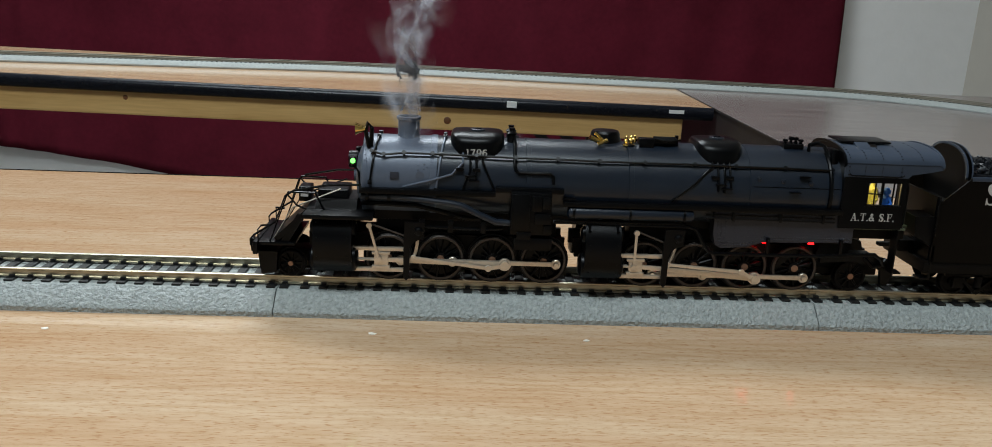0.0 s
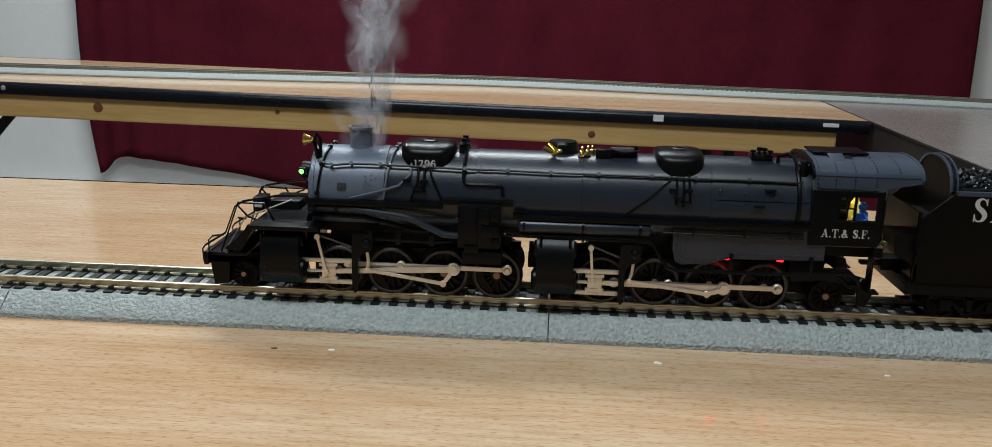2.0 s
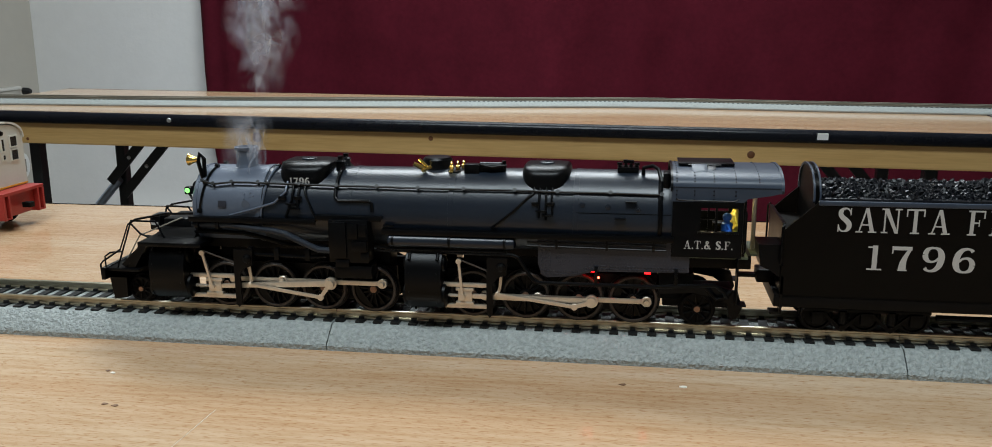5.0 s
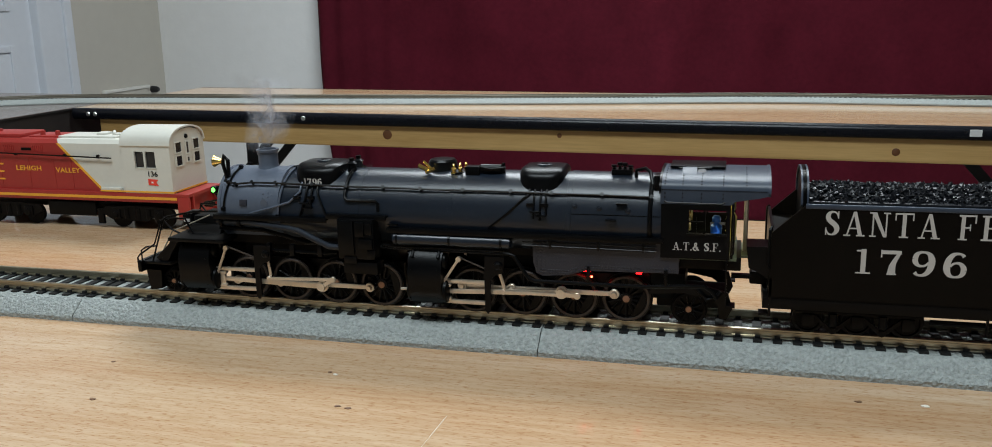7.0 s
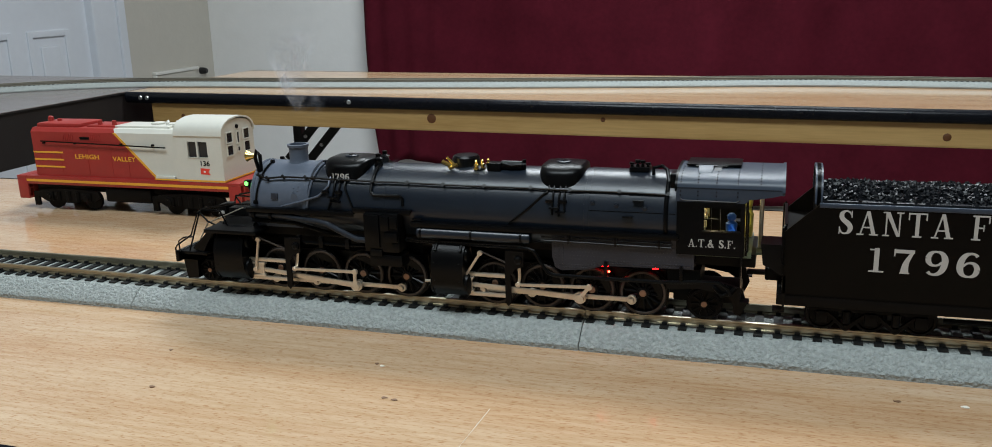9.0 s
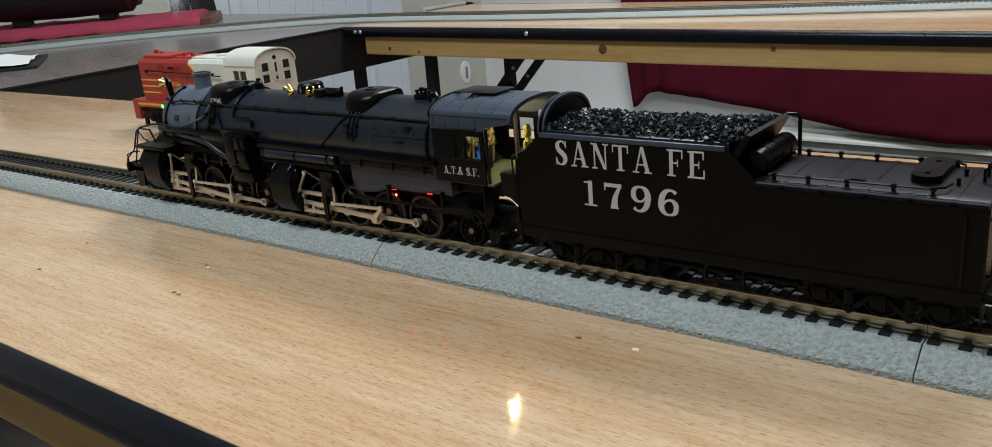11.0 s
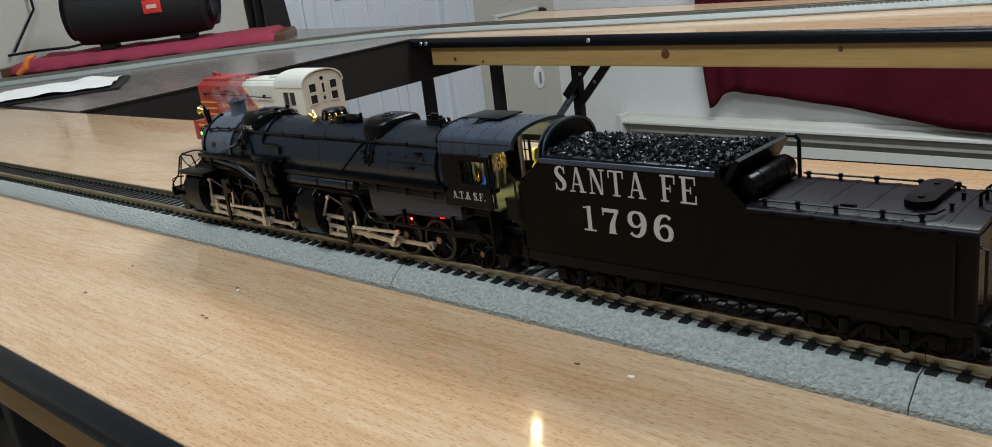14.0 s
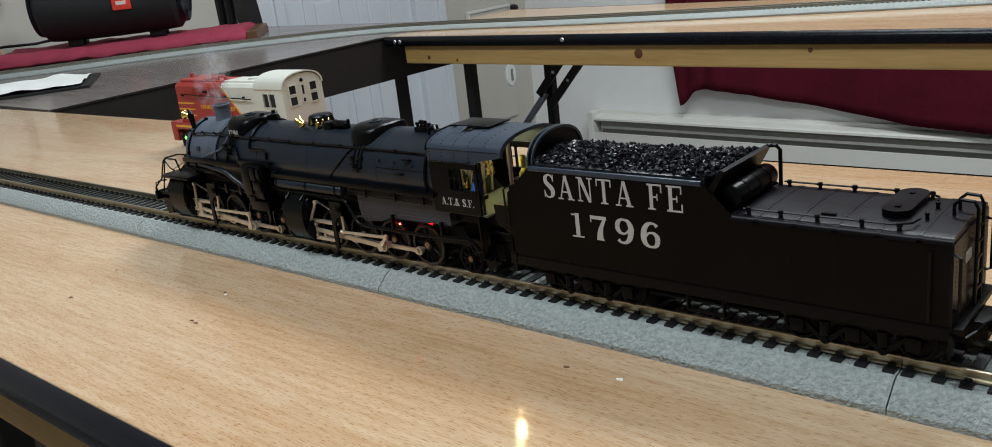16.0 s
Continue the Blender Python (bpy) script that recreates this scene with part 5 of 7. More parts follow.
            part("air_pump", add_lathe(mesh(), [(0.0430, 0.0050), (0.0480, 0.0055), (0.0520, 0.0035), (0.0560, 0.0055), (0.0605, 0.0050)], (0.1540, 0.0215, 0), "Z", 18), M_BLACK, loco)
    engine_unit(loco, FRONT_AXLES, 0.0560, 0.0735, radians(248), True)
    engine_unit(loco, REAR_AXLES, 0.1800, 0.1965, radians(211), False)
    # belly: dark mass below the boiler
    part("belly", add_box(mesh(), 0.0800, 0.2400, -0.0135, 0.0135, 0.0435, 0.0560, 0.002), M_TRUCK, loco)
    part("saddle", add_prism(mesh(), [(-0.018, 0.0460), (0.018, 0.0460), (0.010, 0.0520), (-0.010, 0.0520)], "X", 0.0555, 0.0745), M_TRUCK, loco)
    # front deck, pilot, pilot truck
    before = set(loco.children)
    part("front_deck", add_box(mesh(), 0.0515, 0.0830, -0.0262, 0.0262, 0.0462, 0.0482, 0.0003), M_BLACK, loco)
    part("deck_step", add_prism(mesh(), [(0.0515, 0.0482), (0.0515, 0.0460), (0.0390, 0.0330), (0.0370, 0.0345)], "Y", -0.0175, 0.0175), M_BLACK, loco)
    part("front_steam_chest", add_box(mesh(), 0.0560, 0.0700, -0.0090, 0.0090, 0.0482, 0.0560, 0.001), M_BLACK, loco)
    part("pilot_deck", add_box(mesh(), 0.0185, 0.0470, -0.0195, 0.0195, 0.0315, 0.0330, 0.0003), M_BLACK, loco)
    part("pilot_beam", add_box(mesh(), 0.0165, 0.0200, -0.0215, 0.0215, 0.0275, 0.0335, 0.0004), M_BLACK, loco, "black pilot beam")
    cow = [(0.0185, 0.0275), (0.0330, 0.0275), (0.0320, 0.0175), (0.0210, 0.0165)]
    part("pilot", add_prism(mesh(), cow, "Y", -0.0165, 0.0165), M_BLACK, loco, "black pilot plate above the rails")
    part("coupler", add_box(add_box(mesh(), 0.0090, 0.0170, -0.0016, 0.0016, 0.0265, 0.0290, 0.0004), 0.0072, 0.0105, -0.0026, 0.0026, 0.0258, 0.0296, 0.0006), M_BLACK, loco, "black knuckle coupler")
    for s in (-1, 1):
        part("deck_bracket", add_prism(mesh(), [(0.0400, 0.0330), (0.0440, 0.0330), (0.0520, 0.0462), (0.0480, 0.0462)], "Y", s * 0.0170 - 0.0009, s * 0.0170 + 0.0009), M_BLACK, loco)
        # bent pilot railings
        part("pilot_rail", add_tube(mesh(), [(0.0155, s * 0.0195, 0.0285), (0.0150, s * 0.0195, 0.0345), (0.0170, s * 0.0195, 0.0362), (0.0330, s * 0.0195, 0.0425), (0.0400, s * 0.0180, 0.0545), (0.0460, s * 0.0175, 0.0570), (0.0620, s * 0.0170, 0.0600), (0.0770, s * 0.0165, 0.0605)], 0.00055, 6), M_BLACK, loco, "bent black pilot railing")
        part("pilot_rail", add_tube(mesh(), [(0.0285, s * 0.0185, 0.0330), (0.0350, s * 0.0180, 0.0440), (0.0420, s * 0.0170, 0.0562), (0.0560, s * 0.0165, 0.0560), (0.0600, s * 0.0165, 0.0480)], 0.00055, 6), M_BLACK, loco)
        part("pilot_rail", add_tube(mesh(), [(0.0410, s * 0.0175, 0.0555), (0.0480, s * 0.0170, 0.0500), (0.0520, s * 0.0165, 0.0482)], 0.0005, 6), M_BLACK, loco)
        part("pilot_lever", add_tube(mesh(), [(0.0205, s * 0.0205, 0.0330), (0.0205, s * 0.0205, 0.0390), (0.0215, s * 0.0170, 0.0400), (0.0290, s * 0.0150, 0.0402)], 0.0005, 6), M_BLACK, loco)
        # camera-side brace is bright nickel: its glint is put into the material
        part("smokebox_brace", add_tube(mesh(), [(0.0300, s * 0.0140, 0.0335), (0.0440, s * 0.0130, 0.0480), (0.0670, s * 0.0110, 0.0570)], 0.0004, 6), M_SILVER if s < 0 else M_BLACK, loco)
    for ob in set(loco.children) - before:
        if ob.name.split(".")[0] not in ("front_deck", "front_steam_chest", "deck_step", "deck_bracket"):
            for v in ob.data.vertices:
                if v.co.x < 0.047:
                    v.co.x = 0.047 - (0.047 - v.co.x) * 0.62
    lamp = part("front_lamp_box", add_box(mesh(), 0.0465, 0.0520, -0.0050, 0.0050, 0.0490, 0.0560, 0.0006), M_BLACK, loco)
    part("number_bar", add_box(mesh(), 0.0475, 0.0510, -0.0056, -0.0051, 0.0515, 0.0530), M_WHITEINK, lamp)
    pt = part("pilot_truck", add_box(mesh(), 0.0360, 0.0520, -0.0060, 0.0060, 0.0200, 0.0260, 0.001), M_TRUCK, loco)
    for s in (-1, 1):
        small_wheel(loco, 0.0440, s * 0.0125, 0.0064, True)
        small_wheel(loco, 0.3100, s * 0.0125, 0.0076, True)
    # trailing truck
    part("trailing_truck", add_box(mesh(), 0.2950, 0.3260, -0.0070, 0.0070, 0.0210, 0.0300, 0.001), M_TRUCK, loco)
    for s in (-1, 1):
        out = [(0.2930, 0.0330), (0.3180, 0.0345), (0.3270, 0.0320), (0.3290, 0.0250), (0.3265, 0.0195), (0.3235, 0.0200), (0.3225, 0.0265), (0.3190, 0.0290), (0.3080, 0.0310), (0.2930, 0.0300)]
        part("truck_frame", add_prism(mesh(), out, "Y", s * 0.0165 - 0.0010, s * 0.0165 + 0.0010), M_BLACK, loco)
        part("steps", add_box(add_box(mesh(), 0.3260, 0.3300, s * 0.0195 - 0.003, s * 0.0195 + 0.003, 0.0270, 0.0278), 0.3255, 0.3262, s * 0.0195 - 0.003, s * 0.0195 + 0.003, 0.0270, 0.0480), M_BLACK, loco)
        part("hose", add_tube(mesh(), [(0.3140, s * 0.0175, 0.0330), (0.3180, s * 0.0190, 0.0290), (0.3215, s * 0.0190, 0.0300), (0.3240, s * 0.0185, 0.0330)], 0.0010, 8), M_BLACK, loco)
    part("ash_pan", add_prism(mesh(), [(-0.0150, 0.0390), (0.0150, 0.0390), (0.0080, 0.0250), (-0.0080, 0.0250)], "X", 0.2930, 0.3080), M_TRUCK, loco)
    part("rear_frame", add_box(mesh(), 0.2900, 0.3320, -0.0160, 0.0160, 0.0420, 0.0482, 0.0006), M_TRUCK, loco)
    part("drawbar", add_box(mesh(), 0.3280, 0.3480, -0.0020, 0.0020, 0.0345, 0.0362, 0.0004), M_BLACK, loco)
    # turret on the rear of the boiler
    tur = part("turret", add_box(mesh(), 0.2735, 0.2830, -0.0050, 0.0030, 0.0815, 0.0840, 0.0005), M_BLACK, loco)
    for x, h in ((0.2745, 0.0022), (0.2772, 0.0034), (0.2795, 0.0032), (0.2820, 0.0022)):
        part("turret_valve", add_lathe(mesh(), [(0, 0.0010), (h * 0.5, 0.0006), (h * 0.6, 0.0013), (h, 0.0012)], (x, -0.003, 0.0838), "Z", 10), M_BLACK, tur)
    part("turret_pipe", add_tube(mesh(), [(0.2850, -0.006, 0.0810), (0.2850, -0.006, 0.0842), (0.2890, -0.006, 0.0852), (0.2915, -0.008, 0.0840), (0.2930, -0.0120, 0.0790)], 0.0009, 8), M_BLACK, loco)
    part("cab_pipe", add_tube(mesh(), [on_boiler(0.2925, d, 0.0012) for d in range(66, -18, -8)], 0.0010, 8), M_BLACK, loco, "black pipe down the boiler's rear")
    part("turret_valve", add_box(mesh(), 0.2935, 0.2965, -0.0140, -0.0060, 0.0765, 0.0835, 0.0008), M_BLACK, loco)
    cab(loco)
    tagged(loco, "black articulated steam locomotive model with a grey smokebox, on the track", "locomotive")
    return loco


def arch(half, z_eave, z_top, n=18):
    """An arched roof line from eave to eave, as (y, z)."""
    out = []
    for i in range(n + 1):
        a = math.pi * i / n
        c, s = math.cos(a), math.sin(a)
        out.append((-half * math.copysign(abs(c) ** 0.85, c), z_eave + (z_top - z_eave) * s ** 0.9))
    return out


def cab(loco):
    x0, x1, h = 0.2975, 0.3270, 0.0212
    zf, ze = 0.0482, 0.0730
    windows = [(0.3095, 0.3155), (0.3165, 0.3250)]
    w0, w1 = 0.0598, 0.0700
    for s in (-1, 1):
        ya, yb = min(s * h, s * (h - 0.0010)), max(s * h, s * (h - 0.0010))
        bm = add_box(mesh(), x0, x1, ya, yb, zf, w0)
        add_box(bm, x0, x1, ya, yb, w1, ze)
        xs = [x0] + [v for w in windows for v in w] + [x1]
        for a, b in zip(xs[::2], xs[1::2]):
            add_box(bm, a, b, ya, yb, w0, w1)
        side = part("cab_side", bm, M_BLACK, loco, "black cab side with two window openings")
        bars = add_box(mesh(), 0.3095, 0.3155, s * h - 0.0003, s * h + 0.0003, 0.0647, 0.0652)
        add_box(bars, 0.3123, 0.3127, s * h - 0.0003, s * h + 0.0003, w0, w1)
        part("window_bars", bars, M_BLACK, side)
        part("arm_rest", add_box(mesh(), 0.3085, 0.3255, s * h - 0.0007, s * h + 0.0007, w0 - 0.0009, w0 - 0.0002, 0.0001), M_BLACK, side)
        part("window_rail", add_tube(mesh(), [(0.2990, s * (h + 0.0009), 0.0742), (0.3000, s * (h + 0.0013), 0.0734), (0.3230, s * (h + 0.0013), 0.0732), (0.3245, s * (h + 0.0009), 0.0740)], 0.0004, 6), M_BLACK, side)
        part("grab_iron", add_tube(mesh(), [(0.3278, s * (h - 0.001), 0.0500), (0.3284, s * (h - 0.001), 0.0510), (0.3284, s * (h - 0.001), 0.0680), (0.3274, s * (h - 0.001), 0.0700)], 0.0005, 6), M_BLACK, side)
        # grey side sheet of the roof, swept out over the tender gap
        out = [(x0 - 0.0004, 0.0790), (0.3425, 0.0790), (0.3427, 0.0770), (0.3380, 0.0758), (0.3285, 0.0742), (0.3270, 0.0726), (x0 - 0.0004, 0.0726)]
        fascia = part("roof_side", add_prism(mesh(), out, "Y", min(s * (h + 0.0002), s * (h - 0.0008)), max(s * (h + 0.0002), s * (h - 0.0008))), M_ROOF, loco, "grey riveted roof side")
        bm = mesh()
        for i in range(46):
            add_stud(bm, (x0 + 0.0004 + i * 0.00096, s * (h + 0.0002), 0.0788), 0.00034, (0, s, 0))
        for x in (0.2990, 0.3065, 0.3145, 0.3235):
            for z in (0.0736, 0.0755, 0.0773):
                add_stud(bm, (x, s * (h + 0.0002), z), 0.00040, (0, s, 0))
        part("rivets", bm, M_BLACK, fascia)
    line = arch(h + 0.0002, 0.0788, 0.0853)
    inner = [(y * 0.96, z - 0.0009) for y, z in line]
    roof = part("cab_roof", add_prism(mesh(), line + inner[::-1], "X", x0 - 0.0004, 0.3427), M_ROOF, loco, "arched grey cab roof")
    bm = mesh()
    for x in (0.2990, 0.3065, 0.3145, 0.3235, 0.3330):
        for y, z in line[2:-2]:
            add_stud(bm, (x, y, z), 0.00040, (0, y * 0.5, 0.01))
    part("rivets", bm, M_BLACK, roof)
    rim = arch(h + 0.0006, 0.0780, 0.0858)
    part("roof_rim", add_prism(mesh(), rim + [(y * 0.93, z - 0.0016) for y, z in rim][::-1], "X", 0.3420, 0.3431), M_ROOF, roof)
    part("roof_rim", add_prism(mesh(), rim + [(y * 0.95, z - 0.0012) for y, z in rim][::-1], "X", x0 - 0.0010, x0), M_BLACK, roof)
    part("roof_board", add_box(mesh(), 0.3000, 0.3240, -0.0060, 0.0100, 0.0858, 0.0866, 0.0002), M_BLACK, roof)
    hm = Matrix.Translation((0.3090, -0.0105, 0.0838)) @ Matrix.Rotation(radians(20), 4, "X")
    part("hatch", add_box(mesh(), -0.0034, 0.0030, -0.0042, 0.0042, 0.0004, 0.0014, 0.0002, hm), M_ROOF, roof, "raised roof hatch")
    # black plate stands in for the shaded inside of the open hatch
    part("hatch_dark_plate", add_box(mesh(), 0.0034, 0.0068, -0.0036, 0.0036, -0.0002, 0.0008, 0.0001, hm), M_BLACK, roof)
    part("hatch_rail", add_box(add_box(mesh(), -0.0050, 0.0090, -0.0046, -0.0042, 0.0, 0.0009, 0, hm), -0.0050, 0.0090, 0.0042, 0.0046, 0.0, 0.0009, 0, hm), M_BLACK, roof)
    # front wall, floor, backhead with gauges, lamp
    fw = arch(h - 0.001, 0.0780, 0.0842)
    part("cab_front", add_prism(mesh(), [(-(h - 0.001), zf)] + fw + [(h - 0.001, zf)], "X", x0, x0 + 0.0010), M_BLACK, loco)
    part("cab_floor", add_box(mesh(), x0, 0.3300, -h + 0.001, h - 0.001, zf - 0.0006, zf + 0.0004), M_CABIN, loco, "pale green cab floor")
    back = part("backhead", add_box(mesh(), x0 + 0.001, 0.3065, -0.0135, 0.0135, zf, 0.0755, 0.003), M_CABIN, loco, "pale green backhead crowded with brass fittings")
    for k, (y, z) in enumerate(((-0.008, 0.070), (-0.003, 0.072), (0.004, 0.071), (0.009, 0.069), (-0.006, 0.064), (0.006, 0.064))):
        part("gauge", add_lathe(mesh(), [(0, 0.0016), (0.0008, 0.0015), (0.0009, 0.0010)], (0.3064, y, z), "X", 12), M_BRASS if k % 2 else M_WHITEINK, back)
    for y in (-0.010, -0.0045, 0.0045, 0.010):
        part("backhead_pipe", add_tube(mesh(), [(0.3070, y, zf + 0.002), (0.3075, y * 1.1, 0.062), (0.3068, y, 0.073)], 0.0007, 6), M_SILVER, back)
    rnd = random.Random(31)
    for k in range(40):
        y, z = -0.0125 + 0.025 * rnd.random(), 0.0555 + 0.0195 * rnd.random()
        d = 0.0010 + 0.0022 * rnd.random()
        if k % 2:
            part("valve_handle", add_lathe(mesh(), [(0, 0.0003), (d, 0.0003), (d, 0.0009), (d + 0.0004, 0.0009)], (0.3064, y, z), "X", 8), M_BRASS if k % 4 == 1 else M_SILVER, back)
        else:
            part("branch_pipe", add_tube(mesh(), [(0.3068, y, z), (0.3068 + d, y, z + 0.001), (0.3068 + d, y + 0.005 * (rnd.random() - 0.5), z + 0.0045)], 0.0004, 6), M_BRASS if k % 3 else M_SILVER, back)
    part("fire_door", add_lathe(mesh(), [(0, 0.0042), (0.0008, 0.0040), (0.0012, 0.002)], (0.3064, 0, 0.056), "X", 18), M_BLACK, back)
    part("cab_lamp", add_lathe(mesh(), [(0, 0.0014), (-0.0010, 0.0014), (-0.0020, 0.0007)], (0.3115, 0.004, 0.0815), "Z", 10), M_CABLED, loco, "small glowing warm cab lamp")
    for s in (-1, 1):
        part("seat", add_box(mesh(), 0.3175, 0.3245, s * 0.0150 - 0.003, s * 0.0150 + 0.003, 0.0540, 0.0560, 0.0006), M_TRUCK, loco)


def cab_fittings(loco):
    """The pole, the apron and the posts at the cab's open back."""
    part("cab_pole", add_tube(mesh(), [(0.3335, -0.0050, 0.0486), (0.3335, -0.0050, 0.0800)], 0.0010, 10), M_SILVER, loco, "dull metal pole at the cab's back")
    part("apron", add_box(mesh(), 0.3300, 0.3370, -0.0120, 0.0120, 0.0470, 0.0480, 0.0002), M_CABIN, loco, "pale green apron plate")
    for s in (-1, 1):
        part("cab_post", add_box(mesh(), 0.3272, 0.3284, s * 0.0196 - 0.0006, s * 0.0196 + 0.0006, 0.0486, 0.0735, 0.0003), M_BLACK, loco)


LOCO = steam_locomotive()
cab_fittings(LOCO)


def crew_doll(name, x, y, z, top, label, tall=1.0):
    bm = add_lathe(mesh(), [(0.0, 0.0019), (0.003, 0.0021), (0.0058, 0.0022), (0.0068, 0.0012), (0.0072, 0.0010), (0.0078, 0.0016), (0.0094, 0.0017), (0.0104, 0.0010)], (x, y, z), "Z", 14)
    add_tube(bm, [(x, y - 0.0020, z + 0.0062), (x + 0.001, y - 0.0030, z + 0.0035), (x - 0.002, y - 0.0032, z + 0.0022)], 0.0007, 8)
    bmesh.ops.scale(bm, vec=(1.15, 1.15, tall), verts=bm.verts[:], space=Matrix.Translation((-x, -y, -z)))
    ob = link(name, bm, top)
    return tagged(ob, label, "doll")


DOLLS = [crew_doll("crew_doll", 0.3210, -0.0150, 0.0562, M_BLUE, "tiny blue seated doll in the locomotive cab"),
         crew_doll("crew_doll", 0.3272, 0.0120, 0.0490, M_PALEYELLOW, "tiny yellow standing doll in the locomotive cab", 1.9)]


# ---------------------------------------------------------------- the tender
def tender():
    t = empty("tender")
    h, x0, x1 = 0.0212, 0.3435, 0.5245
    # side sheets follow the coal bunker's outline, the tank is lower behind
    prof = [(x0, 0.0330), (x1, 0.0330), (x1, 0.0606), (0.4522, 0.0606), (0.4505, 0.0622), (0.4385, 0.0738), (0.3575, 0.0738), (0.3440, 0.0612)]
    for s in (-1, 1):
        side = part("tank_side", add_prism(mesh(), prof, "Y", min(s * h, s * (h - 0.0010)), max(s * h, s * (h - 0.0010))), M_TENDER, t, "plain dark tender side sheet")
        # the lip's blue sheen is put into the lighter roof grey
        part("top_lip", add_box(mesh(), 0.3572, 0.4388, min(s * (h + 0.0003), s * (h - 0.0014)), max(s * (h + 0.0003), s * (h - 0.0014)), 0.0722, 0.0742, 0.0004), M_ROOF, side, "rounded lip of the bunker, its blue sheen painted in grey")
        bm = mesh()
        for x in (0.3720, 0.3930, 0.4140, 0.4360, 0.4560, 0.4720, 0.4880, 0.5050):
            for i in range(22):
                z = 0.0345 + i * (0.0255 / 21)
                add_stud(bm, (x, s * h, z), 0.00018, (0, s, 0), 0.35)
        for i in range(110):
            add_stud(bm, (x0 + 0.001 + i * 0.00162, s * h, 0.0338), 0.00018, (0, s, 0), 0.35)
        part("rivets", bm, M_TENDER, side)
        part("grab_iron", add_tube(mesh(), [(0.3440, s * h, 0.0640), (0.3432, s * (h + 0.0012), 0.0630), (0.3432, s * (h + 0.0012), 0.0470), (0.3440, s * h, 0.0460)], 0.0005, 6), M_BLACK, side)
        part("grab_iron", add_tube(mesh(), [(0.5185, s * (h + 0.0010), 0.0580), (0.5185, s * (h + 0.0014), 0.0340)], 0.0005, 6), M_BLACK, side)
    part("tank", add_box(mesh(), x0 + 0.001, x1, -h + 0.0010, h - 0.0010, 0.0330, 0.0600), M_TENDER, t)
    # rounded deck with riveted straps
    deck = [(-h - 0.0003, 0.0604), (-h - 0.0003, 0.0611), (-h, 0.0618), (-h + 0.0006, 0.0623), (-h + 0.0016, 0.0626)]
    deck += [(-h + 0.0016 + (2 * h - 0.0032) * i / 10, 0.0626 + 0.0007 * math.sin(math.pi * i / 10)) for i in range(1, 10)]
    deck += [(-y, z) for y, z in deck[4::-1]]
    dk = part("deck", add_prism(mesh(), deck, "X", 0.4500, x1 + 0.0003), M_TENDERTOP, t, "dull brown-black riveted tender deck")
    for x in (0.4600, 0.4740, 0.4880, 0.5020, 0.5150):
        part("strap", add_prism(mesh(), [(y, z + 0.00005) for y, z in deck] + [(y, z + 0.00016) for y, z in deck][::-1], "X", x - 0.0009, x + 0.0009), M_TENDERTOP, dk)
        bm = mesh()
        for i in range(30):
            y = -0.0195 + 0.039 * i / 29
            for dx in (-0.0005, 0.0005):
                add_stud(bm, (x + dx, y, 0.06274 + 0.0007 * math.cos(math.pi * y / 0.04)), 0.00022, (0, 0, 1))
        part("strap_rivets", bm, M_TENDERTOP, dk)
    bm = mesh()
    for i in range(40):
        add_stud(bm, (0.4560 + i * 0.0017, 0.0, 0.0633), 0.0003, (0, 0, 1))
    part("rivet_row", bm, M_BOILER, dk)
    pts = []
    for s in (-1, 1):
        for x in (0.4560, 0.4680, 0.4810, 0.4960, 0.5080):
            part("post", add_lathe(mesh(), [(0, 0.0009), (0.0016, 0.0006), (0.0018, 0.0011), (0.0030, 0.0009)], (x, s * 0.0180, 0.0622), "Z", 10), M_BLACK, dk)
        part("deck_rail", add_tube(mesh(), [(0.4540, s * 0.0180, 0.0645), (0.5060, s * 0.0180, 0.0645), (0.5110, s * 0.0150, 0.0645), (0.5120, s * 0.0100, 0.0645)], 0.0004, 6), M_BLACK, dk)
    for x in (0.5130,):
        for y in (-0.006, 0.006):
            part("post", add_lathe(mesh(), [(0, 0.0009), (0.0016, 0.0006), (0.0030, 0.0009)], (x, y, 0.0625), "Z", 10), M_BLACK, dk)
    n = 28
    out = []
    for k in range(n):
        a = 2 * math.pi * k / n
        c, s = math.cos(a), math.sin(a)
        out.append((0.5030 + 0.0050 * c, 0.005 + math.copysign(0.0090, s) + 0.0050 * s if abs(s) > 1e-6 else 0.005 + 0.0090))
    part("water_hatch", add_prism(mesh(), out, "Z", 0.0628, 0.0658), M_BLACK, dk, "long oval black water hatch")
    part("hatch_clip", add_box(add_box(mesh(), 0.5022, 0.5038, -0.0045, -0.0025, 0.0657, 0.0663), 0.5022, 0.5038, 0.0115, 0.0135, 0.0657, 0.0663), M_BLACK, dk)
    part("vent_slot", add_box(mesh(), 0.4800, 0.4850, -0.0120, -0.0105, 0.0631, 0.0637), M_BLACK, dk)
    # front arch and bulkheads
    a = arch(h - 0.0020, 0.0735, 0.0868)
    part("front_arch", add_prism(mesh(), [(-h + 0.002, 0.0600)] + a + [(h - 0.002, 0.0600)], "X", 0.3560, 0.3576), M_BLACK, t, "arched black front plate of the bunker")
    part("arch_rim", add_prism(mesh(), a + [(y * 0.95, z - 0.0010) for y, z in a][::-1], "X", 0.3552, 0.3584), M_ROOF, t)
    part("front_bulkhead", add_box(mesh(), x0, x0 + 0.0012, -0.0190, 0.0190, 0.0295, 0.0640), M_BLACK, t)
    part("front_box", add_prism(mesh(), [(0.3340, 0.0545), (x0, 0.0545), (x0, 0.0400), (0.3395, 0.0430), (0.3352, 0.0450)], "Y", -0.0200, -0.0060), M_BLACK, t)
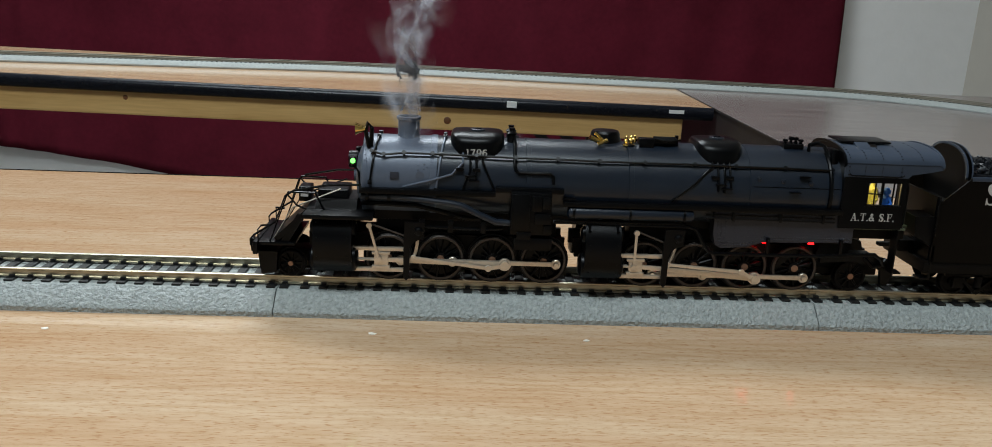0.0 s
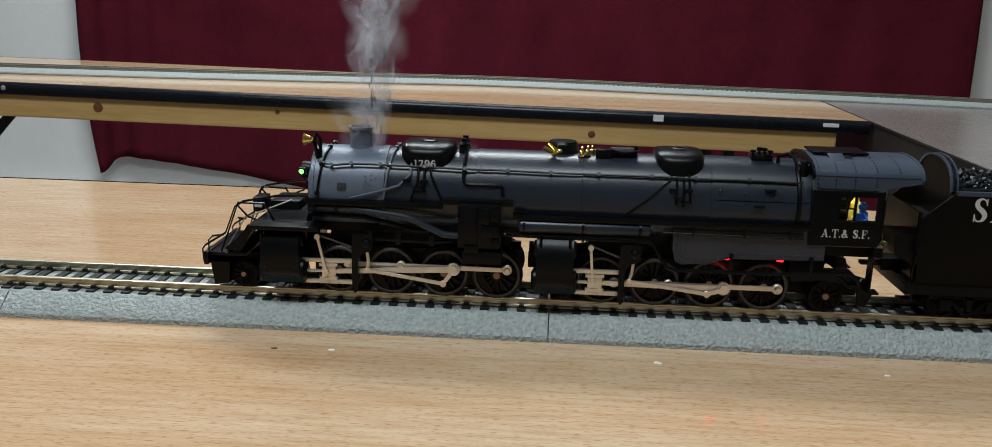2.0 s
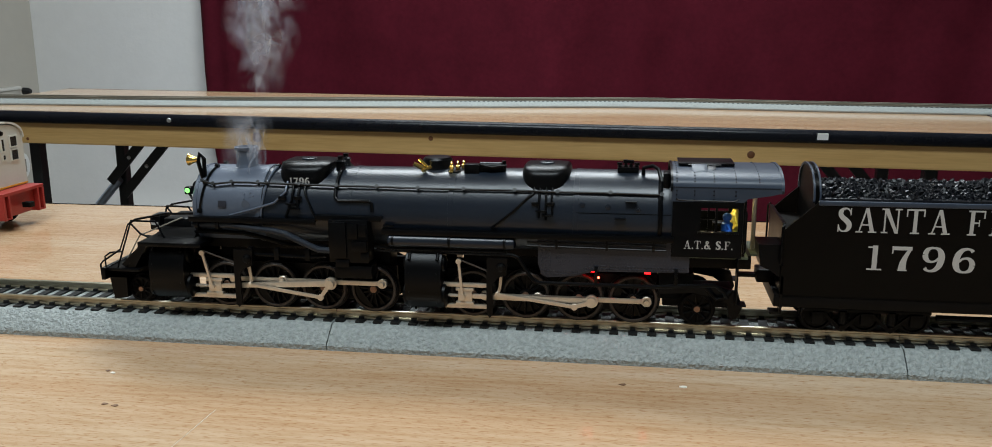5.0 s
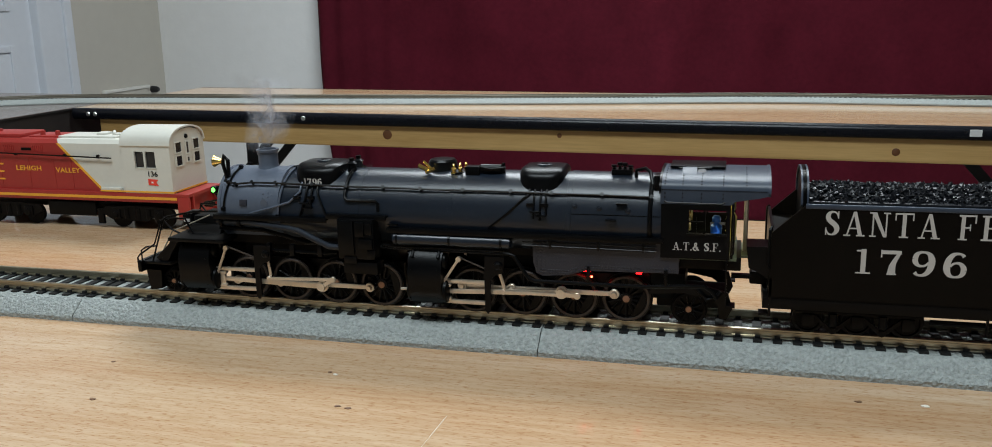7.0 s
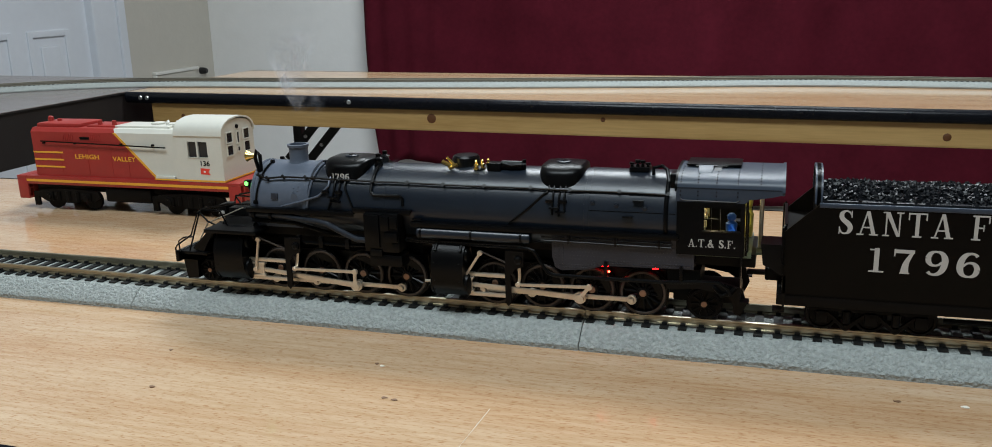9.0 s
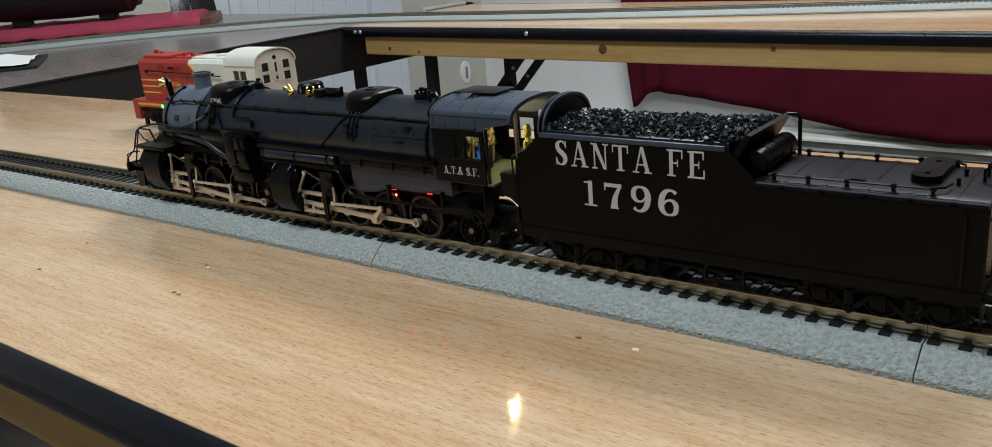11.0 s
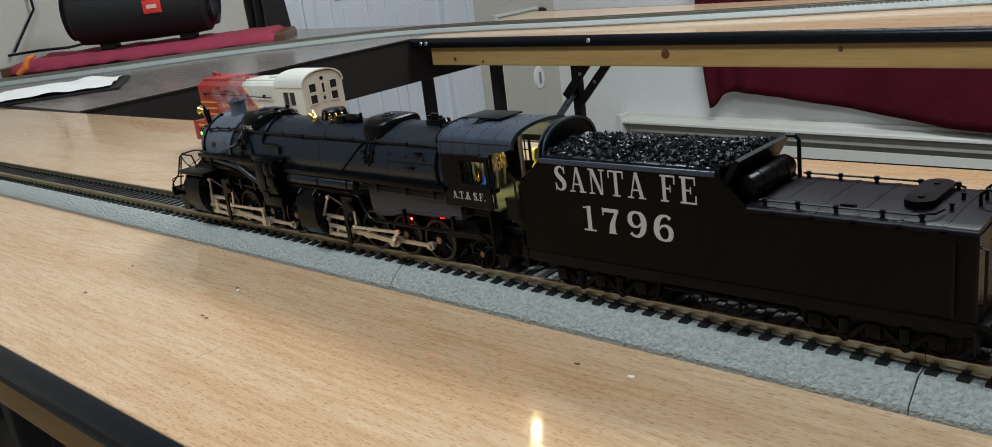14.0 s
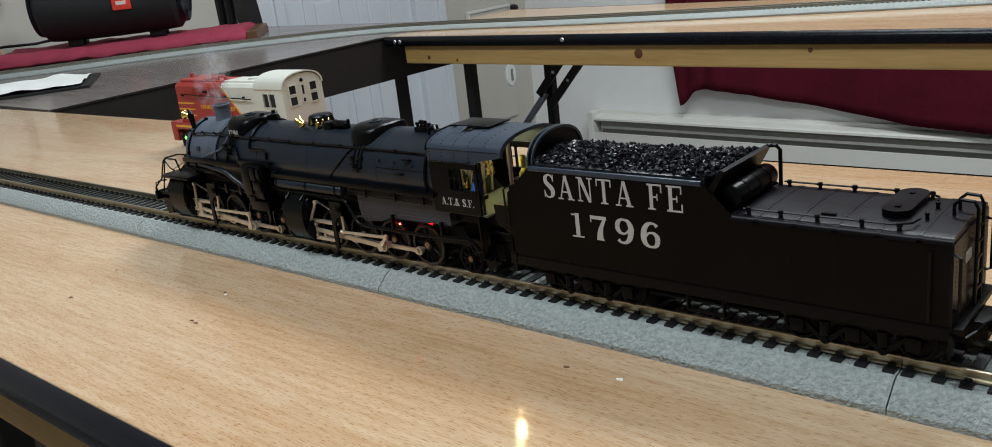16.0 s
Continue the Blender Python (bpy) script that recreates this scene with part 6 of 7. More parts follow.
    part("front_steps", add_box(add_box(mesh(), 0.3400, 0.3450, -0.0210, -0.0150, 0.0240, 0.0250), 0.3440, 0.3450, -0.0212, -0.0150, 0.0240, 0.0410), M_BLACK, t)
    part("chain_plate", add_box(mesh(), 0.3360, 0.3440, -0.0050, 0.0050, 0.0330, 0.0390, 0.001), M_TRUCK, t)
    slope = [(0.4330, 0.0600), (0.4375, 0.0600), (0.4480, 0.0782), (0.4462, 0.0787)]
    part("rear_slope", add_prism(mesh(), slope, "Y", -h + 0.0012, h - 0.0012), M_TRUCK, t, "slanted black rear plate of the bunker")
    part("stoker_tank", add_lathe(mesh(), [(-0.0165, 0.0020), (-0.0160, 0.0042), (-0.0150, 0.0046), (0.0150, 0.0046), (0.0160, 0.0042), (0.0165, 0.0020)], (0.4480, 0, 0.0676), "Y", 24), M_BLACK, t, "black drum across the deck")
    for y in (-0.009, 0.0, 0.009):
        part("drum_band", add_lathe(mesh(), [(-0.0004, 0.0048), (0.0004, 0.0048)], (0.4480, y, 0.0676), "Y", 24), M_BLACK, t)
    part("drum_rail", add_tube(mesh(), [(0.4470, 0.0185, 0.0784), (0.4505, 0.0190, 0.0784), (0.4520, 0.0190, 0.0768), (0.4520, 0.0190, 0.0620)], 0.0008, 8), M_BLACK, t)
    # coal
    rnd = random.Random(5)
    bm = mesh()
    for i in range(76):
        for j in range(36):
            x = 0.3585 + (0.4450 - 0.3585) * (i + rnd.random()) / 76
            y = -0.0190 + 0.038 * (j + rnd.random()) / 36
            crown = 0.0762 - 0.0034 * (y / 0.019) ** 2 + 0.0010 * noise.noise((x * 90, y * 90, 0))
            z = crown + 0.0026 * rnd.random() + (0.0018 if x > 0.42 else 0) * (x - 0.42) / 0.03
            r = 0.0006 + 0.0009 * rnd.random()
            m = Matrix.LocRotScale((x, y, z), Euler((rnd.random() * 6, rnd.random() * 6, rnd.random() * 6)), (r * (0.7 + rnd.random() * 0.7), r, r * (0.6 + 0.6 * rnd.random())))
            vs = [bm.verts.new(m @ Vector(p)) for p in ((1, 0, 0), (0, 1, 0), (-1, 0.2, 0), (0.1, -1, 0), (0.2, 0.1, 1), (0, 0, -1))]
            for f in ((0, 1, 4), (1, 2, 4), (2, 3, 4), (3, 0, 4), (1, 0, 5), (2, 1, 5), (3, 2, 5), (0, 3, 5)):
                bm.faces.new([vs[k] for k in f])
    me = bpy.data.meshes.new("coal")
    bm.to_mesh(me)
    bm.free()
    me.materials.append(M_COAL)
    coal = new("coal", me)
    coal.parent = t
    tagged(coal, "heap of broken black coal", kind="stuff")
    part("coal_bed", add_box(mesh(), 0.3580, 0.4400, -h + 0.0012, h - 0.0012, 0.0600, 0.0752, 0.001), M_COAL, t)
    # frame, trucks
    part("underframe", add_box(mesh(), x0 - 0.002, x1 + 0.001, -0.0206, 0.0206, 0.0272, 0.0331, 0.0004), M_TRUCK, t)
    for s in (-1, 1):
        part("side_sill", add_box(mesh(), x0 - 0.002, x1 + 0.0005, min(s * 0.0206, s * 0.0209), max(s * 0.0206, s * 0.0209), 0.0276, 0.0320, 0.0001), M_TRUCK, t)
    for s in (-1, 1):
        bm = mesh()
        for xa, xb, za, zb in ((0.4300, 0.4308, 0.0215, 0.0274), (0.4452, 0.4460, 0.0215, 0.0274), (0.4300, 0.4460, 0.0207, 0.0217)):
            add_box(bm, xa, xb, s * 0.0200 - 0.0010, s * 0.0200 + 0.0010, za, zb, 0.0002)
        part("step_hanger", bm, M_TRUCK, t, "open black step hanger")
        part("brake_pipe", add_tube(mesh(), [(0.4100, s * 0.014, 0.0230), (0.4650, s * 0.014, 0.0230)], 0.0012, 8), M_TRUCK, t)
    for xc in (0.3810, 0.4930):
        for s in (-1, 1):
            y = s * 0.0165
            bm = add_box(mesh(), xc - 0.0260, xc + 0.0260, y - 0.0009, y + 0.0009, 0.0248, 0.0262, 0.0003)
            for k in (-0.0100, 0.0100):
                for e in (-1, 1):
                    add_prism(bm, [(xc + k + e * 0.0098, 0.0250), (xc + k + e * 0.0080, 0.0250), (xc + k - e * 0.0008, 0.0172), (xc + k + e * 0.0010, 0.0164)], "Y", y - 0.0008, y + 0.0008)
                add_lathe(bm, [(-0.0012, 0.0014), (0.0012, 0.0014)], (xc + k, y, 0.0176), "Y", 10)
            fr = part("truck_frame", bm, M_TRUCK, t, "open black arch-bar truck frame")
            for k in (-0.0200, 0.0, 0.0200):
                part("journal_box", add_box(mesh(), xc + k - 0.0026, xc + k + 0.0026, y + s * 0.0008 - 0.0012, y + s * 0.0008 + 0.0014, 0.0195, 0.0250, 0.0006), M_TRUCK, fr)
                small_wheel(t, xc + k, s * 0.0125, 0.0066, False)
            for k in (-0.0100, 0.0100):
                part("spring", add_tube(mesh(), [(xc + k, y + s * 0.001, 0.0200), (xc + k, y + s * 0.001, 0.0255)], 0.0018, 10), M_TRUCK, fr)
    # back end: sheet, ladder, coupler
    part("rear_sheet", add_box(mesh(), x1, x1 + 0.0008, -h, h, 0.0330, 0.0607), M_TENDERTOP, t)
    bm = mesh()
    for y in (-0.0185, -0.009, 0.0, 0.009, 0.0185):
        for i in range(16):
            add_stud(bm, (x1 + 0.0008, y, 0.0340 + i * 0.0017), 0.0003, (1, 0, 0))
    part("rivets", bm, M_TENDERTOP, t)
    part("number_bar", add_box(mesh(), x1 + 0.0008, x1 + 0.0011, -0.0075, -0.0010, 0.0500, 0.0535), M_WHITEINK, t)
    for y in (-0.0195, 0.0195):
        part("rear_grab", add_tube(mesh(), [(x1 + 0.0008, y, 0.0570), (x1 + 0.0026, y * 1.03, 0.0565), (x1 + 0.0026, y * 1.03, 0.0385), (x1 + 0.0008, y, 0.0380)], 0.0006, 8), M_BLACK, t)
    for y in (0.0005, 0.0075):
        part("ladder_rail", add_tube(mesh(), [(x1 + 0.0022, y, 0.0290), (x1 + 0.0022, y, 0.0660), (x1 + 0.0010, y, 0.0685), (x1 - 0.0030, y, 0.0688), (x1 - 0.0050, y, 0.0670), (x1 - 0.0050, y, 0.0620)], 0.0006, 8), M_BLACK, t)
    for i in range(6):
        part("ladder_rung", add_tube(mesh(), [(x1 + 0.0022, 0.0005, 0.0320 + i * 0.0055), (x1 + 0.0022, 0.0075, 0.0320 + i * 0.0055)], 0.0005, 6), M_BLACK, t)
    part("rear_platform", add_box(mesh(), x1, x1 + 0.0040, -0.0206, 0.0206, 0.0300, 0.0322, 0.0003), M_TRUCK, t)
    part("draft_box", add_box(mesh(), x1 - 0.004, x1 + 0.0085, -0.0075, 0.0075, 0.0232, 0.0300, 0.0008), M_TRUCK, t)
    bm = add_box(mesh(), x1 + 0.008, x1 + 0.0160, -0.0024, 0.0024, 0.0245, 0.0285, 0.0006)
    add_lathe(bm, [(0.0222, 0.0030), (0.0228, 0.0046), (0.0296, 0.0046), (0.0302, 0.0030)], (x1 + 0.0185, -0.0012, 0), "Z", 16)
    add_box(bm, x1 + 0.0180, x1 + 0.0255, 0.0014, 0.0048, 0.0228, 0.0296, 0.0008)
    part("coupler", bm, M_BLACK, t, "large black knuckle coupler")
    part("brake_hose", add_tube(mesh(), [(x1 + 0.0060, 0.0095, 0.0285), (x1 + 0.0105, 0.0100, 0.0275), (x1 + 0.0125, 0.0100, 0.0225), (x1 + 0.0110, 0.0098, 0.0190)], 0.0010, 8), M_BLACK, t)
    for y in (-0.0200, 0.0200):
        part("corner_step", add_box(add_box(mesh(), x1 - 0.0010, x1 + 0.0045, y - 0.0022, y + 0.0022, 0.0205, 0.0213), x1 + 0.0002, x1 + 0.0010, y - 0.0022, y + 0.0022, 0.0205, 0.0300), M_BLACK, t)
    part("cut_lever", add_tube(mesh(), [(x1 + 0.0050, -0.0215, 0.0300), (x1 + 0.0075, -0.0190, 0.0318), (x1 + 0.0085, -0.0100, 0.0312), (x1 + 0.0120, 0.0, 0.0305)], 0.0006, 6), M_BLACK, t)
    # lettering
    print_word(t, "road_lettering", "SANTA FE", 0.3650, 0.4312, 0.0612, 0.0716, -h, 0.0, "pale serif lettering")
    print_word(t, "tender_number", "1796", 0.3775, 0.4208, 0.0452, 0.0558, -h, 0.01, "pale bold serif numerals", 0.32)
    tagged(t, "black coal-filled locomotive tender with pale lettering, behind the engine", "tender")
    return t


TENDER = tender()
print_word(LOCO, "cab_lettering", "A.T.& S.F.", 0.3028, 0.3232, 0.0520, 0.0556, -0.0213, 0.02, "pale serif lettering", 0.16)


# ---------------------------------------------------------------- the parked diesel
def diesel():
    """A switcher parked straight on the table; its own x runs along the body, camera side at -y."""
    d = empty("diesel_locomotive", Matrix.Translation((-0.1572, 0.2115, 0.0)))
    hw = 0.0195
    part("walkway", add_box(mesh(), -0.098, 0.096, -0.0225, 0.0225, 0.0215, 0.0285, 0.0006), M_RED, d, "red side sill")
    for s in (-1, 1):
        part("sill_stripe", add_box(mesh(), -0.098, 0.096, s * 0.0226 - 0.0002, s * 0.0226 + 0.0002, 0.0238, 0.0258), M_YELLOW, d, "yellow stripe along the sill")
    for x, s in ((-0.098, -1), (0.096, 1)):
        bm = mesh()
        for d0, d1, ya, yb, za, zb in ((0.0, 0.0065, -0.0150, 0.0150, 0.0100, 0.0262), (0.0, 0.0100, -0.0225, 0.0225, 0.0262, 0.0285), (0.0, 0.0100, -0.0225, -0.0205, 0.0090, 0.0262), (0.0, 0.0100, 0.0205, 0.0225, 0.0090, 0.0262),
                                       (0.0, 0.0100, -0.0168, -0.0150, 0.0090, 0.0262), (0.0, 0.0100, 0.0150, 0.0168, 0.0090, 0.0262), (0.0, 0.0095, -0.0205, -0.0168, 0.0090, 0.0102), (0.0, 0.0095, 0.0168, 0.0205, 0.0090, 0.0102),
                                       (0.0, 0.0070, -0.0205, -0.0168, 0.0170, 0.0182), (0.0, 0.0070, 0.0168, 0.0205, 0.0170, 0.0182)):
            add_box(bm, min(x + s * d0, x + s * d1), max(x + s * d0, x + s * d1), ya, yb, za, zb, 0.0003)
        part("end_step", bm, M_RED, d, "red end beam with corner steps")
        part("coupler", add_box(mesh(), x + s * 0.009 - (0.007 if s < 0 else 0), x + s * 0.009 + (0.007 if s > 0 else 0), -0.0025, 0.0025, 0.0150, 0.0190, 0.0006), M_TRUCK, d)
    # hood: red nose part, cream rear part, cut along a slant
    zt = 0.0680
    xs, x_cut_top, x_cut_bot, xc = -0.0890, -0.0085, 0.0305, 0.053
    def hood_ring(x, top):
        return [(x, -hw, 0.0285), (x, -hw, top - 0.003), (x, -hw + 0.003, top), (x, hw - 0.003, top), (x, hw, top - 0.003), (x, hw, 0.0285)]
    for s_name, ma, lab in (("hood_red", M_RED, "red front part of the hood"), ("hood_cream", M_CREAM, "cream rear part of the hood")):
        bm = mesh()
        red = s_name == "hood_red"
        def xcut(z):
            return x_cut_bot + (x_cut_top - x_cut_bot) * (z - 0.0285) / (zt - 0.0285)
        a = [bm.verts.new((xs if red else xcut(p[2]), p[1], p[2])) for p in hood_ring(0, zt)]
        b = [bm.verts.new((xcut(p[2]) if red else xc, p[1], p[2])) for p in hood_ring(0, zt)]
        for k in range(5):
            bm.faces.new((a[k], b[k], b[k + 1], a[k + 1]))
        bm.faces.new(a[::-1])
        bm.faces.new(b)
        bmesh.ops.recalc_face_normals(bm, faces=bm.faces[:])
        part(s_name, bm, ma, d, lab)
    for s in (-1, 1):
        y = s * (hw + 0.0001)
        out = [(x_cut_bot - 0.0012, 0.0288), (x_cut_bot + 0.0014, 0.0288), (x_cut_top + 0.0038, zt - 0.003), (x_cut_top + 0.0012, zt - 0.003)]
        part("slant_stripe", add_prism(mesh(), out, "Y", y - 0.0002, y + 0.0002), M_YELLOW, d, "yellow slanting stripe")
        for z in (0.0355, 0.0415, 0.0475):
            part("nose_stripe", add_box(mesh(), xs, xs + 0.030, y - 0.0002, y + 0.0002, z, z + 0.0013), M_YELLOW, d, "yellow nose stripe")
        part("grab_rail", add_tube(mesh(), [(-0.078, s * (hw + 0.002), 0.0575), (0.042, s * (hw + 0.002), 0.0545)], 0.0006, 6), M_TRUCK, d)
        for x in (-0.076, -0.045, 0.0, 0.030):
            part("rail_post", add_tube(mesh(), [(x, s * hw, 0.0560), (x, s * (hw + 0.0022), 0.0562)], 0.0009, 6), M_TRUCK, d)
        part("number_plate", add_box(mesh(), -0.040, -0.031, y - 0.0004, y + 0.0004, 0.0592, 0.0612), M_TRUCK, d)
        for x in (-0.062, -0.035, -0.012, 0.004):
            part("hood_door", add_box(mesh(), x, x + 0.0004, y - 0.00015, y + 0.00015, 0.030, 0.054), M_RED, d)
        bm = mesh()
        for x0 in (-0.057, -0.030):
            for i in range(6):
                add_box(bm, x0 + i * 0.0018, x0 + i * 0.0018 + 0.0009, s * hw - 0.0004, s * hw + 0.0005, 0.0582, 0.0632)
        part("louvres", bm, M_RED, d)
        part("flank_step", add_box(mesh(), 0.030, 0.048, y - 0.0020 if s < 0 else y, y if s < 0 else y + 0.0020, 0.0290, 0.0320, 0.0004), M_CREAM, d)
    up = Matrix.Rotation(radians(90), 4, "X")
    lettering("side_lettering", "LEHIGH", 0.0052, Matrix.Translation((-0.0355, -hw - 0.0002, 0.0450)) @ up, M_YELLOW, d, 1.3, 0.0001, 1.05)
    lettering("side_lettering", "VALLEY", 0.0052, Matrix.Translation((0.0005, -hw - 0.0002, 0.0440)) @ up, M_YELLOW, d, 1.2, 0.0001, 1.05)
    # hood top: stack, fan housing, hatches
    for x, r in ((-0.076, 0.0020), (-0.030, 0.0018), (-0.016, 0.0018)):
        part("stack", add_lathe(mesh(), [(zt - 0.001, r * 1.3), (zt + 0.003, r), (zt + 0.0048, r * 0.9), (zt + 0.0050, r * 0.5)], (x, -0.006 if x > -0.07 else 0, 0), "Z", 12), M_RED, d)
    part("fan_housing", add_box(mesh(), -0.088, -0.044, -0.0135, 0.0135, zt - 0.001, zt + 0.0030, 0.0016), M_RED, d)
    part("radiator_box", add_box(mesh(), -0.040, -0.006, -0.0105, 0.0105, zt - 0.001, zt + 0.0014, 0.0008), M_RED, d)
    part("top_hatch", add_box(mesh(), -0.012, 0.040, -0.0110, 0.0110, zt - 0.001, zt + 0.0016, 0.0008), M_CREAM, d)
    part("fan", add_lathe(mesh(), [(zt, 0.0060), (zt + 0.0030, 0.0056), (zt + 0.0036, 0.0030)], (0.022, 0, 0), "Z", 18), M_CREAM, d)
    for k in range(6):
        part("roof_fitting", add_lathe(mesh(), [(zt + 0.001, 0.0016), (zt + 0.0036, 0.0013), (zt + 0.0042, 0.0006)], (0.028 + k * 0.0030, 0.004 - (k % 3) * 0.004, 0), "Z", 10), M_CREAM, d)
    part("nose_lamp", add_lathe(mesh(), [(zt + 0.002, 0.0026), (zt + 0.0062, 0.0022), (zt + 0.0070, 0.0010)], (-0.0850, 0, 0), "Z", 14), M_RED, d)
    for k in range(5):
        part("horn", add_lathe(mesh(), [(0, 0.0012), (0.003, 0.0008), (0.0055, 0.0004)], (0.034 + k * 0.0022, -0.004 + (k % 2) * 0.006, zt + 0.002), "X", 8), M_CREAM, d)
    # cab
    hc, x0, x1, z0, ze = 0.0222, 0.0525, 0.0935, 0.0285, 0.0650
    wins = [(0.0635, 0.0708), (0.0727, 0.0807)]
    for s in (-1, 1):
        bm = mesh()
        ya, yb = min(s * hc, s * (hc - 0.0015)), max(s * hc, s * (hc - 0.0015))
        add_box(bm, x0, x1, ya, yb, z0, 0.0480)
        add_box(bm, x0, x1, ya, yb, 0.0600, ze)
        xs2 = [x0] + [v for w in wins for v in w] + [x1]
        for p, q in zip(xs2[::2], xs2[1::2]):
            add_box(bm, p, q, ya, yb, 0.0480, 0.0600)
        cs = part("cab_side", bm, M_CREAM, d, "cream cab side")
        for p, q in wins:
            part("window_pane", add_box(mesh(), p, q, s * (hc - 0.0012) - 0.0002, s * (hc - 0.0012) + 0.0002, 0.0480, 0.0600), M_DKGLASS, cs)
            part("window_frame", add_box(add_box(mesh(), p - 0.0006, p, s * hc - 0.0004, s * hc + 0.0004, 0.0474, 0.0606), p - 0.0006, q + 0.0006, s * hc - 0.0004, s * hc + 0.0004, 0.0474, 0.0480), M_CREAM, cs)
        part("cab_stripe", add_box(mesh(), 0.030, x1 + 0.0002, s * (hc + 0.0001) - 0.0002, s * (hc + 0.0001) + 0.0002, 0.0290, 0.0302), M_YELLOW, d, "thin yellow cab stripe")
        part("flag_badge", add_prism(mesh(), [(0.0730, 0.0350), (0.0815, 0.0345), (0.0797, 0.0368), (0.0815, 0.0392), (0.0730, 0.0396)], "Y", s * (hc + 0.0001) - 0.0002, s * (hc + 0.0001) + 0.0002), M_LOGO, d, "small plain red flag badge")
        part("badge_bar", add_box(mesh(), 0.0758, 0.0774, s * (hc + 0.0003) - 0.0001, s * (hc + 0.0003) + 0.0001, 0.0364, 0.0376), M_PAPER, d)
    lettering("cab_number", "136", 0.0056, Matrix.Translation((0.0772, -hc - 0.0002, 0.0432)) @ up, M_TRUCK, d, 1.1, 0.00008)
    roof = arch(hc + 0.0008, 0.0645, 0.0772)
    part("cab_roof", add_prism(mesh(), roof + [(y * 0.96, z - 0.0012) for y, z in roof][::-1], "X", x0 - 0.0008, x1 + 0.0012), M_CREAM, d, "arched cream cab roof")
    part("cab_floor", add_box(mesh(), x0, x1, -hc + 0.0015, hc - 0.0015, z0, z0 + 0.001), M_CREAM, d)
    for x, with_windows in ((x1 - 0.0015, True), (x0, False)):
        end = arch(hc - 0.0015, 0.0640, 0.0750)
        e = part("cab_end", add_prism(mesh(), [(-hc + 0.0015, z0)] + end + [(hc - 0.0015, z0)], "X", x, x + 0.0015), M_CREAM, d, "cream cab end wall")
        if with_windows:
            for y, z, wy, wz in ((-0.0115, 0.0620, 0.0036, 0.0036), (-0.0115, 0.0520, 0.0036, 0.0036), (0.0115, 0.0620, 0.0036, 0.0036), (0.0115, 0.0520, 0.0036, 0.0036), (0.0, 0.0605, 0.0014, 0.0042), (0.0, 0.0515, 0.0014, 0.0016)):
                part("end_window", add_box(mesh(), x1 + 0.0001, x1 + 0.0004, y - wy, y + wy, z - wz, z + wz), M_DKGLASS, e)
                bm = mesh()
                for k in (-1, 1):
                    add_box(bm, x1, x1 + 0.0010, y + k * (wy + 0.0004) - 0.0004, y + k * (wy + 0.0004) + 0.0004, z - wz - 0.0008, z + wz + 0.0008)
                    add_box(bm, x1, x1 + 0.0010, y - wy, y + wy, z + k * (wz + 0.0004) - 0.0004, z + k * (wz + 0.0004) + 0.0004)
                part("end_frame", bm, M_CREAM, e)
            part("end_lamp", add_lathe(mesh(), [(0, 0.0018), (0.0008, 0.0016)], (x1, 0, 0.0690), "X", 14), M_TRUCK, e)
            part("end_stripe", add_box(mesh(), x1 + 0.0001, x1 + 0.0005, -hc, hc, 0.0290, 0.0302), M_YELLOW, e)
    # trucks and tank
    part("underframe", add_box(mesh(), -0.094, 0.092, -0.0160, 0.0160, 0.0155, 0.0216), M_TRUCK, d)
    part("fuel_tank", add_box(mesh(), -0.022, 0.022, -0.0205, 0.0205, 0.0085, 0.0200, 0.002), M_TRUCK, d)
    for xc in (-0.058, 0.060):
        for s in (-1, 1):
            y = s * 0.0205
            out = [(xc - 0.032, 0.0120), (xc - 0.030, 0.0165), (xc - 0.010, 0.0180), (xc + 0.010, 0.0180), (xc + 0.030, 0.0165), (xc + 0.032, 0.0120), (xc + 0.022, 0.0070), (xc + 0.012, 0.0100), (xc + 0.008, 0.0065), (xc - 0.008, 0.0065), (xc - 0.012, 0.0100), (xc - 0.022, 0.0070)]
            fr = part("truck_frame", add_prism(mesh(), out, "Y", y - 0.0014, y + 0.0014), M_TRUCK, d)
            for k in (-0.019, 0.019):
                part("journal_box", add_box(mesh(), xc + k - 0.004, xc + k + 0.004, y + s * 0.001 - 0.0015, y + s * 0.001 + 0.0015, 0.0080, 0.0155, 0.0008), M_TRUCK, fr)
                part("wheel", add_lathe(mesh(), [(-0.001, 0.0084), (-s * 0.001 + 0.0012, 0.0080), (0.002, 0.0078)], (xc + k, s * 0.0150, 0.0084), "Y", 22), M_TRUCK, d)
            for k in (-0.019, 0.019):
                part("truck_spring", add_tube(mesh(), [(xc + k * 0.5, y + s * 0.0012, 0.0085), (xc + k * 0.5, y + s * 0.0012, 0.0160)], 0.0020, 10), M_TRUCK, fr)
                part("axle_cap", add_lathe(mesh(), [(0, 0.0026), (s * 0.0012, 0.0022)], (xc + k, y + s * 0.0025, 0.0112), "Y", 12), M_TRUCK, fr)
            part("spring", add_tube(mesh(), [(xc, y, 0.0080), (xc, y, 0.0165)], 0.0030, 12), M_TRUCK, fr)
            part("brake_rod", add_box(mesh(), xc - 0.036, xc - 0.031, y - 0.001, y + 0.001, 0.0035, 0.0150), M_TRUCK, fr)
    tagged(d, "red and cream diesel switcher model parked on the table top", "locomotive")


diesel()


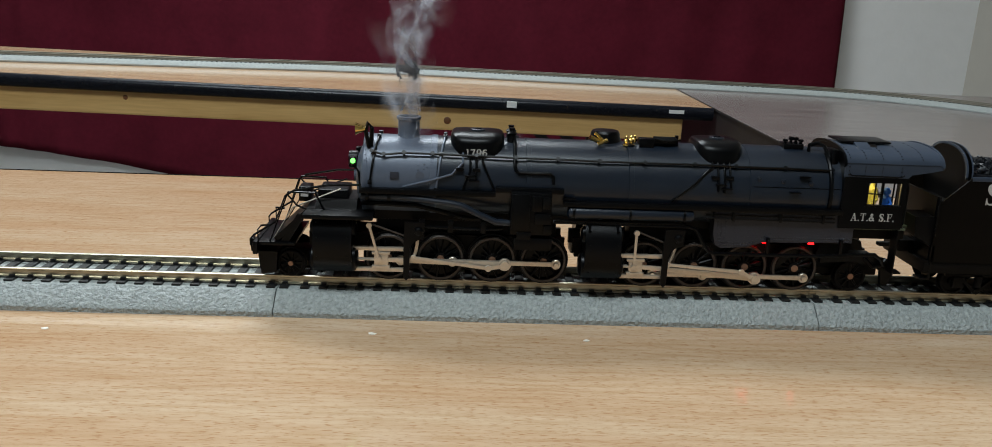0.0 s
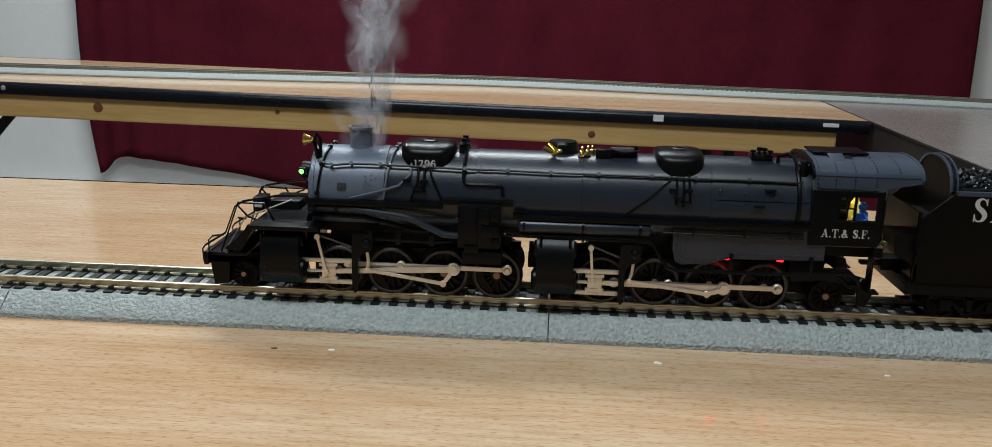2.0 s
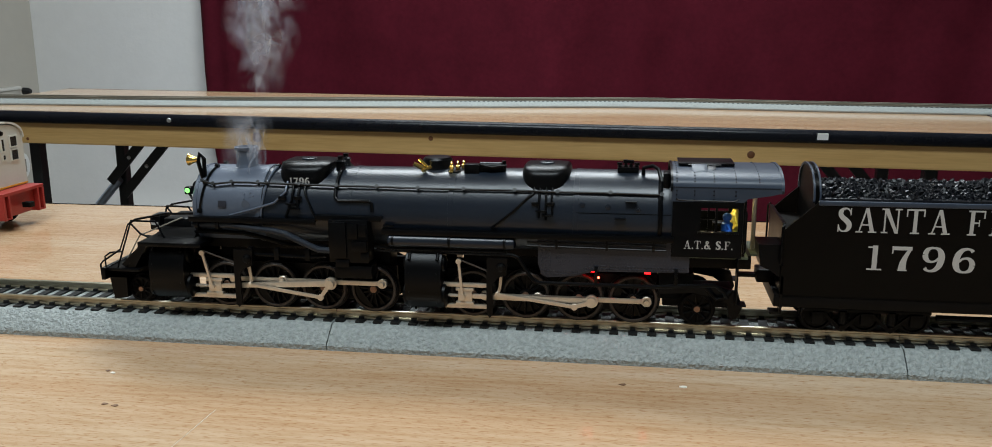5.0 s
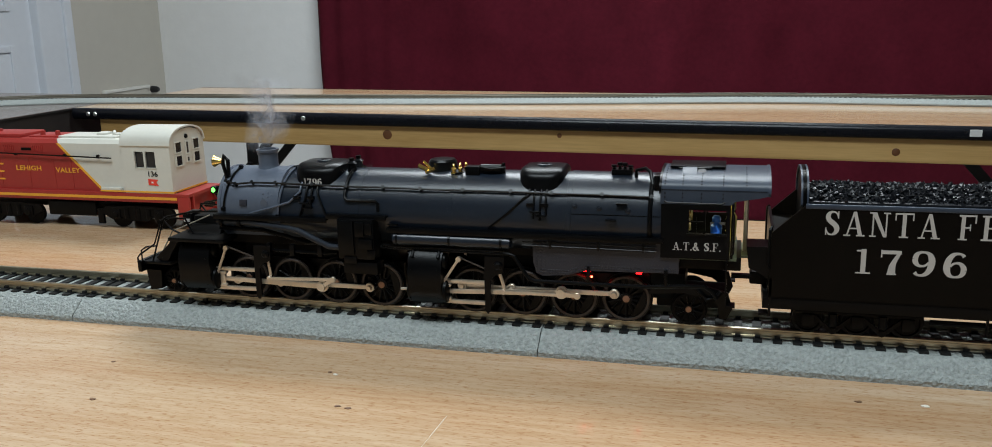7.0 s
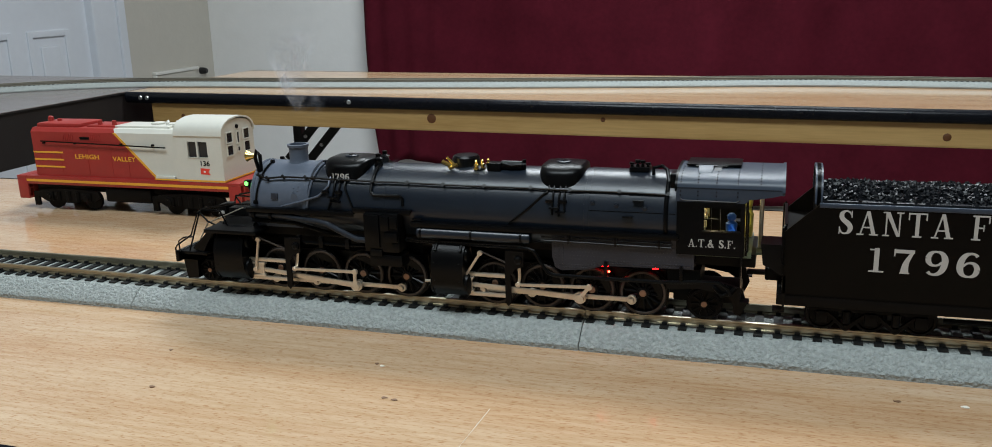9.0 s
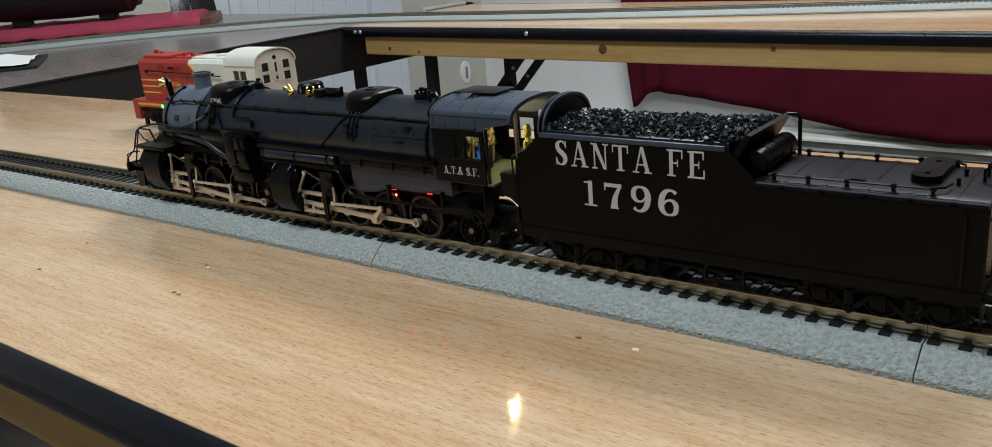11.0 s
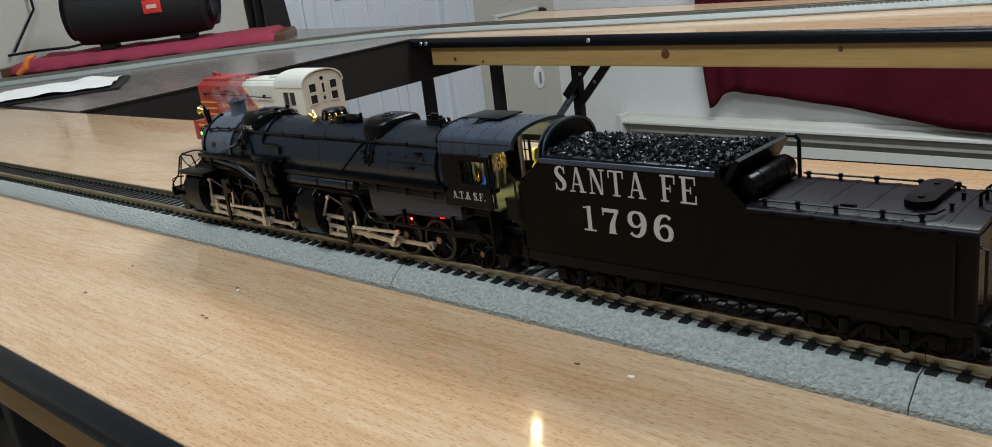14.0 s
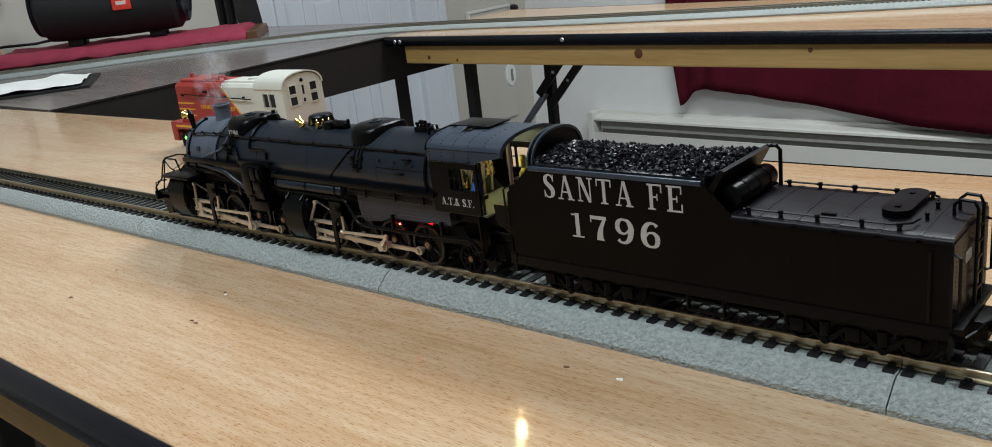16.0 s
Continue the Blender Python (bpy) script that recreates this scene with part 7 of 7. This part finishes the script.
# ---------------------------------------------------------------- specks and nicks on the near table
def specks():
    rnd = random.Random(9)
    for x, y, r, dark in ((0.415, -0.020, 0.0011, False), (0.555, -0.017, 0.0012, False), (0.650, -0.019, 0.0010, False), (0.170, -0.038, 0.0008, False), (0.079, -0.083, 0.0012, True),
                          (0.190, -0.069, 0.0009, True), (0.390, -0.021, 0.0010, True), (0.167, -0.036, 0.0008, True), (0.185, -0.068, 0.0010, True), (0.06, -0.045, 0.0008, True)):
        n = 7
        out = [(x + r * (0.6 + 0.7 * rnd.random()) * 1.5 * math.cos(2 * math.pi * k / n), y + r * (0.6 + 0.7 * rnd.random()) * math.sin(2 * math.pi * k / n)) for k in range(n)]
        ob = link("table_nick" if dark else "paint_chip", add_prism(mesh(), out, "Z", 0.00005, 0.0003), M_SPECKDK if dark else M_SPECK)
        tagged(ob, "small dark nick in the varnished table top" if dark else "tiny pale chip lying on the table top", "nick" if dark else "chip", group="flecks on the table")


specks()


def scratch():
    """One long pale scratch in the varnish."""
    a, b = Vector((0.2300, -0.1080)), Vector((0.2320, -0.0670))
    d = (b - a).normalized()
    n = Vector((-d.y, d.x))
    rnd = random.Random(4)
    steps = [a.lerp(b, k / 9) for k in range(10)]
    wide = [0.00002 + 0.00008 * rnd.random() for _ in steps]
    out = [p + n * w for p, w in zip(steps, wide)] + [p - n * w for p, w in zip(steps, wide)][::-1]
    ob = link("scratch", add_prism(mesh(), [(p.x, p.y) for p in out], "Z", 0.00003, 0.00012), M_SPECK)
    tagged(ob, "long fine pale scratch in the varnished table top", "scratch")


scratch()


# ---------------------------------------------------------------- smoke
def smoke_puff(k):
    """A drifting wisp: curved sheets of vapour that cross one another."""
    rnd = random.Random(100 + k)
    bm = mesh()
    uv = bm.loops.layers.uv.new("UVMap")
    for q in range(3):
        turn = 0.25 + math.pi * q / 3.2 + rnd.random() * 0.5
        n, m = 6, 10
        w, h = 0.010 + 0.0042 * rnd.random(), 0.036 + 0.014 * rnd.random()
        px, py, bend = (rnd.random() - 0.5) * 0.003, (rnd.random() - 0.5) * 0.003, (rnd.random() - 0.5) * 0.008
        g = []
        for i in range(n + 1):
            row = []
            for j in range(m + 1):
                a, b = i / n * 2 - 1, j / m
                lx = a * w * (0.75 + 0.55 * b)
                ly = 0.004 * math.sin(3 * a + 5 * b + q) + bend * a * a
                lx += 0.003 * math.sin(7 * b + q * 2 + k)
                row.append(bm.verts.new((px + lx * math.cos(turn) - ly * math.sin(turn), py + lx * math.sin(turn) + ly * math.cos(turn), (b - 0.5) * h)))
            g.append(row)
        for i in range(n):
            for j in range(m):
                f = bm.faces.new((g[i][j], g[i + 1][j], g[i + 1][j + 1], g[i][j + 1]))
                for loop, (a, b) in zip(f.loops, ((i, j), (i + 1, j), (i + 1, j + 1), (i, j + 1))):
                    loop[uv].uv = (a / n, b / m)
    ob = link("smoke_puff", bm, M_SMOKE)
    return tagged(ob, "pale wisp of smoke rising from the stack", "smoke", group="smoke wisps")


PUFFS = [(-1.1 + 0.19 * k, smoke_puff(k)) for k in range(30)] + [(4.9 + 0.9 * k, smoke_puff(40 + k)) for k in range(13)]


# ---------------------------------------------------------------- what moves
TRAVEL = [(0.0, 0.4700), (0.5, 0.4300), (1.0, 0.3930), (1.5, 0.3562), (2.0, 0.3215), (2.5, 0.2862), (3.0, 0.2512), (3.5, 0.2160), (4.0, 0.1808), (4.2, 0.1662), (5.0, 0.1115), (5.7, 0.0675),
          (6.3, 0.0365), (6.5, 0.0280), (7.0, 0.0110), (7.25, 0.0030), (7.45, 0.0), (8.0, 0.0)]


def travel(t):
    """How far the train still stands from where it stops."""
    for (t0, a), (t1, b) in zip(TRAVEL, TRAVEL[1:]):
        if t <= t1:
            return a + (b - a) * max(0.0, t - t0) / (t1 - t0)
    return 0.0


TIMES = [k / 10 for k in range(76)] + [8.0, 16.0]


def part_pose(kind, t):
    what, c, r, phase, *more = kind
    a = phase - travel(t) / r
    x, y, z = c
    if what == "wheel":
        return rot_pose(c, a)
    px, pz = x + PIN_R * math.cos(a), z + PIN_R * math.sin(a)
    if what == "side_rod":
        return Matrix.Translation((px, y, pz))
    if what == "return_crank":
        return rot_pose((px, y, pz), a + 3.5)
    if what in ("main_rod", "crosshead", "lever"):
        length = more[0]
        lean = math.asin((pz - z) / length)
        hx = px - length * math.cos(lean)
        if what == "main_rod":
            return rot_pose((hx, y, z), lean)
        if what == "crosshead":
            return Matrix.Translation((hx, y, z))
        top = more[1]
        return Matrix.Translation(top) @ Matrix.Rotation(-math.asin(max(-0.6, min(0.6, (hx - 0.001 - top[0]) / 0.0168))), 4, "Y")
    ecc, link_x = more
    ex, ez = px + 0.0078 * math.cos(a + 3.5), pz + 0.0078 * math.sin(a + 3.5)
    zf = z + 0.0018
    lean = math.asin((ez - zf) / ecc)
    fx = ex - ecc * math.cos(lean)
    if what == "ecc_rod":
        return rot_pose((fx, y, zf), lean)
    return Matrix.Translation((fx, y, zf)) @ Matrix.Rotation(-math.atan((fx - link_x) / 0.0095), 4, "Y")


def motions():
    for thing in (LOCO, TENDER, *DOLLS):
        walk(thing, [(t, Matrix.Translation((travel(t), YC, 0))) for t in TIMES])
    for ob, kind in movers.items():
        walk(ob, [(t, part_pose(kind, t)) for t in TIMES])
    for k, (t0, puff) in enumerate(PUFFS):
        rnd = random.Random(k)
        drift, spin = (rnd.random() - 0.40) * 0.026, (rnd.random() - 0.5) * 60
        rows = []
        for t in [q / 4 for q in range(65)]:
            age = max(0.0, t - t0)
            lag = 0.25 * (travel(max(0.0, t0)) - travel(t)) if t > t0 else 0.0
            if age <= 0.0:
                rows.append((t, pose(travel(t) + 0.1300, YC, 0.0620, 0, 80, 0)))
            else:
                rows.append((t, pose(travel(t) + 0.0972 + min(lag, 0.08) + drift * min(age, 3), YC + 0.004 * math.sin(k), min(0.078 + 0.10 * age, 1.1), 0, 0, spin * min(age, 3))))
        walk(puff, rows)


motions()
